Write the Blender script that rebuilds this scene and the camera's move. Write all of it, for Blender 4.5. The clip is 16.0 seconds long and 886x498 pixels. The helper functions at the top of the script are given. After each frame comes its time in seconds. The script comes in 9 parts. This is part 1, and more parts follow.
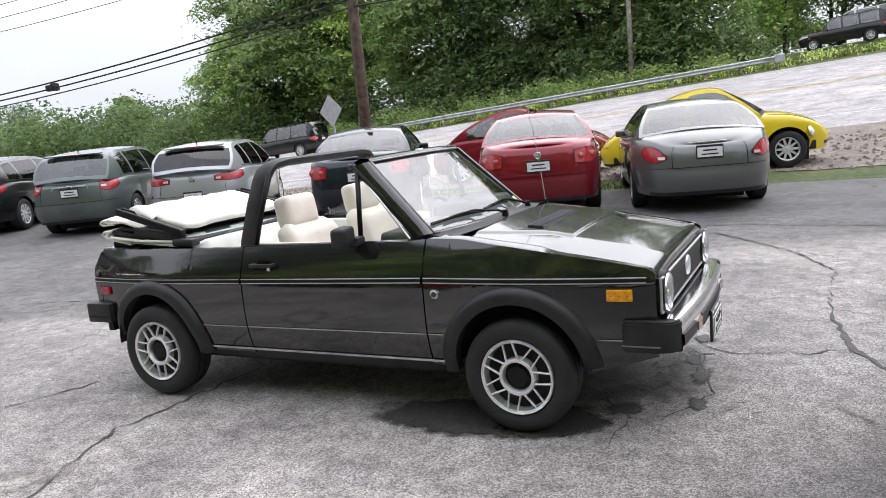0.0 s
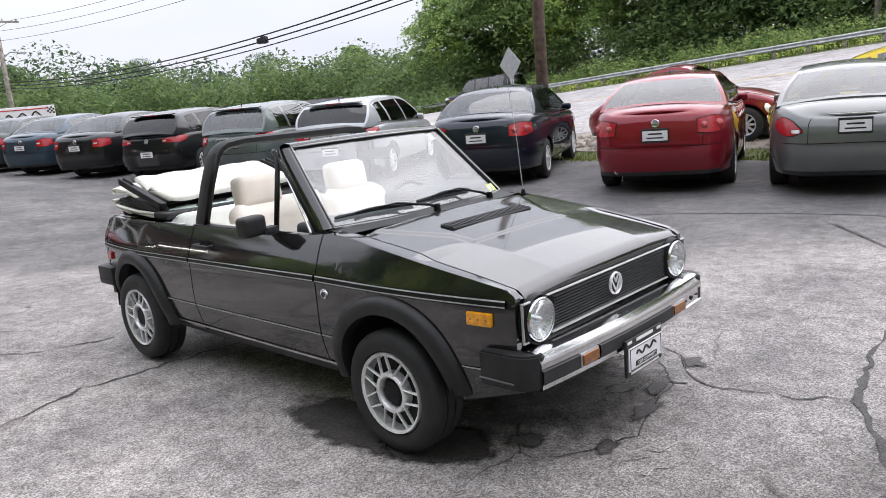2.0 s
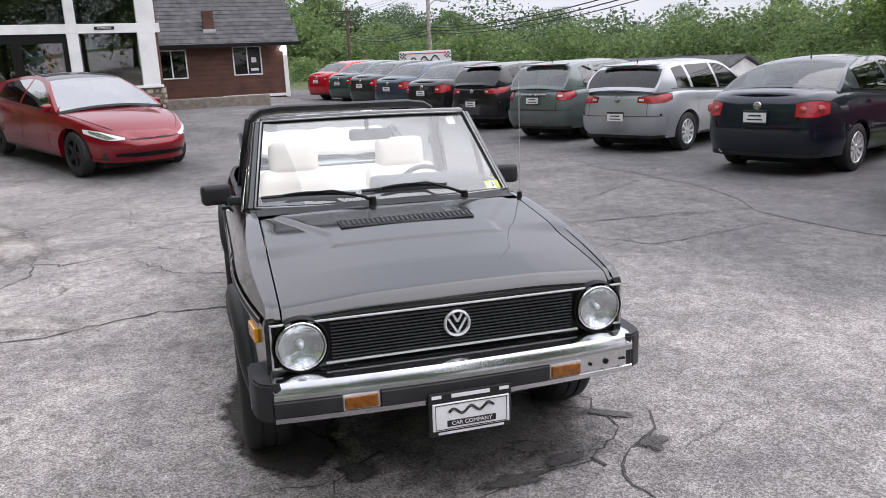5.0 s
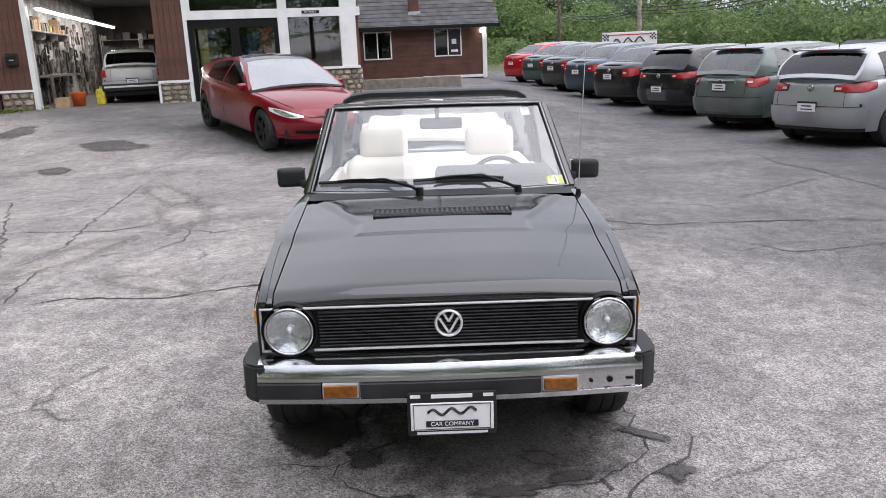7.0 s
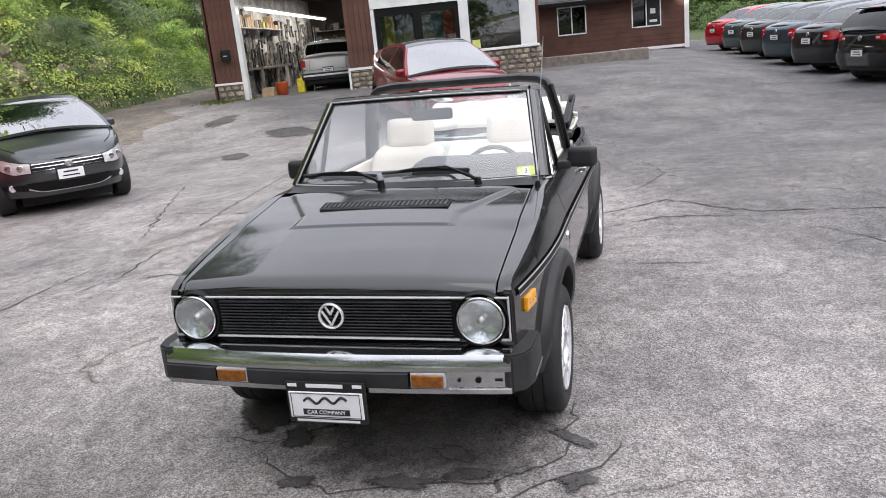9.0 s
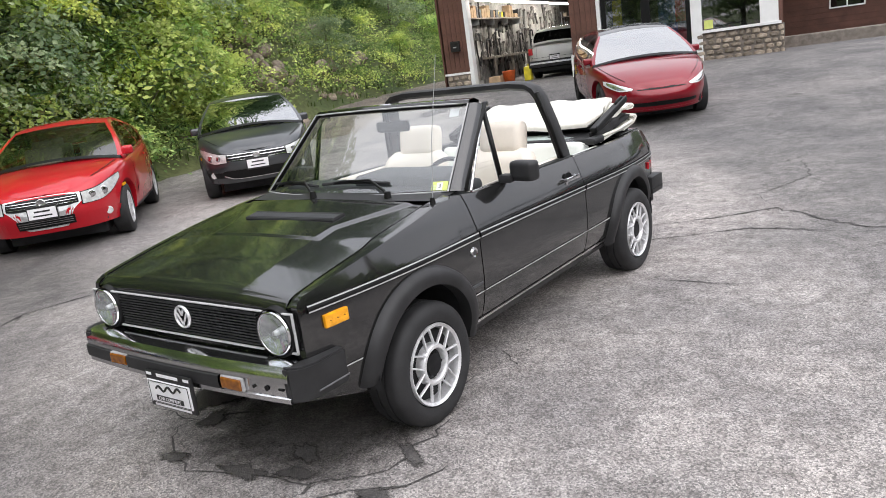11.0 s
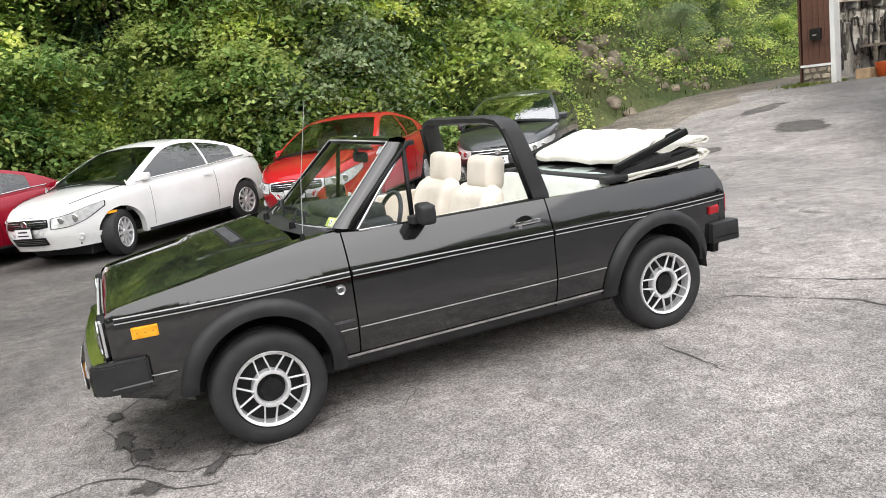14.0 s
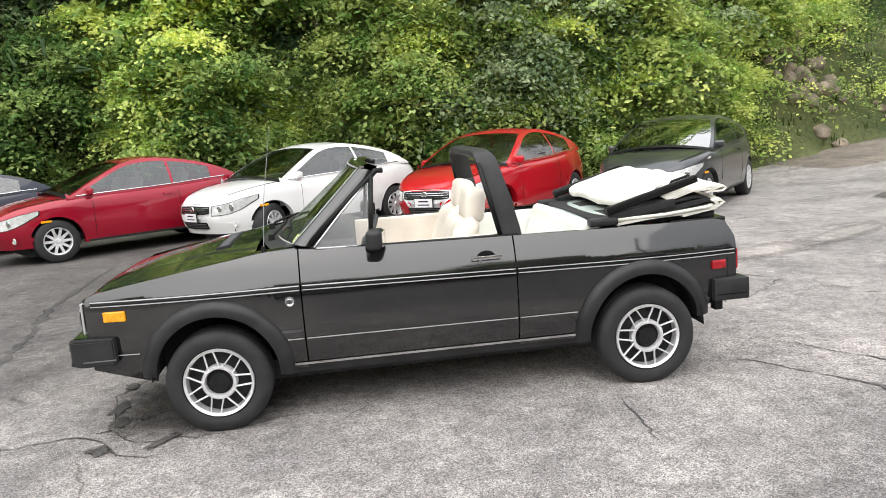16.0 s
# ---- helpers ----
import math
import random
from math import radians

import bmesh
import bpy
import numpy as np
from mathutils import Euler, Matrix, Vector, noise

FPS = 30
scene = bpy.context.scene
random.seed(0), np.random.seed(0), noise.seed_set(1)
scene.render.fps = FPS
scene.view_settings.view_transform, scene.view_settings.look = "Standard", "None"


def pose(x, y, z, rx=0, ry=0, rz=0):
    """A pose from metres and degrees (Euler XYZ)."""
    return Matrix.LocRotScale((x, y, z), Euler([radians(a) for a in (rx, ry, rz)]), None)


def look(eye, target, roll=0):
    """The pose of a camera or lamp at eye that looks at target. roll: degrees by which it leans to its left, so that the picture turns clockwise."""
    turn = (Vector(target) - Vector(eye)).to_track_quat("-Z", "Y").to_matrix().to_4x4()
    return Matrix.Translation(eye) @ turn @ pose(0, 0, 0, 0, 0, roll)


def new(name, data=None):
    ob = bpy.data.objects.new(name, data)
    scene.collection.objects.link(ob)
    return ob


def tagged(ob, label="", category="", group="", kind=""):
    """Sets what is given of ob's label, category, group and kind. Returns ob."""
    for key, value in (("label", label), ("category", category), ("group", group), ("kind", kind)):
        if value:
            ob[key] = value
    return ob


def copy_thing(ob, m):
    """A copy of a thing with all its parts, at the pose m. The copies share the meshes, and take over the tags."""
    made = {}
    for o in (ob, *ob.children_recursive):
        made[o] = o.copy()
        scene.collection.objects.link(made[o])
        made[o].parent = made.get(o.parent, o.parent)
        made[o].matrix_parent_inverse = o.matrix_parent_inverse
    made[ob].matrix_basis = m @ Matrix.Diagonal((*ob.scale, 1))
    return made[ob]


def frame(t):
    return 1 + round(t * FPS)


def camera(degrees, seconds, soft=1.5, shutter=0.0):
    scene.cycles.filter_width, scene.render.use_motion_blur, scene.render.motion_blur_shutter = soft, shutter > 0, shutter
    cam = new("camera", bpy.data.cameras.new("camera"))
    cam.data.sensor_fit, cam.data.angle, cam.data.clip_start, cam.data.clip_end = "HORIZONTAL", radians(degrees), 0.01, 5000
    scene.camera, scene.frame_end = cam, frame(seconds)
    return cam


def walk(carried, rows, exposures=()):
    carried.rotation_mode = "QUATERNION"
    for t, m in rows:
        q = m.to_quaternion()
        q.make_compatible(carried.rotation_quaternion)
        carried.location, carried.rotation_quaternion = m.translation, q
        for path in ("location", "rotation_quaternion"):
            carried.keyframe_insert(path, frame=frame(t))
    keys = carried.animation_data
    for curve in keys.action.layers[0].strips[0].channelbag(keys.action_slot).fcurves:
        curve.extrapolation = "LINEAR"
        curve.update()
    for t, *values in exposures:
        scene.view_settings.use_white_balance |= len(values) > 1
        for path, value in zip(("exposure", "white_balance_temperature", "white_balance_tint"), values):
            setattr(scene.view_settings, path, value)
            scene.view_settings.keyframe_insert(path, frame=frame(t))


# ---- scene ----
cam = camera(59.9, 16.0, 0.9)
PATH = [
    (0, (2.567, -4.071, 1.578), (1.663, -2.32, 1.234), -5.5),
    (0.5, (2.856, -3.785, 1.576), (1.824, -2.11, 1.216), -5.2),
    (1, (3.114, -3.462, 1.59), (1.967, -1.868, 1.209), -5.1),
    (1.5, (3.412, -3.202, 1.614), (2.163, -1.692, 1.213), -5.0),
    (2, (3.635, -2.895, 1.618), (2.281, -1.485, 1.198), -5.1),
    (2.5, (3.876, -2.535, 1.627), (2.411, -1.247, 1.19), -5.3),
    (3, (4.104, -2.223, 1.639), (2.539, -1.063, 1.187), -5.4),
    (3.2, (4.145, -2.096, 1.637), (2.55, -0.981, 1.18), -5.2),
    (5.3, (4.531, -0.557, 1.622), (2.637, -0.129, 1.147), -2.1),
    (5.5, (4.563, -0.414, 1.638), (2.654, -0.061, 1.16), -1.8),
    (6, (4.523, -0.19, 1.622), (2.595, 0.023, 1.136), -1.5),
    (6.5, (4.505, -0.084, 1.632), (2.57, 0.029, 1.139), -1.8),
    (7, (4.505, -0.035, 1.63), (2.567, -0.01, 1.134), -2.4),
    (7.5, (4.503, 0.113, 1.62), (2.568, 0.033, 1.122), -3.3),
    (8, (4.567, 0.464, 1.619), (2.642, 0.252, 1.119), -4.1),
    (8.5, (4.504, 0.803, 1.611), (2.604, 0.44, 1.105), -4.8),
    (9, (4.382, 1.193, 1.625), (2.526, 0.654, 1.11), -5.8),
    (9.2, (4.359, 1.393, 1.605), (2.529, 0.772, 1.088), -6.3),
    (11.3, (3.556, 3.003, 1.587), (2.065, 1.754, 1.121), -8.1),
    (11.5, (3.457, 3.133, 1.589), (2.008, 1.834, 1.129), -8.1),
    (12, (3.21, 3.536, 1.571), (1.891, 2.099, 1.129), -7.9),
    (12.5, (2.838, 3.823, 1.556), (1.666, 2.259, 1.129), -7.9),
    (13, (2.487, 4.099, 1.541), (1.455, 2.436, 1.129), -7.9),
    (13.5, (2.145, 4.287, 1.538), (1.241, 2.547, 1.14), -7.8),
    (14, (1.741, 4.402, 1.539), (0.978, 2.594, 1.156), -7.6),
    (14.5, (1.34, 4.593, 1.525), (0.725, 2.725, 1.16), -6.9),
    (15, (0.968, 4.661, 1.517), (0.498, 2.748, 1.173), -6.0),
    (15.5, (0.641, 4.757, 1.513), (0.308, 2.811, 1.193), -5.0),
    (16, (0.398, 4.89, 1.523), (0.178, 2.925, 1.219), -4.3),
]
EXPOSURES = [(0.0, 0.45, 6250, 14), (5.5, 0.27, 6250, 16), (9.0, 0.31, 6300, 15), (12.0, 0.46, 6500, 12), (16.0, 0.64, 6600, 10)]
walk(cam, [(t, look(eye, target, roll)) for t, eye, target, roll in PATH], EXPOSURES)

# ---- world and light: an overcast afternoon ----
SUN_EL, SUN_ROT = radians(50), radians(20)
world = bpy.data.worlds.new("overcast_sky")
scene.world = world
world.use_nodes = True
wn, wl = world.node_tree.nodes, world.node_tree.links
wn.clear()
w_out = wn.new("ShaderNodeOutputWorld")
w_bg = wn.new("ShaderNodeBackground")
w_sky = wn.new("ShaderNodeTexSky")
w_sky.sky_type = "NISHITA"
w_sky.sun_disc = False
w_sky.sun_elevation, w_sky.sun_rotation = SUN_EL, SUN_ROT
w_sky.air_density, w_sky.dust_density = 1.0, 4.0
w_hsv = wn.new("ShaderNodeHueSaturation")
w_hsv.inputs["Saturation"].default_value = 0.25
w_coord = wn.new("ShaderNodeTexCoord")
w_map = wn.new("ShaderNodeMapping")
w_map.inputs["Scale"].default_value = (1.0, 1.0, 3.0)
w_noise = wn.new("ShaderNodeTexNoise")
w_noise.inputs["Scale"].default_value = 2.2
w_noise.inputs["Detail"].default_value = 6
w_ramp = wn.new("ShaderNodeValToRGB")
w_ramp.color_ramp.elements[0].position, w_ramp.color_ramp.elements[0].color = 0.3, (0.76, 0.80, 0.86, 1)
w_ramp.color_ramp.elements[1].position, w_ramp.color_ramp.elements[1].color = 0.75, (0.96, 0.97, 1.0, 1)
w_mix = wn.new("ShaderNodeMix")
w_mix.data_type = "RGBA"
w_mix.inputs["Factor"].default_value = 0.85
wl.new(w_coord.outputs["Generated"], w_map.inputs["Vector"])
wl.new(w_map.outputs["Vector"], w_noise.inputs["Vector"])
wl.new(w_noise.outputs["Fac"], w_ramp.inputs["Fac"])
wl.new(w_sky.outputs["Color"], w_hsv.inputs["Color"])
wl.new(w_hsv.outputs["Color"], w_mix.inputs["A"])
w_scale = wn.new("ShaderNodeVectorMath")
w_scale.operation = "SCALE"
w_scale.inputs["Scale"].default_value = 11.3
# an overcast sky is brightest overhead
w_sep = wn.new("ShaderNodeSeparateXYZ")
wl.new(w_coord.outputs["Generated"], w_sep.inputs["Vector"])
w_grad = wn.new("ShaderNodeMapRange")
w_grad.inputs["From Min"].default_value, w_grad.inputs["From Max"].default_value = 0.0, 0.70
w_grad.inputs["To Min"].default_value, w_grad.inputs["To Max"].default_value = 6.7, 14.4
wl.new(w_sep.outputs["Z"], w_grad.inputs["Value"])
wl.new(w_grad.outputs["Result"], w_scale.inputs["Scale"])
wl.new(w_ramp.outputs["Color"], w_scale.inputs[0])
wl.new(w_scale.outputs["Vector"], w_mix.inputs["B"])
wl.new(w_mix.outputs["Result"], w_bg.inputs["Color"])
w_bg.inputs["Strength"].default_value = 0.12
wl.new(w_bg.outputs["Background"], w_out.inputs["Surface"])

sun = new("sun", bpy.data.lights.new("sun", "SUN"))
sun.data.energy, sun.data.angle, sun.data.color = 1.7, radians(95), (1.0, 0.97, 0.93)
sun.matrix_world = look((0, 0, 40), (0 - 40 * math.sin(SUN_ROT) / math.tan(SUN_EL), 0 - 40 * math.cos(SUN_ROT) / math.tan(SUN_EL), 0))

# ---- materials ----
def mat(name, color, rough=0.6, metal=0.0, var=0.12, scale=8.0, fine=120.0, bump=0.0, coat=0.0, rand=0.0, spec=0.5, color2=None, island=0.0, dirt=None):
    """A surface with variation at two scales, relief and an optional second tone."""
    m = bpy.data.materials.new(name)
    m.use_nodes = True
    n, l = m.node_tree.nodes, m.node_tree.links
    b = n["Principled BSDF"]
    b.inputs["Roughness"].default_value = rough
    b.inputs["Metallic"].default_value = metal
    b.inputs["Coat Weight"].default_value = coat
    b.inputs["Coat Roughness"].default_value = 0.03
    b.inputs["Specular IOR Level"].default_value = spec
    tc = n.new("ShaderNodeTexCoord")
    big, small = n.new("ShaderNodeTexNoise"), n.new("ShaderNodeTexNoise")
    big.inputs["Scale"].default_value, big.inputs["Detail"].default_value = scale, 5
    small.inputs["Scale"].default_value, small.inputs["Detail"].default_value = fine, 2
    l.new(tc.outputs["Object"], big.inputs["Vector"])
    l.new(tc.outputs["Object"], small.inputs["Vector"])
    c2 = color2 or tuple(min(1, c * (1 + 2.2 * var)) for c in color)
    c1 = color if color2 else tuple(c * (1 - 1.6 * var) for c in color)
    r1 = n.new("ShaderNodeValToRGB")
    r1.color_ramp.elements[0].position, r1.color_ramp.elements[0].color = 0.32, (*c1, 1)
    r1.color_ramp.elements[1].position, r1.color_ramp.elements[1].color = 0.68, (*c2, 1)
    l.new(big.outputs["Fac"], r1.inputs["Fac"])
    r2 = n.new("ShaderNodeMapRange")
    r2.inputs["From Min"].default_value, r2.inputs["From Max"].default_value = 0.3, 0.7
    r2.inputs["To Min"].default_value, r2.inputs["To Max"].default_value = 1 - var, 1 + var
    l.new(small.outputs["Fac"], r2.inputs["Value"])
    mul = n.new("ShaderNodeVectorMath")
    mul.operation = "SCALE"
    l.new(r1.outputs["Color"], mul.inputs[0])
    l.new(r2.outputs["Result"], mul.inputs["Scale"])
    last = mul.outputs["Vector"]
    if rand or island:
        src = n.new("ShaderNodeObjectInfo").outputs["Random"] if rand else n.new("ShaderNodeNewGeometry").outputs["Random Per Island"]
        r3 = n.new("ShaderNodeMapRange")
        k = rand or island
        r3.inputs["To Min"].default_value, r3.inputs["To Max"].default_value = 1 - k, 1 + k
        l.new(src, r3.inputs["Value"])
        m2 = n.new("ShaderNodeVectorMath")
        m2.operation = "SCALE"
        l.new(last, m2.inputs[0])
        l.new(r3.outputs["Result"], m2.inputs["Scale"])
        last = m2.outputs["Vector"]
    l.new(last, b.inputs["Base Color"])
    if bump:
        bp = n.new("ShaderNodeBump")
        bp.inputs["Strength"].default_value, bp.inputs["Distance"].default_value = min(1, bump), 0.01
        l.new(small.outputs["Fac"], bp.inputs["Height"])
        l.new(bp.outputs["Normal"], b.inputs["Normal"])
    return m


def paint(name, color, metal=0.0, rough=0.35, flake=0.04):
    return mat(name, color, rough=rough, metal=metal, var=flake, scale=1.5, fine=900, coat=1.0, spec=0.15)


def glass(name, tint, gloss=0.05, rough=0.0, power=5.0, most=0.6):
    m = bpy.data.materials.new(name)
    m.use_nodes = True
    n, l = m.node_tree.nodes, m.node_tree.links
    n.clear()
    out = n.new("ShaderNodeOutputMaterial")
    tr, gl, mx = n.new("ShaderNodeBsdfTransparent"), n.new("ShaderNodeBsdfGlossy"), n.new("ShaderNodeMixShader")
    fr = n.new("ShaderNodeLayerWeight")
    fr.inputs["Blend"].default_value = 0.5
    tr.inputs["Color"].default_value = (*tint, 1)
    gl.inputs["Color"].default_value = (1, 1, 1, 1)
    gl.inputs["Roughness"].default_value = rough
    pw = n.new("ShaderNodeMath")
    pw.operation = "POWER"
    pw.inputs[1].default_value = power
    mr = n.new("ShaderNodeMapRange")
    mr.inputs["To Min"].default_value, mr.inputs["To Max"].default_value = gloss, most
    l.new(fr.outputs["Facing"], pw.inputs[0])
    l.new(pw.outputs[0], mr.inputs["Value"])
    l.new(mr.outputs["Result"], mx.inputs["Fac"])
    l.new(tr.outputs[0], mx.inputs[1])
    l.new(gl.outputs[0], mx.inputs[2])
    l.new(mx.outputs[0], out.inputs["Surface"])
    return m


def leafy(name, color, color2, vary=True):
    """Foliage: each leaf its own green, lit and shaded clumps painted in, a little light passing through."""
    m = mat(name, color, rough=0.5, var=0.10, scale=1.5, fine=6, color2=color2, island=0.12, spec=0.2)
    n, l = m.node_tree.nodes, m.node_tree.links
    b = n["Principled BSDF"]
    # tight ramp: the clump tones imitate sprays in light and in shade
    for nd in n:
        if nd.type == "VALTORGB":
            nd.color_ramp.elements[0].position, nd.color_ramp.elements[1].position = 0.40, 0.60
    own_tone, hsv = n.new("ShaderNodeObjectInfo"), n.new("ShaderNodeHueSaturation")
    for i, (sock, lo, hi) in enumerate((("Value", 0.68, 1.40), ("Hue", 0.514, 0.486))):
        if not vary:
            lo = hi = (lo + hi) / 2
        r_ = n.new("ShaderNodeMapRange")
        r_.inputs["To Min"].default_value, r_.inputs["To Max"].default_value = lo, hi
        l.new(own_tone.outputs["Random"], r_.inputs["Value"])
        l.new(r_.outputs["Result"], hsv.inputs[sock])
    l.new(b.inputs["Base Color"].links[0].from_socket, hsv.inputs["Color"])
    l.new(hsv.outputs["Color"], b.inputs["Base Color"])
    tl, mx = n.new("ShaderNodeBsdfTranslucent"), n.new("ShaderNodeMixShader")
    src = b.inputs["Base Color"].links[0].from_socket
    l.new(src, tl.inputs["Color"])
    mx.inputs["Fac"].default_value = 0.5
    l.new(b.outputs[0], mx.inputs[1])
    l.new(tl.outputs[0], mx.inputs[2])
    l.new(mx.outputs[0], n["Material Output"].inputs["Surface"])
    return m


def glow(name, color, strength):
    m = bpy.data.materials.new(name)
    m.use_nodes = True
    n, l = m.node_tree.nodes, m.node_tree.links
    n.clear()
    out, em = n.new("ShaderNodeOutputMaterial"), n.new("ShaderNodeEmission")
    em.inputs["Color"].default_value, em.inputs["Strength"].default_value = (*color, 1), strength
    l.new(em.outputs[0], out.inputs["Surface"])
    return m


M = {}
M["black_paint"] = paint("black_paint", (0.009, 0.009, 0.009), rough=0.35)
M["black_paint"].node_tree.nodes["Principled BSDF"].inputs["Coat IOR"].default_value = 1.78
M["black_paint"].node_tree.nodes["Principled BSDF"].inputs["Coat Roughness"].default_value = 0.06
M["black_paint"].node_tree.nodes["Principled BSDF"].inputs["Specular IOR Level"].default_value = 0.08
M["black_plastic"] = mat("black_plastic", (0.022, 0.022, 0.023), rough=0.48, var=0.15, scale=9, fine=500, bump=0.05, spec=0.35)
M["black_trim"] = mat("black_trim", (0.005, 0.005, 0.005), rough=0.45, var=0.1, spec=0.25)
M["rubber"] = mat("rubber", (0.017, 0.017, 0.018), rough=0.7, var=0.15, scale=12, fine=300, bump=0.1)
M["chrome"] = mat("chrome", (0.66, 0.66, 0.67), rough=0.14, metal=1.0, var=0.05, scale=6, fine=200)
M["silver_line"] = mat("silver_line", (0.42, 0.42, 0.42), rough=0.4, var=0.08)
M["alloy"] = mat("alloy", (0.76, 0.76, 0.77), rough=0.36, metal=0.55, var=0.08, scale=20)
M["dark_alloy"] = mat("dark_alloy", (0.012, 0.012, 0.013), rough=0.55, var=0.2, scale=20, spec=0.2)
M["amber"] = mat("amber", (0.88, 0.36, 0.008), rough=0.2, var=0.1, scale=40, coat=0.6)
M["amber_dark"] = mat("amber_dark", (0.20, 0.064, 0.004), rough=0.25, var=0.15, scale=40, coat=0.6)
M["red_lens"] = mat("red_lens", (0.34, 0.006, 0.012), rough=0.25, var=0.2, scale=25, coat=0.5)
M["clear_lens"] = mat("clear_lens", (0.74, 0.75, 0.77), rough=0.14, metal=0.85, var=0.12, scale=10, fine=60, bump=0.10, coat=1.0)
M["cream_vinyl"] = mat("cream_vinyl", (0.78, 0.71, 0.62), rough=0.5, var=0.05, scale=5, fine=260, bump=0.08)
M["white_vinyl"] = mat("white_vinyl", (0.74, 0.75, 0.69), rough=0.55, var=0.05, scale=5, fine=260, bump=0.08)
M["top_cloth"] = mat("top_cloth", (0.016, 0.016, 0.017), rough=0.85, var=0.25, scale=7, fine=400, bump=0.2)
M["top_lining"] = mat("top_lining", (0.70, 0.68, 0.61), rough=0.85, var=0.06, scale=9, fine=300, bump=0.15)
M["dash"] = mat("dash", (0.05, 0.052, 0.055), rough=0.6, var=0.12, scale=10, fine=300, bump=0.08)
M["interior_dark"] = mat("interior_dark", (0.018, 0.018, 0.02), rough=0.8, var=0.2)
M["interior_tan"] = mat("interior_tan", (0.35, 0.29, 0.22), rough=0.7, var=0.1)
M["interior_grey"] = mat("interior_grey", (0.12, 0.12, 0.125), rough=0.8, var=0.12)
M["glass"] = glass("glass", (0.87, 0.905, 0.895), 0.155, 0.0, 4.0, 0.45)
M["glass_clear"] = glass("glass_clear", (0.88, 0.90, 0.90), 0.07, 0.0, 4.0, 0.45)
M["glass_tint"] = glass("glass_tint", (0.34, 0.37, 0.37), 0.12, 0.0, 3.4, 0.42)
M["glass_dark"] = glass("glass_dark", (0.07, 0.08, 0.08), 0.06, 0.0, 4.0, 0.4)
M["glass_coated"] = glass("glass_coated", (0.30, 0.33, 0.34), 0.40, 0.0, 3.0, 0.6)
M["glass_shop"] = glass("glass_shop", (0.72, 0.75, 0.75), 0.14, 0.0, 3.4, 0.42)
M["plate_white"] = mat("plate_white", (0.78, 0.77, 0.78), rough=0.45, var=0.03)
M["plate_black"] = mat("plate_black", (0.012, 0.012, 0.012), rough=0.4, var=0.05)
M["sticker_yellow"] = mat("sticker_yellow", (0.56, 0.62, 0.17), rough=0.5, var=0.05)
M["wood_pole"] = mat("wood_pole", (0.085, 0.058, 0.045), rough=0.85, var=0.3, scale=5, fine=60, bump=0.4)
M["wood_pole_grey"] = mat("wood_pole_grey", (0.26, 0.23, 0.20), rough=0.85, var=0.25, scale=5, fine=60, bump=0.4)
M["galv"] = mat("galv", (0.42, 0.43, 0.44), rough=0.45, metal=0.5, var=0.15, scale=3)
M["sign_back"] = mat("sign_back", (0.45, 0.46, 0.48), rough=0.4, metal=0.4, var=0.08)
M["cable"] = mat("cable", (0.012, 0.012, 0.013), rough=0.7, var=0.1)
M["bark"] = mat("bark", (0.085, 0.068, 0.052), rough=0.9, var=0.3, scale=3, fine=30, bump=0.6)
M["bark_pale"] = mat("bark_pale", (0.42, 0.40, 0.36), rough=0.85, var=0.3, scale=3, fine=20, bump=0.4)
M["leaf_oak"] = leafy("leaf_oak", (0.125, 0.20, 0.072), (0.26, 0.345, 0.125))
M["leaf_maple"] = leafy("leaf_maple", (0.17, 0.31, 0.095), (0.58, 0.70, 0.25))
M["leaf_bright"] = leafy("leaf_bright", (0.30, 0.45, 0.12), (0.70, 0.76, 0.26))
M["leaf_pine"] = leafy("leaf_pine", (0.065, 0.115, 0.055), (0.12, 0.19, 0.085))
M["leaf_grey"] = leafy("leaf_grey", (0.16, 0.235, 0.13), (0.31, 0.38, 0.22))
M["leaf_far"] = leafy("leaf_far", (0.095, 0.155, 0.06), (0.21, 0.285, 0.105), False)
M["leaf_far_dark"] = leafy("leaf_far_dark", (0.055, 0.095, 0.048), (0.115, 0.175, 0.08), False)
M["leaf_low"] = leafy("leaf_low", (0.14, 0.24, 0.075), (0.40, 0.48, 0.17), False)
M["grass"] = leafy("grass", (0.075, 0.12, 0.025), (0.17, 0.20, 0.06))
M["rock"] = mat("rock", (0.25, 0.205, 0.165), rough=0.9, var=0.25, scale=3, fine=40, bump=0.6, rand=0.25)
M["white_paint"] = mat("white_paint", (0.78, 0.78, 0.77), rough=0.5, var=0.05, scale=2)
M["brown_siding"] = mat("brown_siding", (0.105, 0.047, 0.032), rough=0.7, var=0.16, scale=2, fine=40, bump=0.2, rand=0.08)
M["roof_shingle"] = mat("roof_shingle", (0.075, 0.074, 0.076), rough=0.9, var=0.2, scale=3, fine=60, bump=0.4, island=0.15)
M["concrete"] = mat("concrete", (0.32, 0.31, 0.29), rough=0.9, var=0.15, scale=2, fine=90, bump=0.3)
M["mortar"] = mat("mortar", (0.20, 0.175, 0.15), rough=0.95, var=0.15, scale=6, fine=90, bump=0.5)
M["fieldstone"] = mat("fieldstone", (0.20, 0.145, 0.10), rough=0.85, var=0.2, scale=5, fine=60, bump=0.4, color2=(0.36, 0.31, 0.25), rand=0.45)
M["tool_metal"] = mat("tool_metal", (0.16, 0.15, 0.14), rough=0.5, metal=0.3, var=0.3, scale=6, rand=0.8)
M["pegboard"] = mat("pegboard", (0.46, 0.45, 0.43), rough=0.85, var=0.25, scale=2, fine=30)
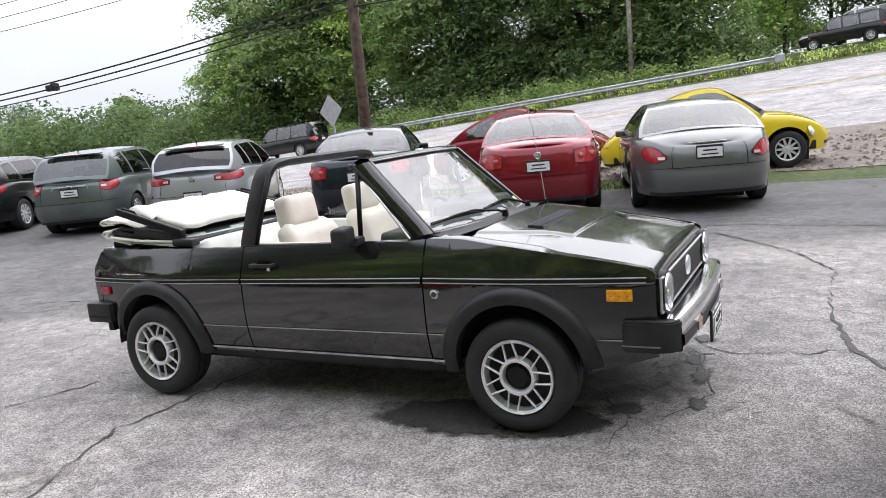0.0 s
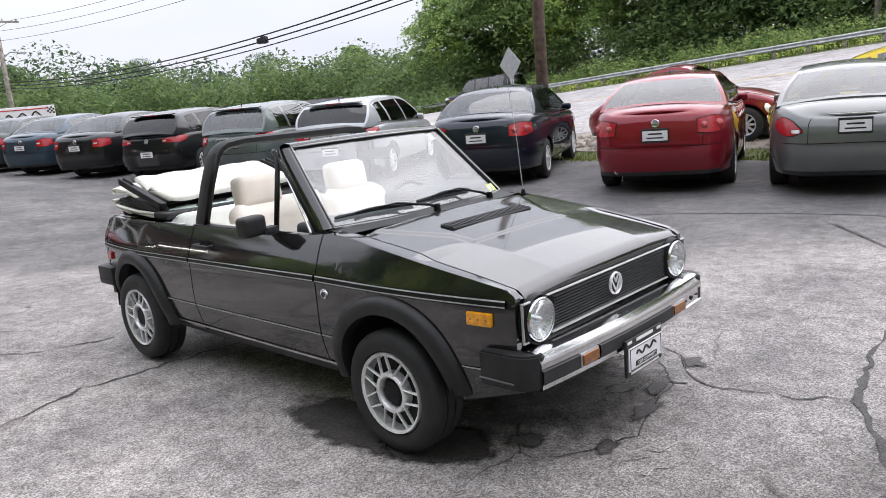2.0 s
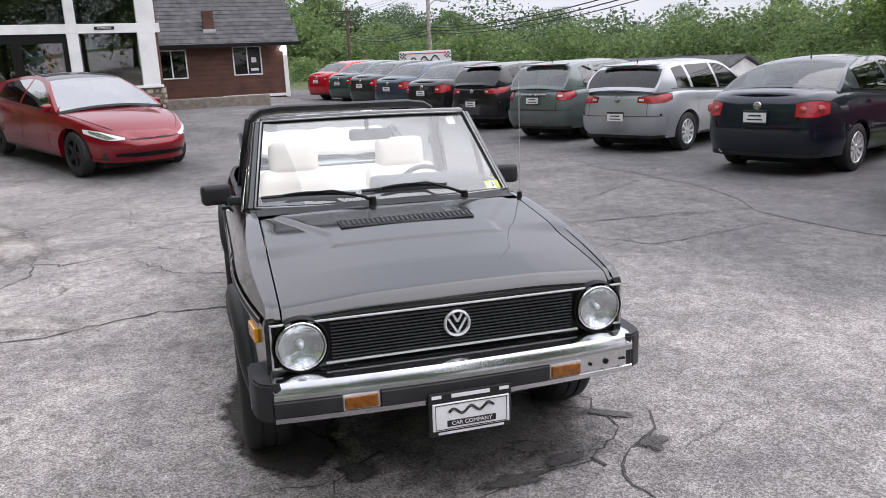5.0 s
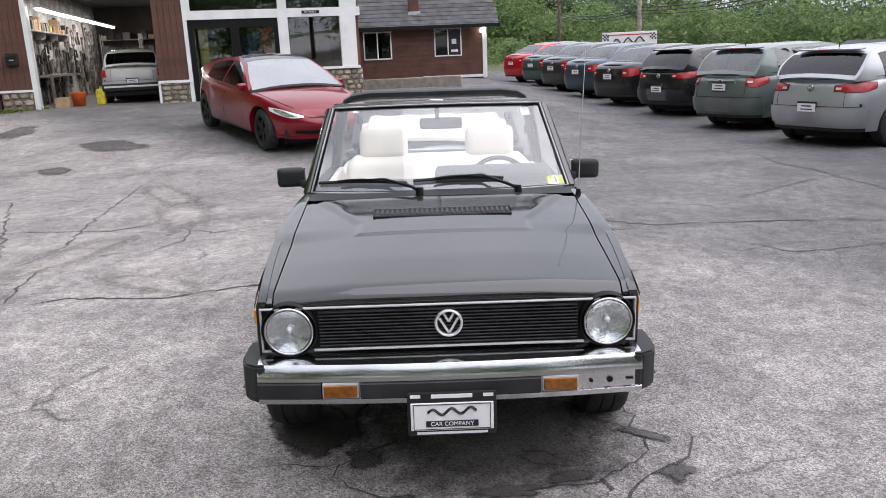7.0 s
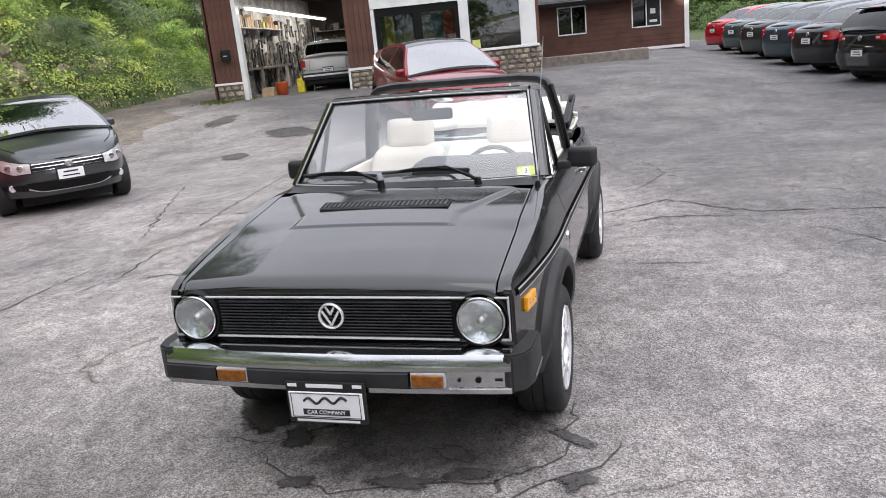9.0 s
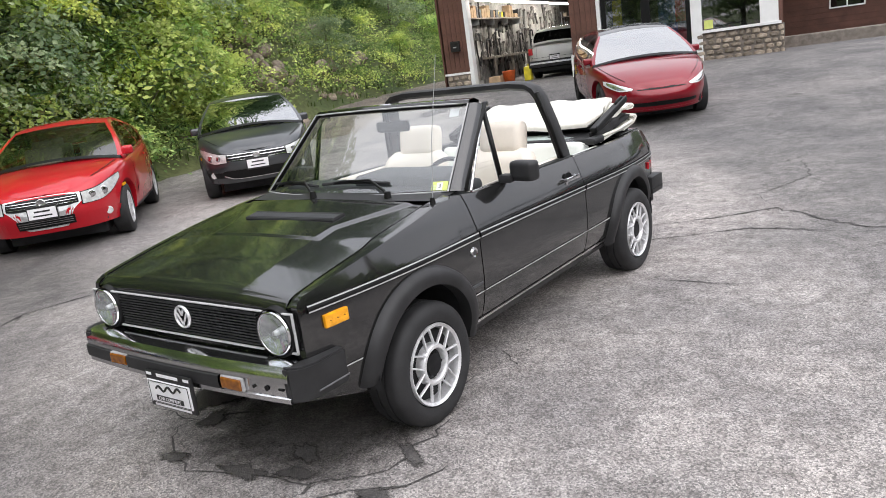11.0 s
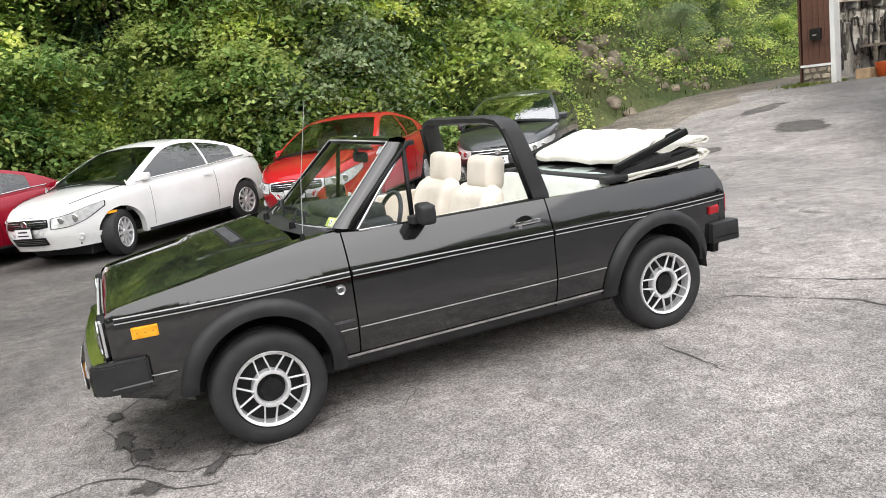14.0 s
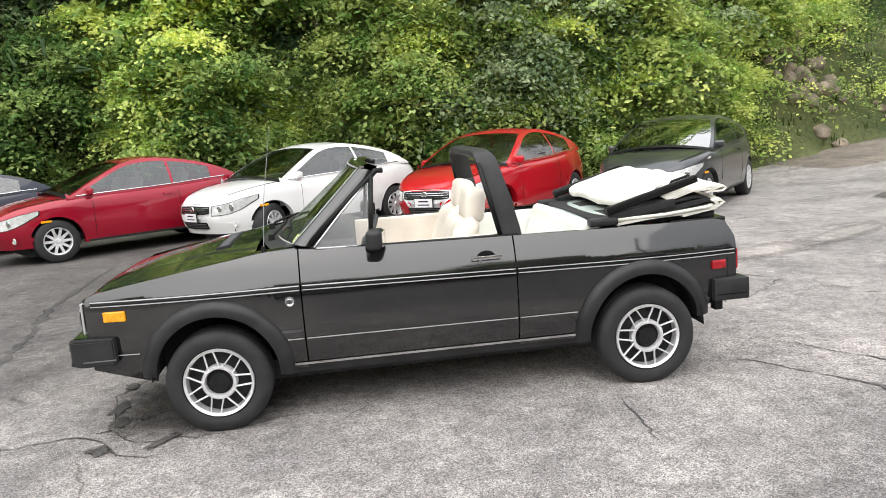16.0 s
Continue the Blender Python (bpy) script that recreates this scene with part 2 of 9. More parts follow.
M["orange_plastic"] = mat("orange_plastic", (0.55, 0.10, 0.02), rough=0.5, var=0.1)
M["yellow_plastic"] = mat("yellow_plastic", (0.62, 0.52, 0.03), rough=0.5, var=0.1)
M["cardboard"] = mat("cardboard", (0.36, 0.25, 0.15), rough=0.85, var=0.12)
M["poster_blue"] = mat("poster_blue", (0.05, 0.10, 0.22), rough=0.6, var=0.3, scale=4)
M["poster_red"] = mat("poster_red", (0.45, 0.04, 0.03), rough=0.6, var=0.2, scale=4)
M["headlamp_glass"] = mat("headlamp_glass", (0.62, 0.63, 0.62), rough=0.12, metal=0.25, var=0.12, scale=14, fine=60, bump=0.1, coat=1.0)
M["lamp_white"] = mat("lamp_white", (0.80, 0.82, 0.84), rough=0.15, var=0.05, scale=14, coat=1.0)
M["tube_light"] = glow("tube_light", (1.0, 0.96, 0.85), 30.0)
M["lamp_glow"] = glow("lamp_glow", (1.0, 0.98, 0.93), 12.0)

M["clear_vinyl"] = mat("clear_vinyl", (0.52, 0.60, 0.56), rough=0.22, var=0.08, scale=4, fine=60, bump=0.1, coat=0.3)

# ---- building helpers ----
def sstep(a, b, x):
    t = max(0.0, min(1.0, (x - a) / (b - a)))
    return t * t * (3 - 2 * t)


def interp(keys, x):
    """Smooth curve through (x, value) keys in rising x."""
    if x <= keys[0][0]:
        return keys[0][1]
    for (x0, v0), (x1, v1) in zip(keys, keys[1:]):
        if x <= x1:
            return v0 + (v1 - v0) * (x - x0) / (x1 - x0)
    return keys[-1][1]


def smooth_curve(keys, x):
    """A rounded curve through (x, value) keys in rising x, with no overshoot."""
    n = len(keys)
    if x <= keys[0][0]:
        return keys[0][1]
    if x >= keys[-1][0]:
        return keys[-1][1]
    sec = [(keys[i + 1][1] - keys[i][1]) / (keys[i + 1][0] - keys[i][0]) for i in range(n - 1)]
    for i in range(n - 1):
        if x <= keys[i + 1][0]:
            h = keys[i + 1][0] - keys[i][0]
            m0 = sec[i] if i == 0 else 0.0 if sec[i - 1] * sec[i] <= 0 else 2 * sec[i - 1] * sec[i] / (sec[i - 1] + sec[i])
            m1 = sec[i] if i == n - 2 else 0.0 if sec[i] * sec[i + 1] <= 0 else 2 * sec[i] * sec[i + 1] / (sec[i] + sec[i + 1])
            t = (x - keys[i][0]) / h
            return (2 * t ** 3 - 3 * t * t + 1) * keys[i][1] + (t ** 3 - 2 * t * t + t) * h * m0 + (3 * t * t - 2 * t ** 3) * keys[i + 1][1] + (t ** 3 - t * t) * h * m1


def rounded_line(points, per=8):
    """Points along a smooth line through the given 2D points (Catmull-Rom)."""
    P_ = [Vector(p) for p in points]
    P_ = [P_[0] * 2 - P_[1]] + P_ + [P_[-1] * 2 - P_[-2]]
    out = []
    for i in range(1, len(P_) - 2):
        p0, p1, p2, p3 = P_[i - 1:i + 3]
        d0, d1, d2 = (max(1e-4, (b - a).length) ** 0.5 for a, b in ((p0, p1), (p1, p2), (p2, p3)))
        m1 = ((p1 - p0) / d0 - (p2 - p0) / (d0 + d1) + (p2 - p1) / d1) * d1
        m2 = ((p2 - p1) / d1 - (p3 - p1) / (d1 + d2) + (p3 - p2) / d2) * d1
        for k in range(per):
            t = k / per
            out.append((2 * t ** 3 - 3 * t * t + 1) * p1 + (t ** 3 - 2 * t * t + t) * m1 + (3 * t * t - 2 * t ** 3) * p2 + (t ** 3 - t * t) * m2)
    return out + [P_[-2]]


def mesh_from(name, verts, faces, material, smooth=False):
    me = bpy.data.meshes.new(name)
    me.from_pydata([tuple(v) for v in verts], [], faces)
    me.materials.append(material)
    if smooth:
        me.shade_smooth()
    me.update()
    return me


def part(name, bm, material, parent=None, label="", smooth=False, sharp=None):
    """Links a bmesh (or mesh) as one mesh object under a thing or part."""
    if isinstance(bm, bpy.types.Mesh):
        me = bm
    else:
        me = bpy.data.meshes.new(name)
        bm.to_mesh(me)
        bm.free()
        me.materials.append(material)
        if smooth:
            me.shade_smooth()
            if sharp:
                me.set_sharp_from_angle(angle=radians(sharp))
    ob = new(name, me)
    if parent is not None:
        ob.parent = parent
    if label:
        ob["label"] = label
    return ob


def empty(name, m=None):
    ob = new(name)
    ob.empty_display_size = 0.2
    if m is not None:
        ob.matrix_world = m
    return ob


def box_bm(sx, sy, sz, at=(0, 0, 0), bevel=0.0, seg=2, m=None, bm=None):
    own = bmesh.new()
    bmesh.ops.create_cube(own, size=1.0)
    for v in own.verts:
        v.co = Vector((v.co.x * sx, v.co.y * sy, v.co.z * sz))
    if bevel:
        bmesh.ops.bevel(own, geom=own.edges[:], offset=bevel, segments=seg, affect="EDGES", profile=0.6)
    mm = Matrix.Translation(at) @ (m or Matrix.Identity(4))
    bmesh.ops.transform(own, matrix=mm, verts=own.verts)
    return join(bm, own)


def join(bm, own):
    if bm is None:
        return own
    tmp = bpy.data.meshes.new("tmp")
    own.to_mesh(tmp)
    own.free()
    bm.from_mesh(tmp)
    bpy.data.meshes.remove(tmp)
    return bm


def cyl_bm(r1, r2, h, at=(0, 0, 0), axis="z", seg=16, bm=None, m=None):
    own = bmesh.new()
    bmesh.ops.create_cone(own, cap_ends=True, segments=seg, radius1=r1, radius2=r2, depth=h)
    rot = {"z": Matrix.Identity(4), "x": Matrix.Rotation(math.pi / 2, 4, "Y"), "y": Matrix.Rotation(-math.pi / 2, 4, "X")}[axis]
    bmesh.ops.transform(own, matrix=Matrix.Translation(at) @ (m or Matrix.Identity(4)) @ rot, verts=own.verts)
    return join(bm, own)


def tube_bm(points, r, seg=6, bm=None, taper=None):
    """A round rod along a line of points."""
    pts = [Vector(p) for p in points]
    own = bmesh.new()
    rings = []
    for i, p in enumerate(pts):
        d = (pts[min(i + 1, len(pts) - 1)] - pts[max(i - 1, 0)]).normalized()
        a = d.cross(Vector((0, 0, 1)) if abs(d.z) < 0.95 else Vector((1, 0, 0))).normalized()
        b = d.cross(a)
        rr = r if taper is None else r + (taper - r) * i / (len(pts) - 1)
        rings.append([own.verts.new(p + rr * (a * math.cos(k * 2 * math.pi / seg) + b * math.sin(k * 2 * math.pi / seg))) for k in range(seg)])
    for r0, r1 in zip(rings, rings[1:]):
        for k in range(seg):
            own.faces.new((r0[k], r0[(k + 1) % seg], r1[(k + 1) % seg], r1[k]))
    own.faces.new(rings[0][::-1])
    own.faces.new(rings[-1])
    bmesh.ops.recalc_face_normals(own, faces=own.faces)
    return join(bm, own)


def lathe_bm(profile, seg=32, axis="y", bm=None, m=None):
    """Turns (radius, height) pairs about an axis through the origin."""
    own = bmesh.new()
    rings = []
    for r, h in profile:
        ring = []
        for k in range(seg):
            a = 2 * math.pi * k / seg
            ring.append(own.verts.new((r * math.cos(a), h, r * math.sin(a)) if axis == "y" else (r * math.cos(a), r * math.sin(a), h) if axis == "z" else (h, r * math.cos(a), r * math.sin(a))))
        rings.append(ring)
    for r0, r1 in zip(rings, rings[1:]):
        for k in range(seg):
            own.faces.new((r0[k], r0[(k + 1) % seg], r1[(k + 1) % seg], r1[k]))
    bmesh.ops.remove_doubles(own, verts=own.verts, dist=1e-5)
    bmesh.ops.recalc_face_normals(own, faces=own.faces)
    if m is not None:
        bmesh.ops.transform(own, matrix=m, verts=own.verts)
    return join(bm, own)


def sheet_bm(rows, bm=None, thick=0.0, flip=False):
    """A grid of points as a surface, with a thickness along its normals."""
    own = bmesh.new()
    grid = [[own.verts.new(Vector(p)) for p in row] for row in rows]
    for r0, r1 in zip(grid, grid[1:]):
        for a, b, c, d in zip(r0, r0[1:], r1[1:], r1):
            try:
                own.faces.new((a, b, c, d) if not flip else (d, c, b, a))
            except ValueError:
                pass
    if thick:
        bmesh.ops.recalc_face_normals(own, faces=own.faces)
        own.normal_update()
        bmesh.ops.solidify(own, geom=own.faces[:], thickness=thick)
    return join(bm, own)


def prism_bm(poly, h, at=(0, 0, 0), m=None, bm=None, bevel=0.0):
    """A flat outline (x, z) pushed out along y by h."""
    own = bmesh.new()
    a = [own.verts.new((x, 0, z)) for x, z in poly]
    b = [own.verts.new((x, h, z)) for x, z in poly]
    own.faces.new(a)
    own.faces.new(b[::-1])
    for i in range(len(poly)):
        j = (i + 1) % len(poly)
        own.faces.new((a[j], a[i], b[i], b[j]))
    bmesh.ops.recalc_face_normals(own, faces=own.faces)
    if bevel:
        bmesh.ops.bevel(own, geom=own.edges[:], offset=bevel, segments=2, affect="EDGES")
    bmesh.ops.transform(own, matrix=Matrix.Translation(at) @ (m or Matrix.Identity(4)), verts=own.verts)
    return join(bm, own)


def text_mesh(words, size, material, depth=0.001):
    cu = bpy.data.curves.new("words", "FONT")
    cu.body, cu.size, cu.extrude = words, size, depth
    cu.align_x, cu.align_y = "CENTER", "CENTER"
    ob = bpy.data.objects.new("words", cu)
    scene.collection.objects.link(ob)
    me = bpy.data.meshes.new_from_object(ob.evaluated_get(bpy.context.evaluated_depsgraph_get()))
    bpy.data.objects.remove(ob)
    bpy.data.curves.remove(cu)
    me.materials.clear()
    me.materials.append(material)
    return me


def ground_z(x, y):
    """Height of the paved lot: level round the car, rising towards the building."""
    low = 0.60 * sstep(6.5, 16.0, -x)
    row = 0.33 * sstep(8.0, 28.0, -x)
    k = sstep(0.0, 5.0, y)
    return low * (1 - k) + row * k

# ---- ground, lot and road ----
def bank_edge(x):
    return -10.8 + (0.36 * (x + 4) if x < -4 else 0.0)


def road_z(x, y):
    far, near = 2.3 + 0.073 * max(-90, min(60, x)), 0.23 + 0.048 * max(-40, min(40, x))
    k = max(0.0, min(1.2, (y - 17) / 27))
    return near + (far - near) * k


def terrain_z(x, y):
    z = ground_z(x, y)
    up = sstep(9.0, 17.0, y)
    z = z * (1 - up) + road_z(x, y) * up
    if y > 46:
        z += 0.8 * sstep(46, 60, y) - 0.05 * max(0, min(60, -x - 40)) * sstep(46, 70, y)
    d = bank_edge(x) - y
    if d > 0:
        steep = 1.05 + 1.5 * math.exp(-((x + 11.6) / 2.2) ** 2)
        z += min(steep * d, 3.2) + 0.32 * min(max(0, d - 3.0), 40)
        z += 0.35 * noise.noise(Vector((x * 0.6, y * 0.6, 0))) * sstep(0, 2, d)
    far = max(abs(x), abs(y))
    if far > 120:
        z += 10 * noise.noise(Vector((x * 0.004, y * 0.004, 3))) * sstep(120, 500, far)
    return z


def axis_steps(inner, step, reach):
    out, v = [], 0.0
    s = step
    while v < reach:
        out.append(v)
        if v > inner:
            s *= 1.22
        v += s
    out.append(reach)
    return sorted({-o for o in out} | set(out))


def asphalt(name, light, dark, wet=0.0, specks=0.5, newer=None):
    """Worn asphalt: pale stone chips in a dark binder, stains, and hair cracks."""
    m = bpy.data.materials.new(name)
    m.use_nodes = True
    n, l = m.node_tree.nodes, m.node_tree.links
    b = n["Principled BSDF"]
    tc = n.new("ShaderNodeTexCoord")

    def tex(kind, scale, detail=2):
        t = n.new(kind)
        t.inputs["Scale"].default_value = scale
        if kind == "ShaderNodeTexNoise":
            t.inputs["Detail"].default_value = detail
        l.new(tc.outputs["Object"], t.inputs["Vector"])
        return t

    stains, mid, chips, grit = tex("ShaderNodeTexNoise", 0.22, 6), tex("ShaderNodeTexNoise", 1.3, 5), tex("ShaderNodeTexVoronoi", 135), tex("ShaderNodeTexNoise", 230, 3)

    wn_big = tex("ShaderNodeTexNoise", 0.45, 5)

    def ramp(src, p0, c0, p1, c1):
        r = n.new("ShaderNodeValToRGB")
        r.color_ramp.elements[0].position, r.color_ramp.elements[0].color = p0, (*c0, 1)
        r.color_ramp.elements[1].position, r.color_ramp.elements[1].color = p1, (*c1, 1)
        l.new(src, r.inputs["Fac"])
        return r.outputs["Color"]

    def mix(kind, fac, a, bb):
        x = n.new("ShaderNodeMix")
        x.data_type, x.blend_type = "RGBA", kind
        if isinstance(fac, float):
            x.inputs["Factor"].default_value = fac
        else:
            l.new(fac, x.inputs["Factor"])
        l.new(a, x.inputs["A"])
        l.new(bb, x.inputs["B"])
        return x.outputs["Result"]

    base = ramp(stains.outputs["Fac"], 0.35, dark, 0.66, light)
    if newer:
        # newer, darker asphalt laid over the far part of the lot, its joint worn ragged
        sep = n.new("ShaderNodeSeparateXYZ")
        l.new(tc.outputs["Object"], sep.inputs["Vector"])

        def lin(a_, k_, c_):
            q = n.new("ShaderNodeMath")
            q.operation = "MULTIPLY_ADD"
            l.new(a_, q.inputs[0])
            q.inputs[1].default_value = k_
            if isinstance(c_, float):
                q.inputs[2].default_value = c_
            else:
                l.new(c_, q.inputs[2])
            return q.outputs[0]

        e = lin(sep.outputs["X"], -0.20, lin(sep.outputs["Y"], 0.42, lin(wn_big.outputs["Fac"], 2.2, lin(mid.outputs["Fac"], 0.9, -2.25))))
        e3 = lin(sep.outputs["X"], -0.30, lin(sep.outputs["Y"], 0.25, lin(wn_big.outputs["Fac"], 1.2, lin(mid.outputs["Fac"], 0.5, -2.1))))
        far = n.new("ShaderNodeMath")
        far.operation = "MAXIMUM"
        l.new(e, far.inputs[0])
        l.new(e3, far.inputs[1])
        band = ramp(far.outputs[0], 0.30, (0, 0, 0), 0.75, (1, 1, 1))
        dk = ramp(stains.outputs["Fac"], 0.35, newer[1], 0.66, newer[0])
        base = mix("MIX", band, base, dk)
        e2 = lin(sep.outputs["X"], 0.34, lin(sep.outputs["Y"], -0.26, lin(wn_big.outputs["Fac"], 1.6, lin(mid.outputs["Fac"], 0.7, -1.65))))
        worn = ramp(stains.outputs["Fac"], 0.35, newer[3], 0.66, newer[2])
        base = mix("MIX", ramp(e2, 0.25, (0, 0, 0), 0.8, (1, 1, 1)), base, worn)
    tone = ramp(mid.outputs["Fac"], 0.3, (0.62, 0.62, 0.63), 0.7, (1.15, 1.14, 1.12))
    col = mix("MULTIPLY", 1.0, base, tone)
    mottle = tex("ShaderNodeTexNoise", 7.5, 9)
    mottle.inputs["Roughness"].default_value = 0.72
    col = mix("MULTIPLY", 1.0, col, ramp(mottle.outputs["Fac"], 0.36, (0.70, 0.69, 0.685), 0.64, (1.26, 1.265, 1.27)))
    chip = ramp(chips.outputs["Color"], 0.2, (0.32, 0.32, 0.32), 0.92, (1.85, 1.82, 1.78))
    col = mix("MULTIPLY", specks, col, chip)
    gr = ramp(grit.outputs["Fac"], 0.35, (0.5, 0.5, 0.5), 0.65, (1.45, 1.45, 1.45))
    col = mix("MULTIPLY", specks, col, gr)
    # hair cracks
    warp = n.new("ShaderNodeVectorMath")
    warp.operation = "MULTIPLY_ADD"
    wn_ = tex("ShaderNodeTexNoise", 0.9, 4)
    l.new(wn_.outputs["Color"], warp.inputs[0])
    warp.inputs[1].default_value = (1.6, 1.6, 0)
    l.new(tc.outputs["Object"], warp.inputs[2])
    vor = n.new("ShaderNodeTexVoronoi")
    vor.feature = "DISTANCE_TO_EDGE"
    vor.inputs["Scale"].default_value = 0.33
    l.new(warp.outputs["Vector"], vor.inputs["Vector"])
    line = ramp(vor.outputs["Distance"], 0.001, (0.38, 0.37, 0.36), 0.006, (1, 1, 1))
    gate = ramp(mid.outputs["Fac"], 0.52, (0, 0, 0), 0.62, (1, 1, 1))
    col = mix("MULTIPLY", gate, col, line)
    l.new(col, b.inputs["Base Color"])
    rr = n.new("ShaderNodeMapRange")
    rr.inputs["From Min"].default_value, rr.inputs["From Max"].default_value = 0.35, 0.65
    rr.inputs["To Min"].default_value, rr.inputs["To Max"].default_value = 0.85 - wet, 0.92
    l.new(stains.outputs["Fac"], rr.inputs["Value"])
    l.new(rr.outputs["Result"], b.inputs["Roughness"])
    bp = n.new("ShaderNodeBump")
    bp.inputs["Strength"].default_value, bp.inputs["Distance"].default_value = 0.5, 0.006
    l.new(chips.outputs["Distance"], bp.inputs["Height"])
    l.new(bp.outputs["Normal"], b.inputs["Normal"])
    return m


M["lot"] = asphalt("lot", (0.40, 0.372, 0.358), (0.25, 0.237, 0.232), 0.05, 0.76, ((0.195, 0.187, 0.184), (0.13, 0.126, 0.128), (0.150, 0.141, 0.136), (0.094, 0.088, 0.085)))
M["new_asphalt"] = asphalt("new_asphalt", (0.165, 0.16, 0.162), (0.105, 0.103, 0.106), 0.2, 0.7)
M["road"] = asphalt("road", (0.50, 0.47, 0.465), (0.40, 0.38, 0.38), 0.0, 0.3)
M["gravel"] = asphalt("gravel", (0.33, 0.295, 0.258), (0.23, 0.20, 0.172), 0.0, 0.95)
M["soil_grass"] = mat("soil_grass", (0.045, 0.070, 0.020), rough=0.95, var=0.3, scale=0.5, fine=9, bump=0.8, color2=(0.11, 0.12, 0.045))

def soft_rim(m, wide=0.3, scale=9.0):
    """Lets a stain's rim break up over the asphalt below."""
    n, l = m.node_tree.nodes, m.node_tree.links
    at_ = n.new("ShaderNodeAttribute")
    at_.attribute_name = "inside"
    tc, nz = n.new("ShaderNodeTexCoord"), n.new("ShaderNodeTexNoise")
    nz.inputs["Scale"].default_value, nz.inputs["Detail"].default_value = scale, 6
    l.new(tc.outputs["Object"], nz.inputs["Vector"])
    ad = n.new("ShaderNodeMath")
    ad.operation = "MULTIPLY_ADD"
    l.new(nz.outputs["Fac"], ad.inputs[0])
    ad.inputs[1].default_value = 0.55
    l.new(at_.outputs["Fac"], ad.inputs[2])
    mr = n.new("ShaderNodeMapRange")
    mr.inputs["From Min"].default_value, mr.inputs["From Max"].default_value = 0.42, 0.42 + wide
    l.new(ad.outputs[0], mr.inputs["Value"])
    l.new(mr.outputs["Result"], n["Principled BSDF"].inputs["Alpha"])


M["damp"] = asphalt("damp", (0.050, 0.045, 0.041), (0.034, 0.031, 0.028), 0.4, 0.7)
M["tar"] = asphalt("tar", (0.092, 0.088, 0.086), (0.062, 0.060, 0.058), 0.15, 0.5)
M["damp_mid"] = asphalt("damp_mid", (0.100, 0.094, 0.090), (0.072, 0.068, 0.066), 0.2, 0.6)
# damp tone deepened so that it also carries shade under the car's nose
M["damp_soft"] = asphalt("damp_soft", (0.130, 0.122, 0.116), (0.090, 0.085, 0.082), 0.2, 0.75)
M["patch_dark"] = asphalt("patch_dark", (0.13, 0.121, 0.115), (0.088, 0.082, 0.078), 0.05, 0.6)
M["patch_pale"] = asphalt("patch_pale", (0.40, 0.37, 0.35), (0.28, 0.26, 0.246), 0.0, 0.7)
for nm, wide in (("damp", 0.2), ("tar", 0.25), ("damp_mid", 0.35), ("damp_soft", 0.5), ("patch_dark", 0.3), ("patch_pale", 0.5)):
    soft_rim(M[nm], wide, 26.0 if nm == "tar" else 11.0)

xs, ys = axis_steps(26, 0.9, 900), axis_steps(44, 0.9, 900)
gv = [(x, y, terrain_z(x, y) - (0.06 if -45 < x < 14 and bank_edge(x) < y < 9.4 else 0.0) - (0.08 if 16.6 <= y <= 43 else 0)) for y in ys for x in xs]
nx = len(xs)
gf = [(j * nx + i, j * nx + i + 1, (j + 1) * nx + i + 1, (j + 1) * nx + i) for j in range(len(ys) - 1) for i in range(nx - 1)]
ground = tagged(new("ground", mesh_from("ground", gv, gf, M["soil_grass"], True)), "grassy uneven ground with bare soil round the lot", "ground", kind="structure")


def strip_sheet(name, x0, x1, y0, y1, zf, lift, material, step=0.5, edge=None):
    """A paved sheet that follows the ground, with a slightly ragged rim."""
    nx_, ny_ = max(2, int((x1 - x0) / step)), max(2, int((y1 - y0) / step))
    rows = []
    for j in range(ny_ + 1):
        row = []
        for i in range(nx_ + 1):
            x, y = x0 + (x1 - x0) * i / nx_, y0 + (y1 - y0) * j / ny_
            if edge:
                lo, hi = edge(x)
                y = lo + (hi - lo) * j / ny_
            if j in (0, ny_):
                y += 0.18 * noise.noise(Vector((x * 1.7, y, 5)))
            row.append((x, y, zf(x, y) + lift))
        rows.append(row)
    own = sheet_bm(rows)
    return part(name, own, material, smooth=True)


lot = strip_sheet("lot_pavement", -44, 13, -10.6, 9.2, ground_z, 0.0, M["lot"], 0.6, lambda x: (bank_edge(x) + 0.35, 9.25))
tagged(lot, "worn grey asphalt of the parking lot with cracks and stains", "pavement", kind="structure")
M_dark = strip_sheet("parking_strip", -40, 6.4, 2.2, 9.1, ground_z, 0.005, M["new_asphalt"], 0.6, lambda x: (4.9 + 0.25 * math.sin(x * 0.5) + 0.2 * math.sin(x * 1.3) + (0.10 * (x + 6) if x < -6 else 0), 9.2))
tagged(M_dark, "darker smoother asphalt under the row of parked cars", "pavement", kind="structure")
roadway = strip_sheet("road", -160, 130, 17.0, 42.6, road_z, 0.02, M["road"], 2.0)
tagged(roadway, "sunbleached grey main road climbing past the lot", "road", kind="structure")
verge = strip_sheet("gravel_shoulder", -60, 60, 10.6, 17.1, terrain_z, 0.015, M["gravel"], 0.8)
tagged(verge, "strip of loose gravel between lot and road", "gravel", kind="structure")
M["dirt"] = asphalt("dirt", (0.27, 0.237, 0.205), (0.195, 0.166, 0.14), 0.0, 0.9)
drive = strip_sheet("gravel_drive", -30, -9.5, -14, -9, terrain_z, 0.007, M["dirt"], 0.5, lambda x: (bank_edge(x) + 0.15, bank_edge(x) + 3.1 + 0.35 * math.sin(x * 0.9) + 0.3 * math.sin(x * 2.3)))
tagged(drive, "gravel drive beside the garage under the wooded bank", "gravel", kind="structure")
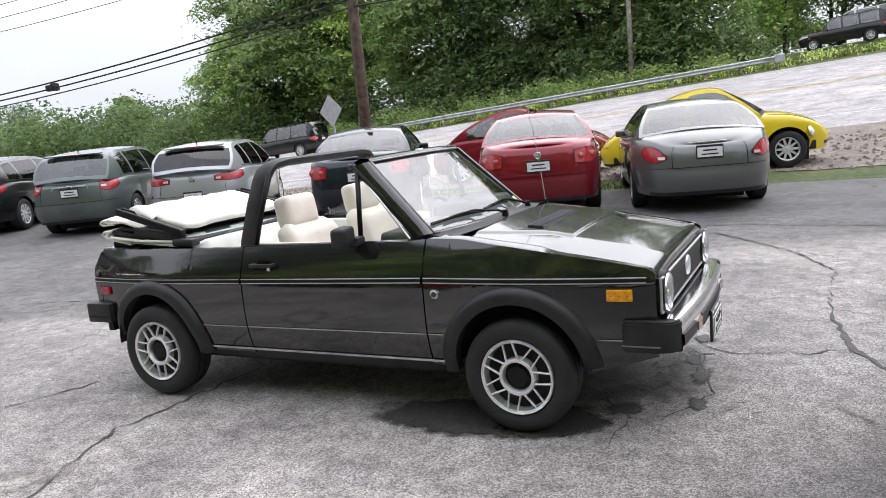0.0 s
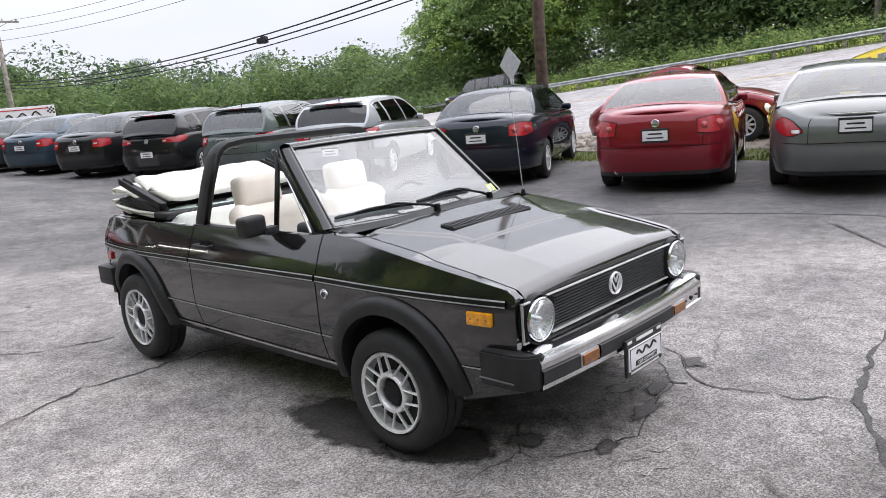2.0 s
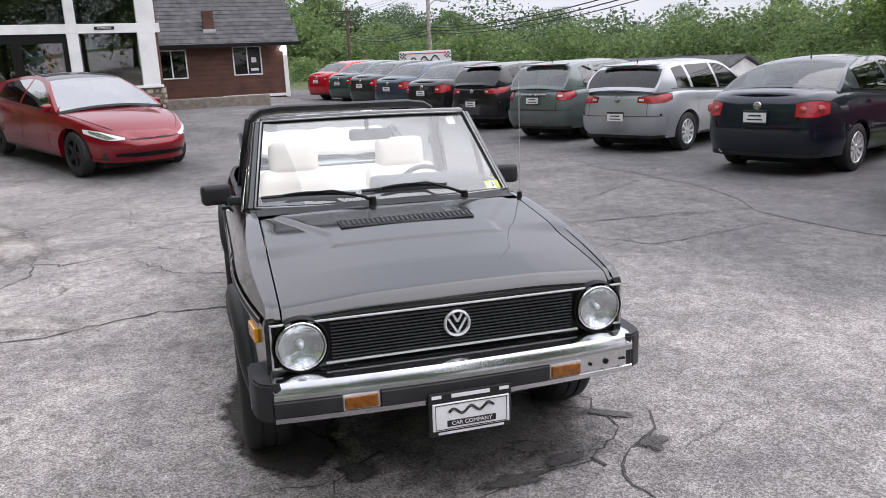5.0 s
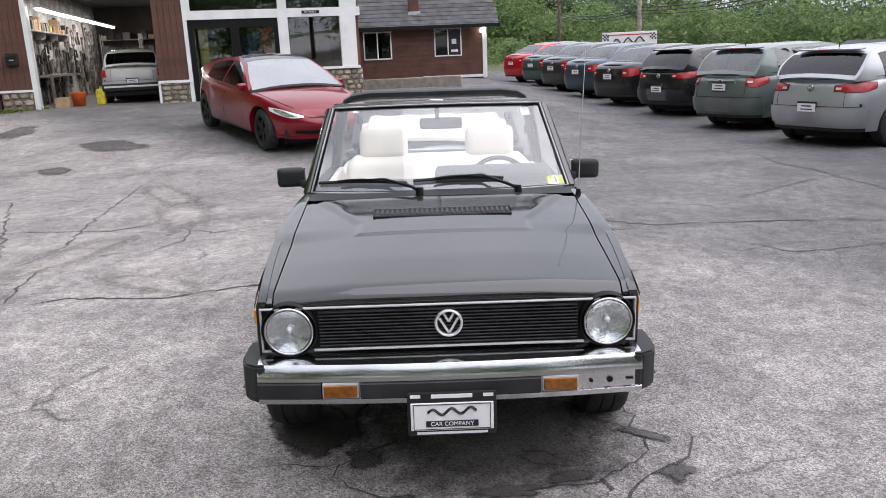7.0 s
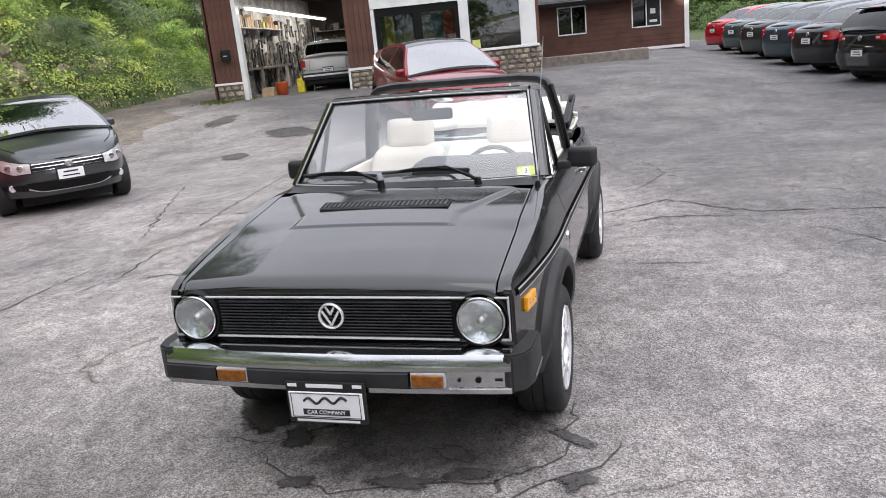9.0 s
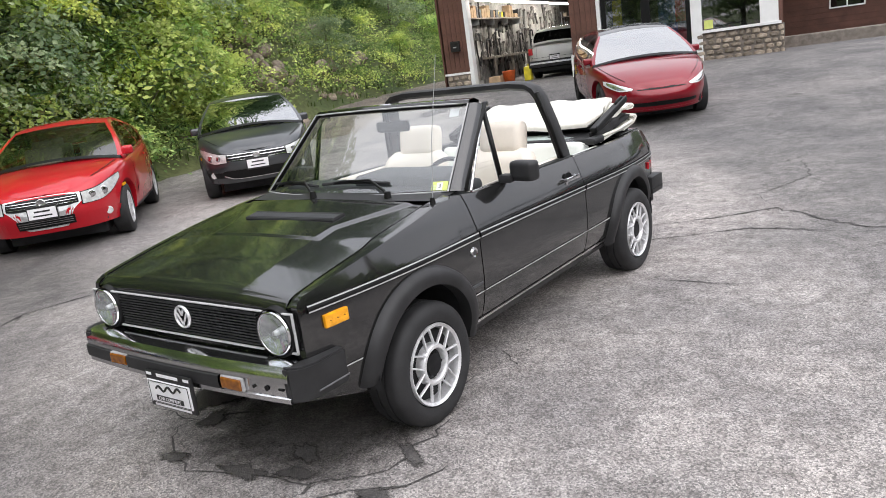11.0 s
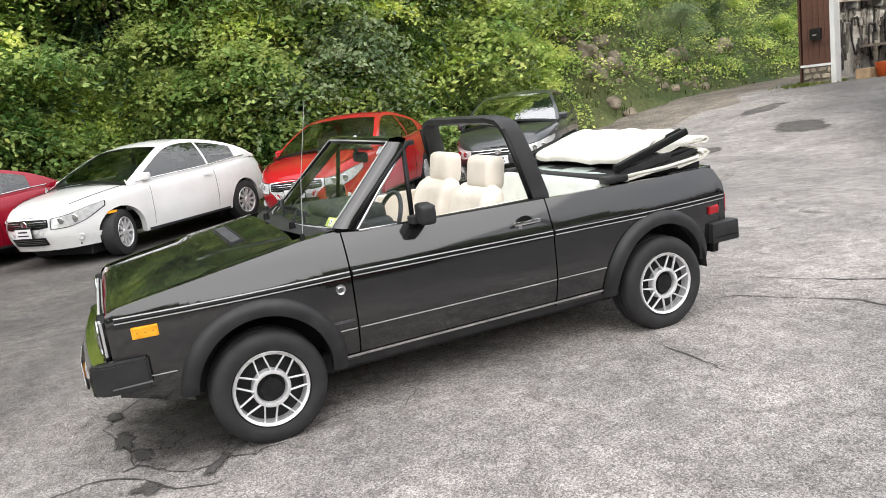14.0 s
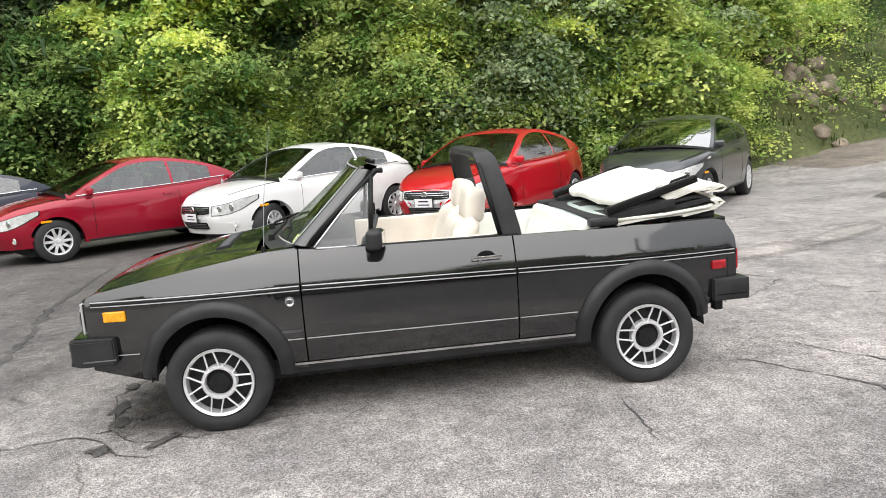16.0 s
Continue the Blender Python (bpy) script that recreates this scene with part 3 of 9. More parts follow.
for yl, wl_, c in ((29.6, 0.12, "yellow_line"), (29.9, 0.12, "yellow_line"), (40.0, 0.12, "white_line"), (19.4, 0.12, "white_line")):
    mm = mat(c, (0.5, 0.36, 0.05) if c[0] == "y" else (0.6, 0.6, 0.58), rough=0.7, var=0.25, scale=3)
    tagged(strip_sheet("road_" + c, -160, 130, yl, yl + wl_, road_z, 0.026, mm, 2.0, lambda x, a=yl, b=wl_: (a, a + b)), "worn painted line along the road", "road marking", kind="structure")

# ---- dealership building: garage bay, glazed showroom, low wing ----
FAC = Matrix(((-0.217, -0.976, 0, -16.03), (0.976, -0.217, 0, -10.04), (0, 0, 1, 0), (0, 0, 0, 1)))
# in the facade's own frame: x runs along the front, y goes into the building, z is up


def fbox(name, x0, x1, y0, y1, z0, z1, material, parent=None, label="", bevel=0.0, frame_m=None):
    ob = part(name, box_bm(x1 - x0, y1 - y0, z1 - z0, ((x0 + x1) / 2, (y0 + y1) / 2, (z0 + z1) / 2), bevel), material, None, label)
    if parent is None:
        ob.matrix_world = frame_m or FAC
    else:
        ob.parent = parent
    return ob


def plank_wall(name, x0, x1, y0, y1, z0, z1, material, label, board=0.14, m=None):
    """A wall core clad with upright boards, each a piece of its own."""
    w = fbox(name, x0, x1, y0 + 0.02, y1, z0, z1, M["mortar"] if material is None else material, frame_m=m)
    tagged(w, label, "wall", kind="structure")
    n = max(1, round((x1 - x0) / board))
    bw = (x1 - x0) / n
    me = None
    for i in range(n):
        if me is None:
            own = box_bm(bw - 0.008, 0.022, z1 - z0, (0, 0, 0), 0.004, 1)
            me = bpy.data.meshes.new("board")
            own.to_mesh(me)
            own.free()
            me.materials.append(material)
        o = new("board", me)
        o.parent = w
        o.location = (x0 + bw * (i + 0.5), y0 + 0.009, (z0 + z1) / 2)
    return w


# garage front: a strip left of the opening, the lintel, the pier
plank_wall("wall_garage_end", -0.9, -0.14, 0.0, 0.22, 1.12, 4.6, M["brown_siding"], "brown board siding beside the garage opening")
plank_wall("wall_garage_lintel", -0.14, 3.0, 0.0, 0.22, 3.42, 4.6, M["brown_siding"], "brown board siding over the garage opening")
plank_wall("wall_garage_pier", 2.98, 3.74, 0.0, 0.22, 1.19, 4.6, M["brown_siding"], "brown board siding between garage and showroom")
tagged(fbox("trim_garage", -0.14, -0.02, -0.03, 0.26, 0.5, 3.42, M["white_paint"]), "white painted post of the garage opening", "trim", kind="structure")
tagged(fbox("trim_garage_top", -0.02, 2.98, 0.0, 0.2, 3.34, 3.42, M["white_paint"]), "white painted head of the garage opening", "trim", kind="structure")
tagged(fbox("trim_garage_sill", -0.95, -0.14, -0.05, 0.24, 1.06, 1.12, M["white_paint"]), "white ledge over the stone plinth", "trim", kind="structure")
tagged(fbox("trim_pier_sill", 2.94, 3.80, -0.05, 0.24, 1.12, 1.19, M["white_paint"]), "white ledge over the stone plinth", "trim", kind="structure")
tagged(fbox("trim_pier_left", 2.93, 2.99, -0.02, 0.2, 0.6, 1.12, M["white_paint"]), "narrow white post beside the stone plinth", "trim", kind="structure")
tagged(fbox("trim_pier_right", 3.74, 3.84, -0.03, 0.22, 0.55, 2.72, M["white_paint"]), "white trim between siding and showroom door", "trim", kind="structure")


def stone_plinth(name, x0, x1, z0, z1, label, seed, m=None, depth=0.3):
    """Rubble plinth: mortar core with uneven fieldstones set proud of it."""
    core = fbox(name, x0, x1, 0.0, depth, z0, z1, M["mortar"], frame_m=m)
    tagged(core, label, "wall", kind="structure")
    rng = random.Random(seed)
    z = z0 + 0.02
    while z < z1 - 0.05:
        h = rng.uniform(0.11, 0.19)
        h = min(h, z1 - z - 0.01)
        x = x0 + 0.01
        while x < x1 - 0.04:
            w = min(rng.uniform(0.12, 0.30), x1 - x - 0.01)
            own = bmesh.new()
            bmesh.ops.create_icosphere(own, subdivisions=1, radius=0.5)
            for v in own.verts:
                k = 1 + 0.16 * rng.uniform(-1, 1)
                c = v.co * k
                v.co = Vector((math.copysign(abs(2 * c.x) ** 0.7 / 2, c.x) * w * 0.96, c.y * 0.10, math.copysign(abs(2 * c.z) ** 0.7 / 2, c.z) * h * 0.96))
            o = part("stone", own, M["fieldstone"], core, smooth=False)
            o.location = (x + w / 2, -0.012, z + h / 2 + rng.uniform(-0.01, 0.01))
            x += w + 0.012
        z += h + 0.012


stone_plinth("wall_plinth_end", -0.9, -0.14, 0.35, 1.06, "fieldstone plinth at the garage corner", 3)
stone_plinth("wall_plinth_pier", 2.99, 3.74, 0.5, 1.12, "fieldstone plinth of the garage pier", 4)
stone_plinth("wall_plinth_showroom", 6.30, 8.45, 0.35, 1.30, "fieldstone plinth under the showroom window", 5)

# showroom glazing
SH = empty("showroom_front", FAC)
tagged(SH, "white framed showroom front with a dark glazed double door", "shopfront", kind="structure")
for nm, x0, x1, z0, z1 in (("beam", 3.74, 8.45, 2.72, 2.95), ("post", 6.20, 6.47, 0.5, 2.72), ("post", 7.88, 8.32, 1.36, 2.72), ("post", 3.74, 3.95, 2.95, 4.6), ("post", 6.22, 6.46, 2.95, 4.6), ("post", 7.9, 8.36, 2.95, 4.9), ("sill", 6.44, 8.38, 1.30, 1.37), ("beam", 3.74, 8.45, 4.6, 4.85)):
    fbox(nm, x0, x1, -0.04 if nm != "sill" else -0.08, 0.16, z0, z1, M["white_paint"], SH, bevel=0.006)
for nm, x0, x1, z0, z1 in (("window_pane", 6.47, 7.88, 1.37, 2.72), ("window_pane", 3.95, 6.22, 2.95, 4.6), ("window_pane", 6.46, 7.9, 2.95, 4.6)):
    fbox(nm, x0, x1, 0.05, 0.056, z0, z1, M["glass_shop"], SH)
fbox("door_frame", 3.86, 6.19, 0.0, 0.10, 2.62, 2.72, M["black_trim"], SH)
for x0, x1 in ((3.86, 3.99), (4.93, 5.16), (6.08, 6.2)):
    fbox("door_stile", x0, x1, 0.0, 0.09, 0.6, 2.62, M["black_trim"], SH)
for x0, x1 in ((3.99, 4.93), (5.16, 6.08)):
    fbox("door_rail", x0, x1, 0.01, 0.08, 0.6, 0.82, M["black_trim"], SH)
    fbox("door_pane", x0, x1, 0.04, 0.046, 0.82, 2.62, M["glass_shop"], SH)
    fbox("door_rail", x0, x1, 0.0, 0.08, 2.5, 2.62, M["black_trim"], SH)
sg = fbox("entrance_sign", 6.86, 7.34, -0.055, -0.042, 2.80, 2.88, M["plate_black"], SH, "black arrow-shaped entrance sign")
tx = new("lettering", text_mesh("ENTRANCE", 0.065, M["plate_white"]))
tx.parent = sg
tx.matrix_local = pose(7.10, -0.058, 2.84, 90, 0, 0)
fbox("notice", 6.52, 6.74, 0.035, 0.045, 1.40, 1.62, M["sticker_yellow"], SH, "small yellow notice in the window")

# inside the showroom: floor, back wall, banners, a car seen through the glass
tagged(fbox("showroom_floor", 3.8, 8.3, 0.2, 7.5, 0.5, 0.6, M["concrete"]), "pale showroom floor", "floor", kind="structure")
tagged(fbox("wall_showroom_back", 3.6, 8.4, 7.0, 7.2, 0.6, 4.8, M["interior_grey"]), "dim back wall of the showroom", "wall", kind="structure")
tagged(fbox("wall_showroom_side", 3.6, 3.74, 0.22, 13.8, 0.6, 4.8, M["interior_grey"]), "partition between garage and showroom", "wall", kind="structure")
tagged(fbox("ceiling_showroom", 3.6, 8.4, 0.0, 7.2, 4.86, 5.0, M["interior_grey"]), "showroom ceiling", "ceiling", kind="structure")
tagged(fbox("banner", 4.05, 4.30, 0.7, 0.72, 1.0, 2.5, M["yellow_plastic"]), "tall yellow banner behind the door glass", "banner")
tagged(fbox("poster_board", 5.25, 5.75, 1.0, 1.02, 1.2, 2.35, M["poster_blue"]), "blue poster board standing in the showroom", "poster")
tagged(fbox("poster_board", 5.72, 6.06, 0.9, 0.92, 1.7, 2.5, M["poster_red"]), "red poster behind the door glass", "poster")
tagged(fbox("display_desk", 4.3, 5.0, 1.4, 2.0, 0.6, 1.5, M["interior_grey"], bevel=0.02), "grey display desk inside the showroom", "desk")

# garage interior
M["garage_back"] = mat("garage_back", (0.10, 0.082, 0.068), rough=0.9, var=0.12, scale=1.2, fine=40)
tagged(fbox("garage_floor", -0.9, 3.6, 0.0, 14.0, 0.45, 0.595, M["concrete"]), "stained concrete garage floor", "floor", kind="structure")
tagged(fbox("wall_garage_left", -0.95, -0.75, 0.22, 14.0, 0.4, 4.6, M["pegboard"]), "pale garage side wall hung with tools", "wall", kind="structure")
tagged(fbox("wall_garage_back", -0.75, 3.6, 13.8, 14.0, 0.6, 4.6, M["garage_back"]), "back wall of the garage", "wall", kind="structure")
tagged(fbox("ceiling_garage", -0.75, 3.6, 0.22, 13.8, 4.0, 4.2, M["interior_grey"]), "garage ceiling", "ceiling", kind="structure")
tagged(fbox("wall_building_left", -1.0, -0.955, 0.0, 14.0, 0.2, 5.2, M["brown_siding"]), "brown outer side wall of the garage", "wall", kind="structure")
tub = fbox("tube_lamp", 0.12, 0.20, 0.45, 12.4, 3.10, 3.15, M["tube_light"])
fbox("lamp_housing", 0.06, 0.26, 0.40, 12.45, 3.155, 3.21, M["white_paint"], tub)
tagged(tub, "long fluorescent tube lamp under the garage ceiling", "lamp")
rng = random.Random(7)
for k in range(210):
    yy, zz = rng.uniform(0.35, 13.4), rng.uniform(0.8, 2.9)
    L_ = rng.uniform(0.2, 0.85)
    own = box_bm(0.05, rng.uniform(0.04, 0.22), L_, (0, 0, 0), 0.012, 1)
    own = cyl_bm(0.03, 0.05, 0.1, (0, 0, L_ / 2), axis="x", seg=8, bm=own)
    o = part("hung_tool", own, M["tool_metal"])
    o.matrix_world = FAC @ pose(-0.71, yy, zz, rng.uniform(-30, 30), 0, 0)
    tagged(o, "worn metal tool hanging on the garage wall", "tool", "tools on the garage wall")

def hose(y, z0):
    pts = [(-0.66, y + 0.22 * math.cos(a), z0 + 0.5 * math.sin(a) * (1 + 0.2 * math.sin(3 * a))) for a in np.linspace(0.3, 5.9, 26)]
    o = part("air_hose", tube_bm(pts, 0.03), M["rubber"], smooth=True)
    o.matrix_world = FAC
    tagged(o, "dark rubber hose looped on the garage wall", "hose")


for y_, z_ in ((1.2, 1.7), (2.4, 1.8), (3.4, 1.6), (4.4, 1.9), (7.2, 1.7), (8.6, 1.8), (10.0, 1.7)):
    hose(y_, z_)
pot = part("bucket", lathe_bm([(0.0, 0.0), (0.15, 0.0), (0.2, 0.36), (0.21, 0.38), (0.19, 0.38), (0.14, 0.03), (0.0, 0.03)], 20, axis="z"), M["orange_plastic"], smooth=True)
pot.matrix_world = FAC @ pose(0.75, 0.9, 0.596)
tagged(pot, "orange plastic bucket on the garage floor", "bucket")
bx = fbox("cardboard_box", 0.22, 0.58, 0.5, 0.9, 0.596, 0.86, M["cardboard"], bevel=0.01)
tagged(bx, "brown cardboard box on the garage floor", "box")
yb = part("jerry_can", box_bm(0.22, 0.3, 0.42, (0, 0, 0.21), 0.04, bm=cyl_bm(0.04, 0.04, 0.08, (0, 0.08, 0.45))), M["yellow_plastic"], smooth=True, sharp=40)
yb.matrix_world = FAC @ pose(1.25, 1.3, 0.596)
tagged(yb, "yellow plastic can on the garage floor", "can")
mb = fbox("mailbox", -0.64, -0.36, -0.12, 0.0, 1.74, 2.04, M["plate_black"], bevel=0.015)
tagged(mb, "black metal mailbox on the brown siding", "mailbox")
part("flap", box_bm(0.26, 0.02, 0.06, (-0.5, -0.13, 1.97), 0.006), M["plate_black"], mb)
part("lettering_bar", box_bm(0.1, 0.006, 0.03, (-0.5, -0.124, 1.87)), M["silver_line"], mb)

# roof over garage and showroom
rf = part("roof_main", prism_bm([(-1.4, 4.6), (9.0, 4.6), (9.0, 4.75), (-1.4, 4.75)], 15.0, (0, -0.5, 0)), M["roof_shingle"])
rf.matrix_world = FAC
tagged(rf, "dark shingle roof edge over the garage", "roof", kind="structure")
tagged(fbox("wall_showroom_right", 8.30, 8.42, 0.16, 9.0, 0.3, 4.6, M["brown_siding"]), "brown side wall of the showroom", "wall", kind="structure")

# low wing
WG = Matrix(((-0.10, -0.995, 0, -28.4), (0.995, -0.10, 0, -6.0), (0, 0, 1, 0), (0, 0, 0, 1)))
w = fbox("wall_wing", 0.0, 8.55, 0.0, 0.2, 0.4, 2.75, M["brown_siding"], frame_m=WG)
tagged(w, "brown shingled wall of the low wing", "wall", kind="structure")
course = 0.20
for k in range(11):
    o = part("clapboard", box_bm(8.55, 0.02, course - 0.012, (4.275, -0.008, 0.62 + course * k), 0.003, 1, m=Matrix.Rotation(0.05, 4, "X")), M["brown_siding"], w)
tagged(fbox("wall_wing_end", 8.4, 8.55, 0.2, 7.0, 0.4, 2.75, M["brown_siding"], frame_m=WG), "brown end wall of the wing", "wall", kind="structure")
tagged(fbox("trim_wing_corner", 8.48, 8.66, -0.05, 0.15, 0.5, 2.7, M["white_paint"], frame_m=WG), "white corner board of the wing", "trim", kind="structure")
tagged(fbox("trim_wing_base", 5.9, 8.5, -0.06, 0.0, 0.55, 0.66, M["white_paint"], frame_m=WG), "white skirting along the wing", "trim", kind="structure")


def wing_window(x0, x1, z0, z1):
    wd = empty("window", WG)
    tagged(wd, "white framed two-pane window in the brown wing", "window", kind="structure")
    for a, b, c, d in ((x0, x1, z0, z0 + 0.05), (x0, x1, z1 - 0.05, z1), (x0, x0 + 0.05, z0, z1), (x1 - 0.05, x1, z0, z1), ((x0 + x1) / 2 - 0.025, (x0 + x1) / 2 + 0.025, z0, z1)):
        fbox("window_frame", a, b, -0.06, -0.015, c, d, M["white_paint"], wd)
    fbox("pane", x0 + 0.05, x1 - 0.05, -0.034, -0.028, z0 + 0.05, z1 - 0.05, M["glass_dark"], wd)
    return wd


wing_window(3.45, 4.62, 1.42, 2.55)
w2_ = wing_window(6.42, 7.58, 1.45, 2.62)
fbox("notice", 7.05, 7.5, -0.045, -0.038, 1.5, 2.5, M["plate_black"], w2_, "dark notice with white print in the window")
fbox("notice_print", 7.12, 7.42, -0.052, -0.046, 1.62, 1.72, M["plate_white"], w2_)
fbox("notice_print", 7.16, 7.36, -0.052, -0.046, 1.95, 2.15, M["plate_white"], w2_)
# shingled roof slope in courses
rows_ = []
for k in range(20):
    z0 = 2.62 + 0.16 * k * 1.05
    y0 = -0.45 + 0.20 * k
    rows_.append(box_bm(9.4, 0.30, 0.02, (4.45, y0 + 0.12, z0 + 0.08), 0, m=Matrix.Rotation(radians(37), 4, "X")))
roofw = rows_[0]
for r_ in rows_[1:]:
    roofw = join(roofw, r_)
ro = part("roof_wing", roofw, M["roof_shingle"])
ro.matrix_world = WG
tagged(ro, "grey asphalt-shingle roof of the wing", "roof", kind="structure")
tagged(fbox("trim_gutter", -0.2, 9.15, -0.58, -0.46, 2.58, 2.72, M["black_trim"], frame_m=WG), "dark gutter along the wing roof", "trim", kind="structure")
vt = part("roof_vent", box_bm(0.42, 0.42, 0.9, (0, 0, 0.35), 0.01), M["brown_siding"])
vt.matrix_world = WG @ pose(5.65, 0.45, 3.25)
tagged(vt, "small brown chimney with metal flashing on the roof", "chimney")
part("flashing", box_bm(0.5, 0.5, 0.14, (0, 0, 0.0), 0.01), M["galv"], vt)
lp = part("wall_lamp", lathe_bm([(0.0, 0.0), (0.09, 0.02), (0.10, 0.12), (0.05, 0.18), (0.0, 0.18)], 16, axis="z"), M["lamp_glow"], smooth=True)
lp.matrix_world = WG @ pose(8.45, -0.16, 2.36)
tagged(lp, "glowing white lamp at the corner of the wing", "lamp")
part("bracket", box_bm(0.06, 0.18, 0.05, (0, 0.05, 0.2), 0.01), M["white_paint"], lp)
# planter wall and walk before the wing
pl = part("planter_wall", box_bm(0.35, 4.2, 0.4, (0, 0, 0.2), 0.04), M["mortar"])
pl.matrix_world = pose(-19.9, -1.0, 0.5, 0, 0, 12)
tagged(pl, "low stone planter edge beside the showroom", "planter", kind="structure")
bed = part("planter_soil", box_bm(4.4, 3.6, 0.3, (-2.3, -0.2, 0.12), 0.06), M["gravel"])
bed.matrix_world = pose(-19.9, -1.0, 0.5, 0, 0, 12)
tagged(bed, "brown mulch bed beside the showroom", "soil", kind="stuff")


# shelf of boxes and cans along the garage wall
shelf = fbox("tool_shelf", -0.75, -0.40, 0.4, 6.8, 2.66, 2.70, M["wood_pole_grey"])
tagged(shelf, "wooden shelf along the garage wall", "shelf")
for k in range(5):
    fbox("bracket", -0.75, -0.45, 0.6 + 1.5 * k, 0.64 + 1.5 * k, 2.48, 2.66, M["galv"], shelf)
rng = random.Random(19)
yy = 0.5
while yy < 6.6:
    w_, h_ = rng.uniform(0.12, 0.38), rng.uniform(0.12, 0.42)
    mt_ = rng.choice(("yellow_plastic", "cardboard", "black_plastic", "tool_metal", "cardboard", "interior_tan", "interior_grey", "black_plastic"))
    if rng.random() < 0.35:
        o = part("paint_can", lathe_bm([(0.0, 0.0), (0.08, 0.0), (0.085, 0.02), (0.08, 0.03), (0.08, 0.19), (0.085, 0.2), (0.06, 0.205), (0.0, 0.205)], 16, axis="z"), M[mt_], smooth=True, sharp=40)
        o.matrix_world = FAC @ pose(-0.58, yy + 0.09, 2.70)
        tagged(o, "small metal can on the garage shelf", "can", "cans on the shelf")
        yy += 0.22
    else:
        o = part("storage_box", box_bm(0.26, w_, h_, (0, 0, h_ / 2), 0.012), M[mt_])
        o.matrix_world = FAC @ pose(-0.58, yy + w_ / 2, 2.70, 0, 0, rng.uniform(-8, 8))
        tagged(o, "worn storage box on the garage shelf", "box", "boxes on the shelf")
        yy += w_ + 0.05
bench = fbox("workbench", -0.74, -0.20, 2.6, 6.6, 1.38, 1.45, M["wood_pole_grey"])
tagged(bench, "cluttered wooden workbench along the garage wall", "workbench")
for y_ in (2.7, 4.6, 6.5):
    fbox("leg", -0.30, -0.22, y_ - 0.04, y_ + 0.04, 0.595, 1.38, M["wood_pole_grey"], bench)

# steel shelves of boxes against the garage back wall
rng = random.Random(23)
for k, (x0_, x1_) in enumerate(((-0.55, 1.0), (1.05, 2.3), (2.35, 3.5))):
    rack = empty("storage_rack", FAC)
    tagged(rack, "tall steel storage rack full of boxes at the garage back wall", "rack", "racks in the garage")
    for z_ in (1.0, 1.55, 2.1, 2.65):
        fbox("shelf", x0_, x1_, 13.15, 13.66, z_, z_ + 0.03, M["wood_pole_grey"], rack)
    for xx in (x0_, x1_ - 0.04):
        for yy in (13.15, 13.62):
            fbox("post", xx, xx + 0.04, yy, yy + 0.04, 0.595, 2.9, M["galv"], rack)
    for z_ in (1.03, 1.58, 2.13, 2.68):
        xx = x0_ + 0.08
        while xx < x1_ - 0.35:
            w_, h_ = rng.uniform(0.12, 0.32), rng.uniform(0.16, 0.44)
            o = part("storage_box", box_bm(w_, 0.32, h_, (0, 0, h_ / 2), 0.010), M[rng.choice(("cardboard", "black_plastic", "tool_metal", "interior_tan", "interior_grey", "black_plastic", "cardboard", "orange_plastic"))])
            o.matrix_world = FAC @ pose(xx + w_ / 2, 13.36, z_, 0, 0, rng.uniform(-6, 6))
            tagged(o, "worn storage box on the steel rack", "box", "boxes on the racks")
            xx += w_ + rng.uniform(0.02, 0.10)

# ---- parked cars ----
WHEELS = {}
M["round_red"] = mat("round_red", (0.42, 0.05, 0.05), rough=0.15, var=0.15, scale=25, coat=0.8)


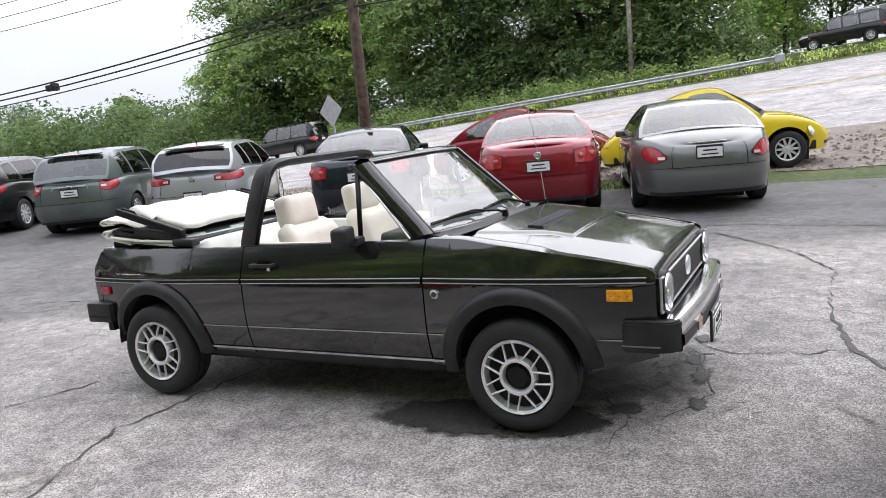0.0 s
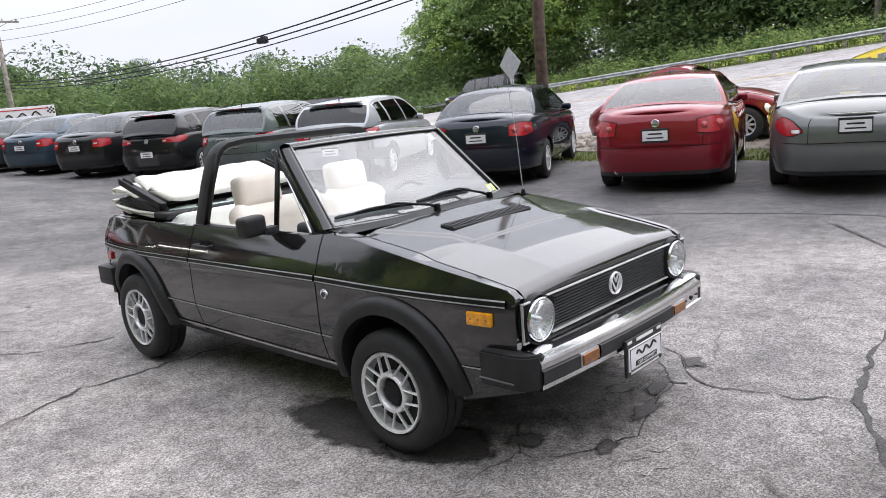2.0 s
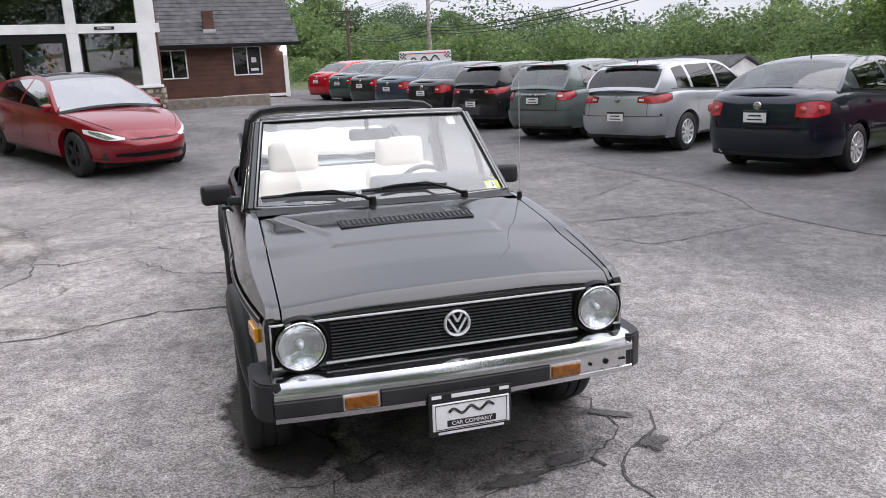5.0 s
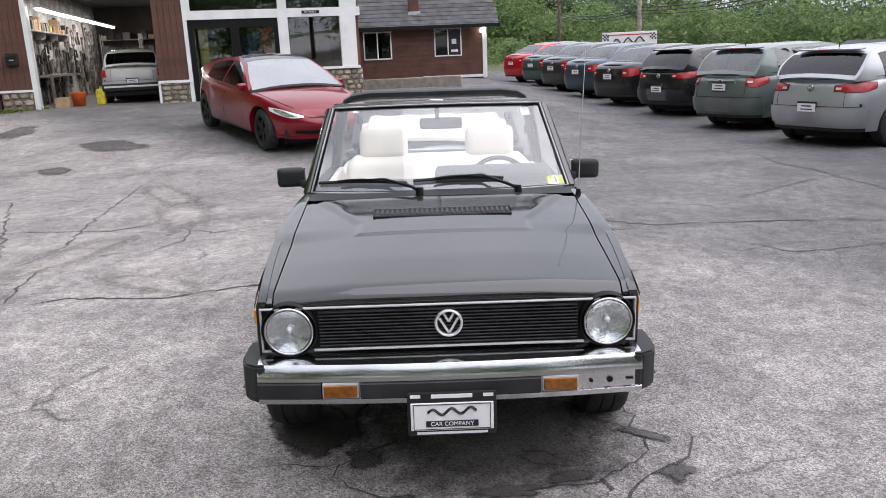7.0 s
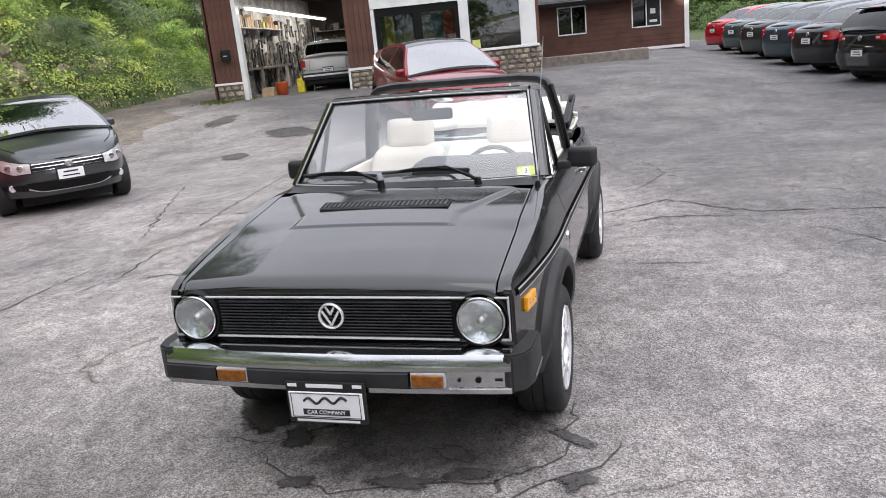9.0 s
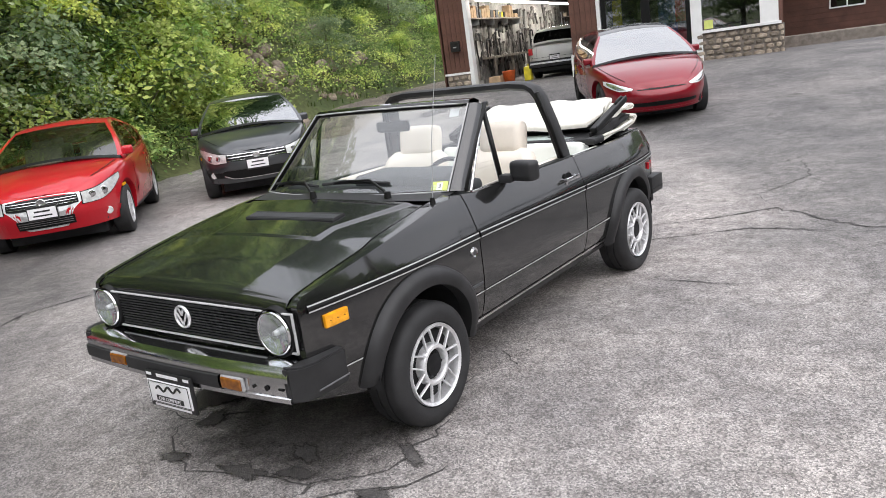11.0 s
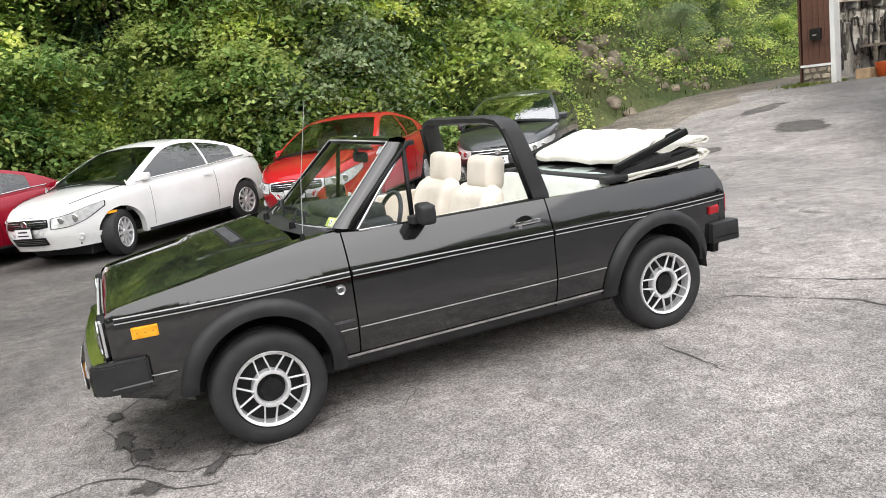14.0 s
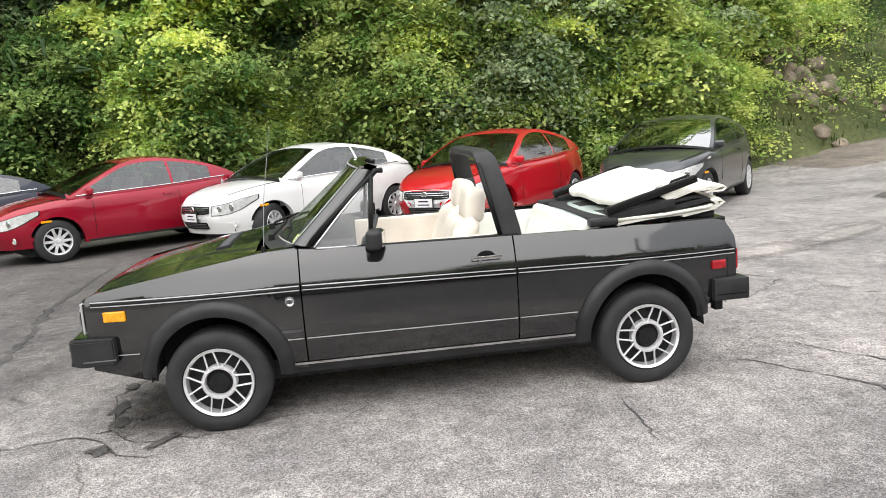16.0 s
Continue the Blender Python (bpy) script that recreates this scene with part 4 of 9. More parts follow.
def wheel_meshes(style, r, w):
    """Tyre and rim meshes, shared by all wheels of one style and size."""
    key = (style, r, w)
    if key in WHEELS:
        return WHEELS[key]
    rr = r * 0.66
    tyre = lathe_bm([(rr * 0.97, -w / 2 + 0.015), (rr + 0.012, -w / 2), (r - 0.03, -w / 2 + 0.004), (r - 0.006, -w / 2 + 0.022), (r, -w / 4), (r, w / 4), (r - 0.006, w / 2 - 0.022), (r - 0.03, w / 2 - 0.004), (rr + 0.012, w / 2), (rr * 0.97, w / 2 - 0.015)], 36)
    rim = lathe_bm([(rr * 0.985, -w / 2 + 0.012), (rr * 0.955, -w / 2 + 0.004), (rr * 0.90, -w / 2 + 0.012), (rr * 0.88, -w / 2 + 0.06), (rr * 0.86, w / 3)], 36)
    back = lathe_bm([(rr * 0.87, -w / 2 + 0.085), (0.0, -w / 2 + 0.085)], 24)
    n_sp = {"ten": 10, "five": 5, "seven": 7, "twin": 10}[style]
    for k in range(n_sp):
        a = 2 * math.pi * k / n_sp
        sw = {"ten": 0.022, "five": 0.05, "seven": 0.034, "twin": 0.017}[style]
        own = bmesh.new()
        lean = 0.12 * (1 if k % 2 else -1) if style == "twin" else 0
        pr = [(rr * 0.16, -sw, sw, 0.022), (rr * 0.92, -sw * 0.8, sw * 0.8, 0.012)]
        vs = []
        for rad, a0, a1, dep in pr:
            off = lean * rr if rad > rr * 0.5 else 0
            for s, y in ((a0, -w / 2 + dep), (a1, -w / 2 + dep), (a1, -w / 2 + dep + 0.03), (a0, -w / 2 + dep + 0.03)):
                vs.append(own.verts.new((rad, y, s + off)))
        for q in ((0, 1, 5, 4), (1, 2, 6, 5), (2, 3, 7, 6), (3, 0, 4, 7), (0, 3, 2, 1), (4, 5, 6, 7)):
            own.faces.new([vs[i] for i in q])
        bmesh.ops.recalc_face_normals(own, faces=own.faces)
        bmesh.ops.transform(own, matrix=Matrix.Rotation(a, 4, "Y"), verts=own.verts)
        rim = join(rim, own)
    rim = lathe_bm([(0.0, -w / 2 + 0.008), (rr * 0.17, -w / 2 + 0.012), (rr * 0.21, -w / 2 + 0.02), (rr * 0.21, -w / 2 + 0.06)], 20, bm=rim)
    out = []
    for nm, b_, mt in (("tyre", tyre, M["rubber"]), ("rim", rim, None), ("brake_disc", back, M["dark_alloy"])):
        me = bpy.data.meshes.new(nm)
        b_.to_mesh(me)
        b_.free()
        me.shade_smooth()
        me.set_sharp_from_angle(angle=radians(35))
        if mt:
            me.materials.append(mt)
        out.append(me)
    WHEELS[key] = out
    return out


def add_wheel(car, x, y, r, w, style, rim_mat, turn=0.0):
    tyre_me, rim_me, back_me = wheel_meshes(style, r, w)
    hub = new("wheel", tyre_me)
    hub.parent = car
    hub.matrix_local = pose(x, y, r, 0, 0, (180 if y > 0 else 0) + turn)
    rm = rim_me.copy() if not rim_me.materials else rim_me
    key = ("rim", style, r, w, rim_mat.name)
    if key not in WHEELS:
        rm = rim_me.copy()
        rm.materials.append(rim_mat)
        WHEELS[key] = rm
    o = new("rim", WHEELS[key])
    o.parent = hub
    o2 = new("brake_disc", back_me)
    o2.parent = hub
    return hub


class Body:
    """A car's outer skin: a plan outline that rises from sill to shoulder, with a glasshouse on top. +x is the front."""

    def __init__(s, L, W, H, xf, xr, r, top, gh, nose=4.0, tail=5.0, sill=0.255, ends=((0.0, 0.965), (0.3, 1.0), (0.6, 0.995), (1.0, 0.955)), sides=((0.0, 0.95), (0.3, 1.0), (0.7, 0.995), (1.0, 0.95)), arch=1.16):
        s.L, s.W, s.H, s.xf, s.xr, s.r, s.top, s.gh = L, W, H, xf, xr, r, top, gh
        s.nose, s.tail, s.sill, s.ends, s.sides, s.arch = nose, tail, sill, ends, sides, r * arch
        s.zmax = max(z for _, z in top)

    def shoulder(s, x):
        return smooth_curve(s.top, x)

    def plan(s, th):
        n = s.nose if th < math.pi / 2 else s.tail
        c, sn = math.cos(th), math.sin(th)
        if th < 2e-3 or th > math.pi - 2e-3:
            sn = 0.0
        return s.L / 2 * math.copysign(abs(c) ** (2 / n), c), s.W / 2 * abs(sn) ** (2 / n)

    def theta(s, x):
        n = s.nose if x > 0 else s.tail
        c = min(1.0, abs(2 * x / s.L)) ** (n / 2)
        return math.acos(math.copysign(c, x))

    def at(s, th, z, side=1, off=0.0):
        x, y = s.plan(th)
        v = (z - s.sill) / (s.zmax - s.sill)
        ex, sy = interp(s.ends, v), interp(s.sides, v)
        p = Vector((x * (1 + (ex - 1) * abs(2 * x / s.L) ** 2), side * y * sy, z))
        # rounded shoulder where the flank turns into the bonnet
        q = 1 - max(0.0, s.shoulder(x) - z) / 0.11
        if q > 0:
            ins = 0.06 * (1 - math.sqrt(max(0.0, 1 - q * q)))
            p.y -= side * ins * min(1.0, y / 0.3)
            p.x -= math.copysign(ins, x) * abs(2 * x / s.L) ** 6
        if off:
            x2, y2 = s.plan(min(math.pi - 1e-4, th + 0.01))
            x1, y1 = s.plan(max(1e-4, th - 0.01))
            nn = Vector((-(y2 - y1), x2 - x1, 0))
            nn = Vector((y1 - y2, x2 - x1, 0)).normalized()
            if nn.dot(Vector((x, y, 0))) < 0:
                nn = -nn
            p += Vector((nn.x, side * nn.y, 0)) * off
        return p

    def columns(s):
        ths = [s.theta(x) for x in np.linspace(-0.40 * s.L, 0.40 * s.L, 22)]
        ths += list(np.linspace(0, s.theta(0.40 * s.L), 11)) + list(np.linspace(s.theta(-0.40 * s.L), math.pi, 11))
        for xc in (s.xf, s.xr):
            for k in range(0, 15):
                ths.append(s.theta(xc + s.arch * math.cos(math.pi * k / 14)))
            ths += [s.theta(xc + s.arch + 0.004), s.theta(xc - s.arch - 0.004)]
        return sorted(set(round(t, 4) for t in ths if 0.003 < t < math.pi - 0.003) | {0.0, math.pi})

    def bottom(s, x):
        for xc in (s.xf, s.xr):
            d = abs(x - xc)
            if d < s.arch:
                return max(s.sill, s.r + math.sqrt(max(0, s.arch ** 2 - d * d)) * 0.98)
        return s.sill

    def skin(s):
        cols = s.columns()
        steps = (0.0, 0.14, 0.28, 0.42, 0.55, 0.66, 0.76, 0.84, 0.90, 0.95, 0.98, 1.0)
        rows = len(steps) - 1
        own = bmesh.new()
        keep = []
        for side in (1, -1):
            strip = []
            for th in cols:
                x, _ = s.plan(th)
                zb, zt = s.bottom(x), s.shoulder(x)
                strip.append([own.verts.new(s.at(th, zb + (zt - zb) * k, side)) for k in steps])
            for a, b in zip(strip, strip[1:]):
                for k in range(rows):
                    q = (a[k], b[k], b[k + 1], a[k + 1])
                    own.faces.new(q if side < 0 else q[::-1])
            keep.append(strip)
        # wheel-arch lips turned inwards
        for side, strip in zip((1, -1), keep):
            inner = []
            for th, col in zip(cols, strip):
                p = col[0].co
                inner.append(own.verts.new((p.x, p.y - side * 0.09, p.z)))
            for (a, ia), (b, ib) in zip(zip([c[0] for c in strip], inner), zip([c[0] for c in strip][1:], inner[1:])):
                own.faces.new((a, ia, ib, b) if side < 0 else (b, ib, ia, a))
        # bonnet and rear deck
        x_wb, x_bb = s.gh["wb"], s.gh["bb"]
        for i in range(len(cols) - 1):
            xa, xb = s.plan(cols[i])[0], s.plan(cols[i + 1])[0]
            if x_bb + 0.06 < (xa + xb) / 2 < x_wb - 0.06:
                continue
            rowa, rowb = [], []
            for rr, i2 in ((rowa, i), (rowb, i + 1)):
                l_, r_ = keep[0][i2][-1].co, keep[1][i2][-1].co
                x = s.plan(cols[i2])[0]
                cr = 0.05 * min(1.0, abs(l_.y) / (s.W * 0.35))
                for k in range(9):
                    f = k / 8
                    p = l_.lerp(r_, f)
                    p.z += cr * (1 - (2 * f - 1) ** 2) ** 0.8
                    p.x += math.copysign(0.02 * (1 - (2 * f - 1) ** 2), p.x) if abs(p.x) > s.L * 0.45 else 0
                    rr.append(keep[0][i2][-1] if k == 0 else keep[1][i2][-1] if k == 8 else own.verts.new(p))
            for k in range(8):
                try:
                    own.faces.new((rowa[k], rowa[k + 1], rowb[k + 1], rowb[k]))
                except ValueError:
                    pass
        bmesh.ops.remove_doubles(own, verts=own.verts, dist=0.0008)
        return own

    def th_y(s, y, rear=False):
        """Where round the plan outline the half width y is reached, from the nose or from the tail."""
        n = s.tail if rear else s.nose
        a = math.asin(min(1.0, 2 * y / s.W) ** (n / 2))
        return math.pi - a if rear else max(0.001, a)

    def face(s, th0, th1, lo, hi, side, off=0.008, nu=10, nz=3, bm=None):
        """A piece on the skin between a lower and an upper edge, each a list of heights along it."""
        def edge(keys, g):
            return smooth_curve([(i / (len(keys) - 1), k) for i, k in enumerate(keys)], g)
        return s.patch(th0, th1, 0, 0, side, off, nu, nz, bm=bm, edges=(lambda g: edge(lo, g), lambda g: edge(hi, g)))

    def patch(s, th0, th1, z0, z1, side, off=0.008, nu=6, nz=3, skew=0.0, bm=None, taper=0.0, rise=0.0, edges=None):
        """A piece that lies on the skin, standing proud of it."""
        rows = []
        for k in range(nz + 1):
            f = k / nz
            row = []
            for i in range(nu + 1):
                g = i / nu
                zz = z0 + (z1 - z0) * f
                if taper:
                    mid = (z0 + z1) / 2
                    zz = mid + (zz - mid) * (1 - taper * g)
                zz += rise * g
                if edges:
                    zz = edges[0](g) + (edges[1](g) - edges[0](g)) * f
                th = th0 + (th1 - th0) * g + skew * f
                row.append(s.at(th, zz, side, off))
            rows.append(row)
        own = bmesh.new()
        grid = [[own.verts.new(p) for p in row] for row in rows]
        for r0, r1 in zip(grid, grid[1:]):
            for a, b, c, d in zip(r0, r0[1:], r1[1:], r1):
                own.faces.new((a, b, c, d))
        ring = [v for v in grid[0]] + [r[-1] for r in grid[1:]] + grid[-1][-2::-1] + [r[0] for r in grid[-2:0:-1]]
        back = [own.verts.new((v.co.x * 0.985, v.co.y * 0.985, v.co.z)) for v in ring]
        for i in range(len(ring)):
            j = (i + 1) % len(ring)
            own.faces.new((ring[i], back[i], back[j], ring[j]))
        bmesh.ops.recalc_face_normals(own, faces=own.faces)
        return join(bm, own)

    def house(s):
        """Pillars, roof, and panes as (name, bmesh): one arched line from scuttle to rear deck, glazed below and across."""
        g = s.gh
        zr, yr, wb, rf, rr_, bb = s.H, g["yr"], g["wb"], g["rf"], g["rr"], g["bb"]
        drop = g.get("drop", 0.05)

        def base(x):
            p = s.at(s.theta(x), s.shoulder(x) - 0.01, 1)
            return p.y + 0.02, p.z

        zf_, zb_ = base(wb)[1], base(bb)[1]
        fr_, re_ = Vector((wb, zf_)), Vector((bb, zb_))
        tf, tr = Vector((rf, zr - 0.045)), Vector((rr_, zr - drop))
        arch = rounded_line([fr_, fr_.lerp(tf, 0.5) + Vector((0.015, 0.022)), tf, ((rf + rr_) / 2 + 0.08, zr), tr, tr.lerp(re_, 0.5) + Vector((-0.03, 0.035)), re_])
        last = len(arch) - 1

        def wall(x, z):
            yb, zb = base(max(bb, min(wb, x)))
            v = max(0.0, min(1.0, (z - zb) / (zr - zb)))
            return yb + (yr - yb) * v + 0.03 * math.sin(math.pi * v)

        def line_z(x):
            for p, q in zip(arch, arch[1:]):
                if q.x <= x <= p.x:
                    return p.y + (q.y - p.y) * (p.x - x) / max(1e-6, p.x - q.x)
            return arch[-1].y

        posts, roof, panes = bmesh.new(), bmesh.new(), []

        def strip(tgt, cols, side):
            grid = [[tgt.verts.new((x, side * wall(x, z0 + (z1 - z0) * k / 4), z0 + (z1 - z0) * k / 4)) for k in range(5)] for x, z0, z1 in cols]
            for r0, r1 in zip(grid, grid[1:]):
                for a, b, c, d in zip(r0, r0[1:], r1[1:], r1):
                    try:
                        tgt.faces.new((a, b, c, d) if side < 0 else (d, c, b, a))
                    except ValueError:
                        pass

        wins = [(wb + (bb - wb) * w0, wb + (bb - wb) * w1) for w0, w1 in g["wins"]]
        xs_ = sorted({round(p.x, 4) for p in arch} | {round(x, 4) for w in wins for x in w}, reverse=True)
        xs_ = [x for x in xs_ if bb <= x <= wb]
        for side in (1, -1):
            for x0, x1 in zip(xs_, xs_[1:]):
                cols = [(x, base(x)[1] - 0.02, max(base(x)[1], line_z(x))) for x in (x0, x1)]
                inside = any(a >= x0 - 1e-4 and b <= x1 + 1e-4 for a, b in wins)
                sill_ = [min(c[2], c[1] + 0.055) for c in cols]
                head_ = [max(sl, c[2] - 0.055) for c, sl in zip(cols, sill_)]
                if inside and max(h - sl for h, sl in zip(head_, sill_)) > 0.01:
                    strip(posts, [(c[0], c[1], sl) for c, sl in zip(cols, sill_)], side)
                    strip(posts, [(c[0], h, c[2]) for c, h in zip(cols, head_)], side)
                else:
                    strip(posts, cols, side)
            for a, b in wins:
                own = bmesh.new()
                cols = []
                for x in [x for x in xs_ if b - 1e-4 <= x <= a + 1e-4]:
                    zb, za = base(x)[1] - 0.02, line_z(x)
                    cols.append((x, min(za, zb + 0.055), max(min(za, zb + 0.055), za - 0.055)))
                strip(own, cols, side)
                panes.append(("side_window", own))

        def across(i, f):
            p = arch[i]
            d = (arch[min(last, i + 1)] - arch[max(0, i - 1)]).normalized()
            nrm = Vector((-d.y, d.x)) if d.x > 0 else Vector((d.y, -d.x))
            if nrm.y < 0:
                nrm = -nrm
            k = i / last
            c = 0.13 * max(0.0, 1 - 3.4 * k) + 0.042 + 0.09 * max(0.0, 1 - 3.4 * (1 - k))
            bow = (1 - (2 * f - 1) ** 2) * c
            y = wall(p.x, p.y)
            return Vector((p.x + nrm.x * bow, y * (1 - 2 * f), p.y + nrm.y * bow * (0.6 if k < 0.3 or k > 0.7 else 1.0)))

        def sheet(tgt, i0, i1, f0, f1, nf):
            grid = [[tgt.verts.new(across(i, f0 + (f1 - f0) * k / nf)) for k in range(nf + 1)] for i in range(i0, i1 + 1)]
            for r0, r1 in zip(grid, grid[1:]):
                for a, b, c, d in zip(r0, r0[1:], r1[1:], r1):
                    tgt.faces.new((d, c, b, a))

        ev = 0.032
        v0, v1 = g.get("rear", (0.12, 0.9))
        ra, rb = last - round(16 * v1), last - max(1, round(16 * v0))
        for i0, i1, nm in ((1, 15, "windscreen"), (ra, rb, "rear_window")):
            sheet(posts, i0, i1, 0, ev, 1)
            sheet(posts, i0, i1, 1 - ev, 1, 1)
            own = bmesh.new()
            sheet(own, i0, i1, ev, 1 - ev, 10)
            panes.append((nm, own))
        cowl = bmesh.new()
        sheet(cowl, 0, 1, 0, 1, 12)
        panes.append(("cowl_panel", cowl))
        sheet(posts, rb, last, 0, 1, 12)
        sheet(roof, 15, ra, 0, 1, 12)
        for b_ in (posts, roof):
            bmesh.ops.remove_doubles(b_, verts=b_.verts, dist=0.002)
            bmesh.ops.recalc_face_normals(b_, faces=b_.faces)
        return posts, roof, panes


def plate_sign(car, p, rz, m_extra=None, w=0.33, h=0.175):
    """A dealer plate in a black holder: bars where its lettering stands."""
    base = part("plate_holder", box_bm(0.012, w, h, bevel=0.004, seg=1), M["plate_black"], car)
    base.matrix_local = Matrix.Translation(p) @ pose(0, 0, 0, 0, 0, rz)
    part("plate_face", box_bm(0.006, w * 0.92, h * 0.70, (0.008, 0, -0.002)), M["plate_white"], base)
    part("lettering_bar", box_bm(0.004, w * 0.52, h * 0.11, (0.0115, 0, h * 0.12), 0.0015, 1), M["plate_black"], base)
    part("lettering_bar", box_bm(0.004, w * 0.62, h * 0.09, (0.0115, 0, -h * 0.16), 0.0015, 1), M["plate_black"], base)
    return base


def car_body(name, label, spec, colour, m, category="car", rim="ten", rim_mat=None, glass_mat=None, inside="interior_dark", group="cars on the lot", front_view=False, turn=0.0, lights="sedan", antenna=False, badge=True, roof_mat=None, front="band", exhaust=False):
    """One parked car with its skin, panes, lamps, wheels and trim, standing at pose m."""
    s = Body(**spec)
    car = empty(name)
    tagged(car, label, category, group)
    rim_mat = rim_mat or M["alloy"]
    glass_mat = glass_mat or M["glass_tint"]
    body = part("body", s.skin(), colour, car, smooth=True, sharp=38)
    posts, roof_, panes = s.house()
    part("pillar_frame", posts, colour, car, smooth=True, sharp=40)
    part("roof", roof_, roof_mat or colour, car, smooth=True, sharp=50)
    for nm, own in panes:
        part(nm, own, M["black_trim"] if nm == "cowl_panel" else glass_mat, car, smooth=True)
    L, W = s.L, s.W
    # underside, cabin floor and seats
    part("underbody", box_bm(L * 0.86, W * 0.70, 0.16, (0, 0, s.sill + 0.10), 0.03), M["interior_dark"], car)
    zc = s.shoulder(0)
    cab = box_bm(s.gh["wb"] - s.gh["bb"] - 0.1, W * 0.84, 0.04, ((s.gh["wb"] + s.gh["bb"]) / 2, 0, zc - 0.32))
    cab = box_bm(0.35, W * 0.8, 0.2, (s.gh["wb"] - 0.25, 0, zc - 0.10), 0.05, bm=cab)
    if s.gh["bb"] + 0.4 < s.gh["rr"] + 0.6:
        cab = box_bm(0.25, W * 0.8, 0.06, (s.gh["bb"] + 0.2, 0, zc - 0.06), 0.02, bm=cab)
    part("cabin", cab, M["interior_dark"], car)
    for sx in ((0.0, -0.75) if len(s.gh["wins"]) > 1 else (0.0,)):
        for sy in (-0.36, 0.36):
            st = box_bm(0.14, 0.48, 0.56, (sx, sy, zc - 0.10), 0.05, m=Matrix.Rotation(-0.22, 4, "Y"))
            st = box_bm(0.09, 0.26, 0.17, (sx - 0.06, sy, zc + 0.19), 0.04, bm=st)
            part("seat", st, M[inside], car, smooth=True, sharp=50)
    # wheels
    tw = 0.215
    for xw in (s.xf, s.xr):
        for sd in (1, -1):
            y = s.at(s.theta(xw), s.r + s.arch * 0.7, 1).y - tw / 2 - 0.012
            add_wheel(car, xw, sd * y, s.r, tw, rim, rim_mat, turn if xw == s.xf else 0.0)
    for xw in (s.xf, s.xr):
        part("wheel_housing", box_bm(s.arch * 1.9, W * 0.62, s.arch + 0.3, (xw, 0, s.r + 0.12), 0.02), M["interior_dark"], car)
    # door seams, handles, mirrors
    for sd in (1, -1):
        for xd in s.gh.get("seams", (0.85, -0.15, -1.0)):
            th = s.theta(xd)
            part("door_seam", s.patch(s.theta(xd + 0.003), s.theta(xd - 0.003), s.sill + 0.08, s.shoulder(xd) - 0.01, sd, 0.0015, 1, 8), M["black_trim"], car)
        for xd in s.gh.get("handles", (-0.05, -0.92)):
            th = s.theta(xd)
            part("door_handle", s.patch(s.theta(xd + 0.09), s.theta(xd - 0.09), s.shoulder(xd) - 0.135, s.shoulder(xd) - 0.105, sd, 0.03, 3, 1), colour, car)
        p = s.at(s.theta(s.gh["wb"] - 0.25), s.shoulder(s.gh["wb"]) + 0.05, sd)
        mir = box_bm(0.10, 0.18, 0.115, (p.x - 0.06, p.y + sd * 0.055, p.z + 0.02), 0.04, 3)
        part("door_mirror", mir, colour, car, smooth=True, sharp=50)
        # skirt
        part("sill_trim", s.patch(s.theta(s.xf - s.arch - 0.05), s.theta(s.xr + s.arch + 0.05), s.sill, s.sill + 0.035, sd, 0.004, 6, 1), M["black_plastic"], car)
    Lp = math.pi
    zt = s.shoulder(-L / 2)
    zf = s.shoulder(L / 2)
    plz = s.gh.get("plate", zt - 0.26)
    if lights in ("sedan", "hatch", "coupe", "suv"):
        iy, wrap, lo, hi = s.gh.get("lamp", (0.50, 0.30, (zt - 0.22, zt - 0.26, zt - 0.25), (zt - 0.08, zt - 0.06, zt - 0.09)))
        ta, tb = s.theta(-L / 2 + wrap), s.th_y(iy, True)
        for sd in (1, -1):
            lamp = part("tail_lamp", s.face(ta, tb, lo, hi, sd, 0.010, 12, 4), M["red_lens"], car, smooth=True, sharp=40)
            part("lamp_rim", s.face(ta - 0.02, tb + 0.01, [z - 0.008 for z in lo], [z + 0.008 for z in hi], sd, 0.005, 12, 2), M["black_trim"], lamp)
            if exhaust:
                for yq, rq in ((0.73, 0.062), (0.58, 0.045)):
                    q = s.at(s.th_y(yq, True), (lo[-1] + hi[-1]) / 2, sd, 0.012)
                    part("round_lens", lathe_bm([(0.0, 0.012), (rq * 0.5, 0.011), (rq * 0.55, 0.006), (rq * 0.9, 0.010), (rq, 0.0)], 20, axis="x", m=Matrix.Translation(q) @ Matrix.Rotation(math.pi - sd * 0.35, 4, "Z")), M["round_red"], lamp, smooth=True)
            else:
                zm = (lo[-1] + hi[-1]) / 2
                part("reversing_lens", s.face(s.th_y(iy + 0.10, True), s.th_y(iy + 0.02, True), [zm - 0.02] * 2, [zm + 0.015] * 2, sd, 0.014, 4, 1), M["headlamp_glass"], lamp)
    # headlamps, grille, lower intake, fog lamps
    ty = s.th_y
    gw = 0.42 * W / 1.79
    x_end = L / 2 - 0.62
    zl = s.shoulder(x_end)
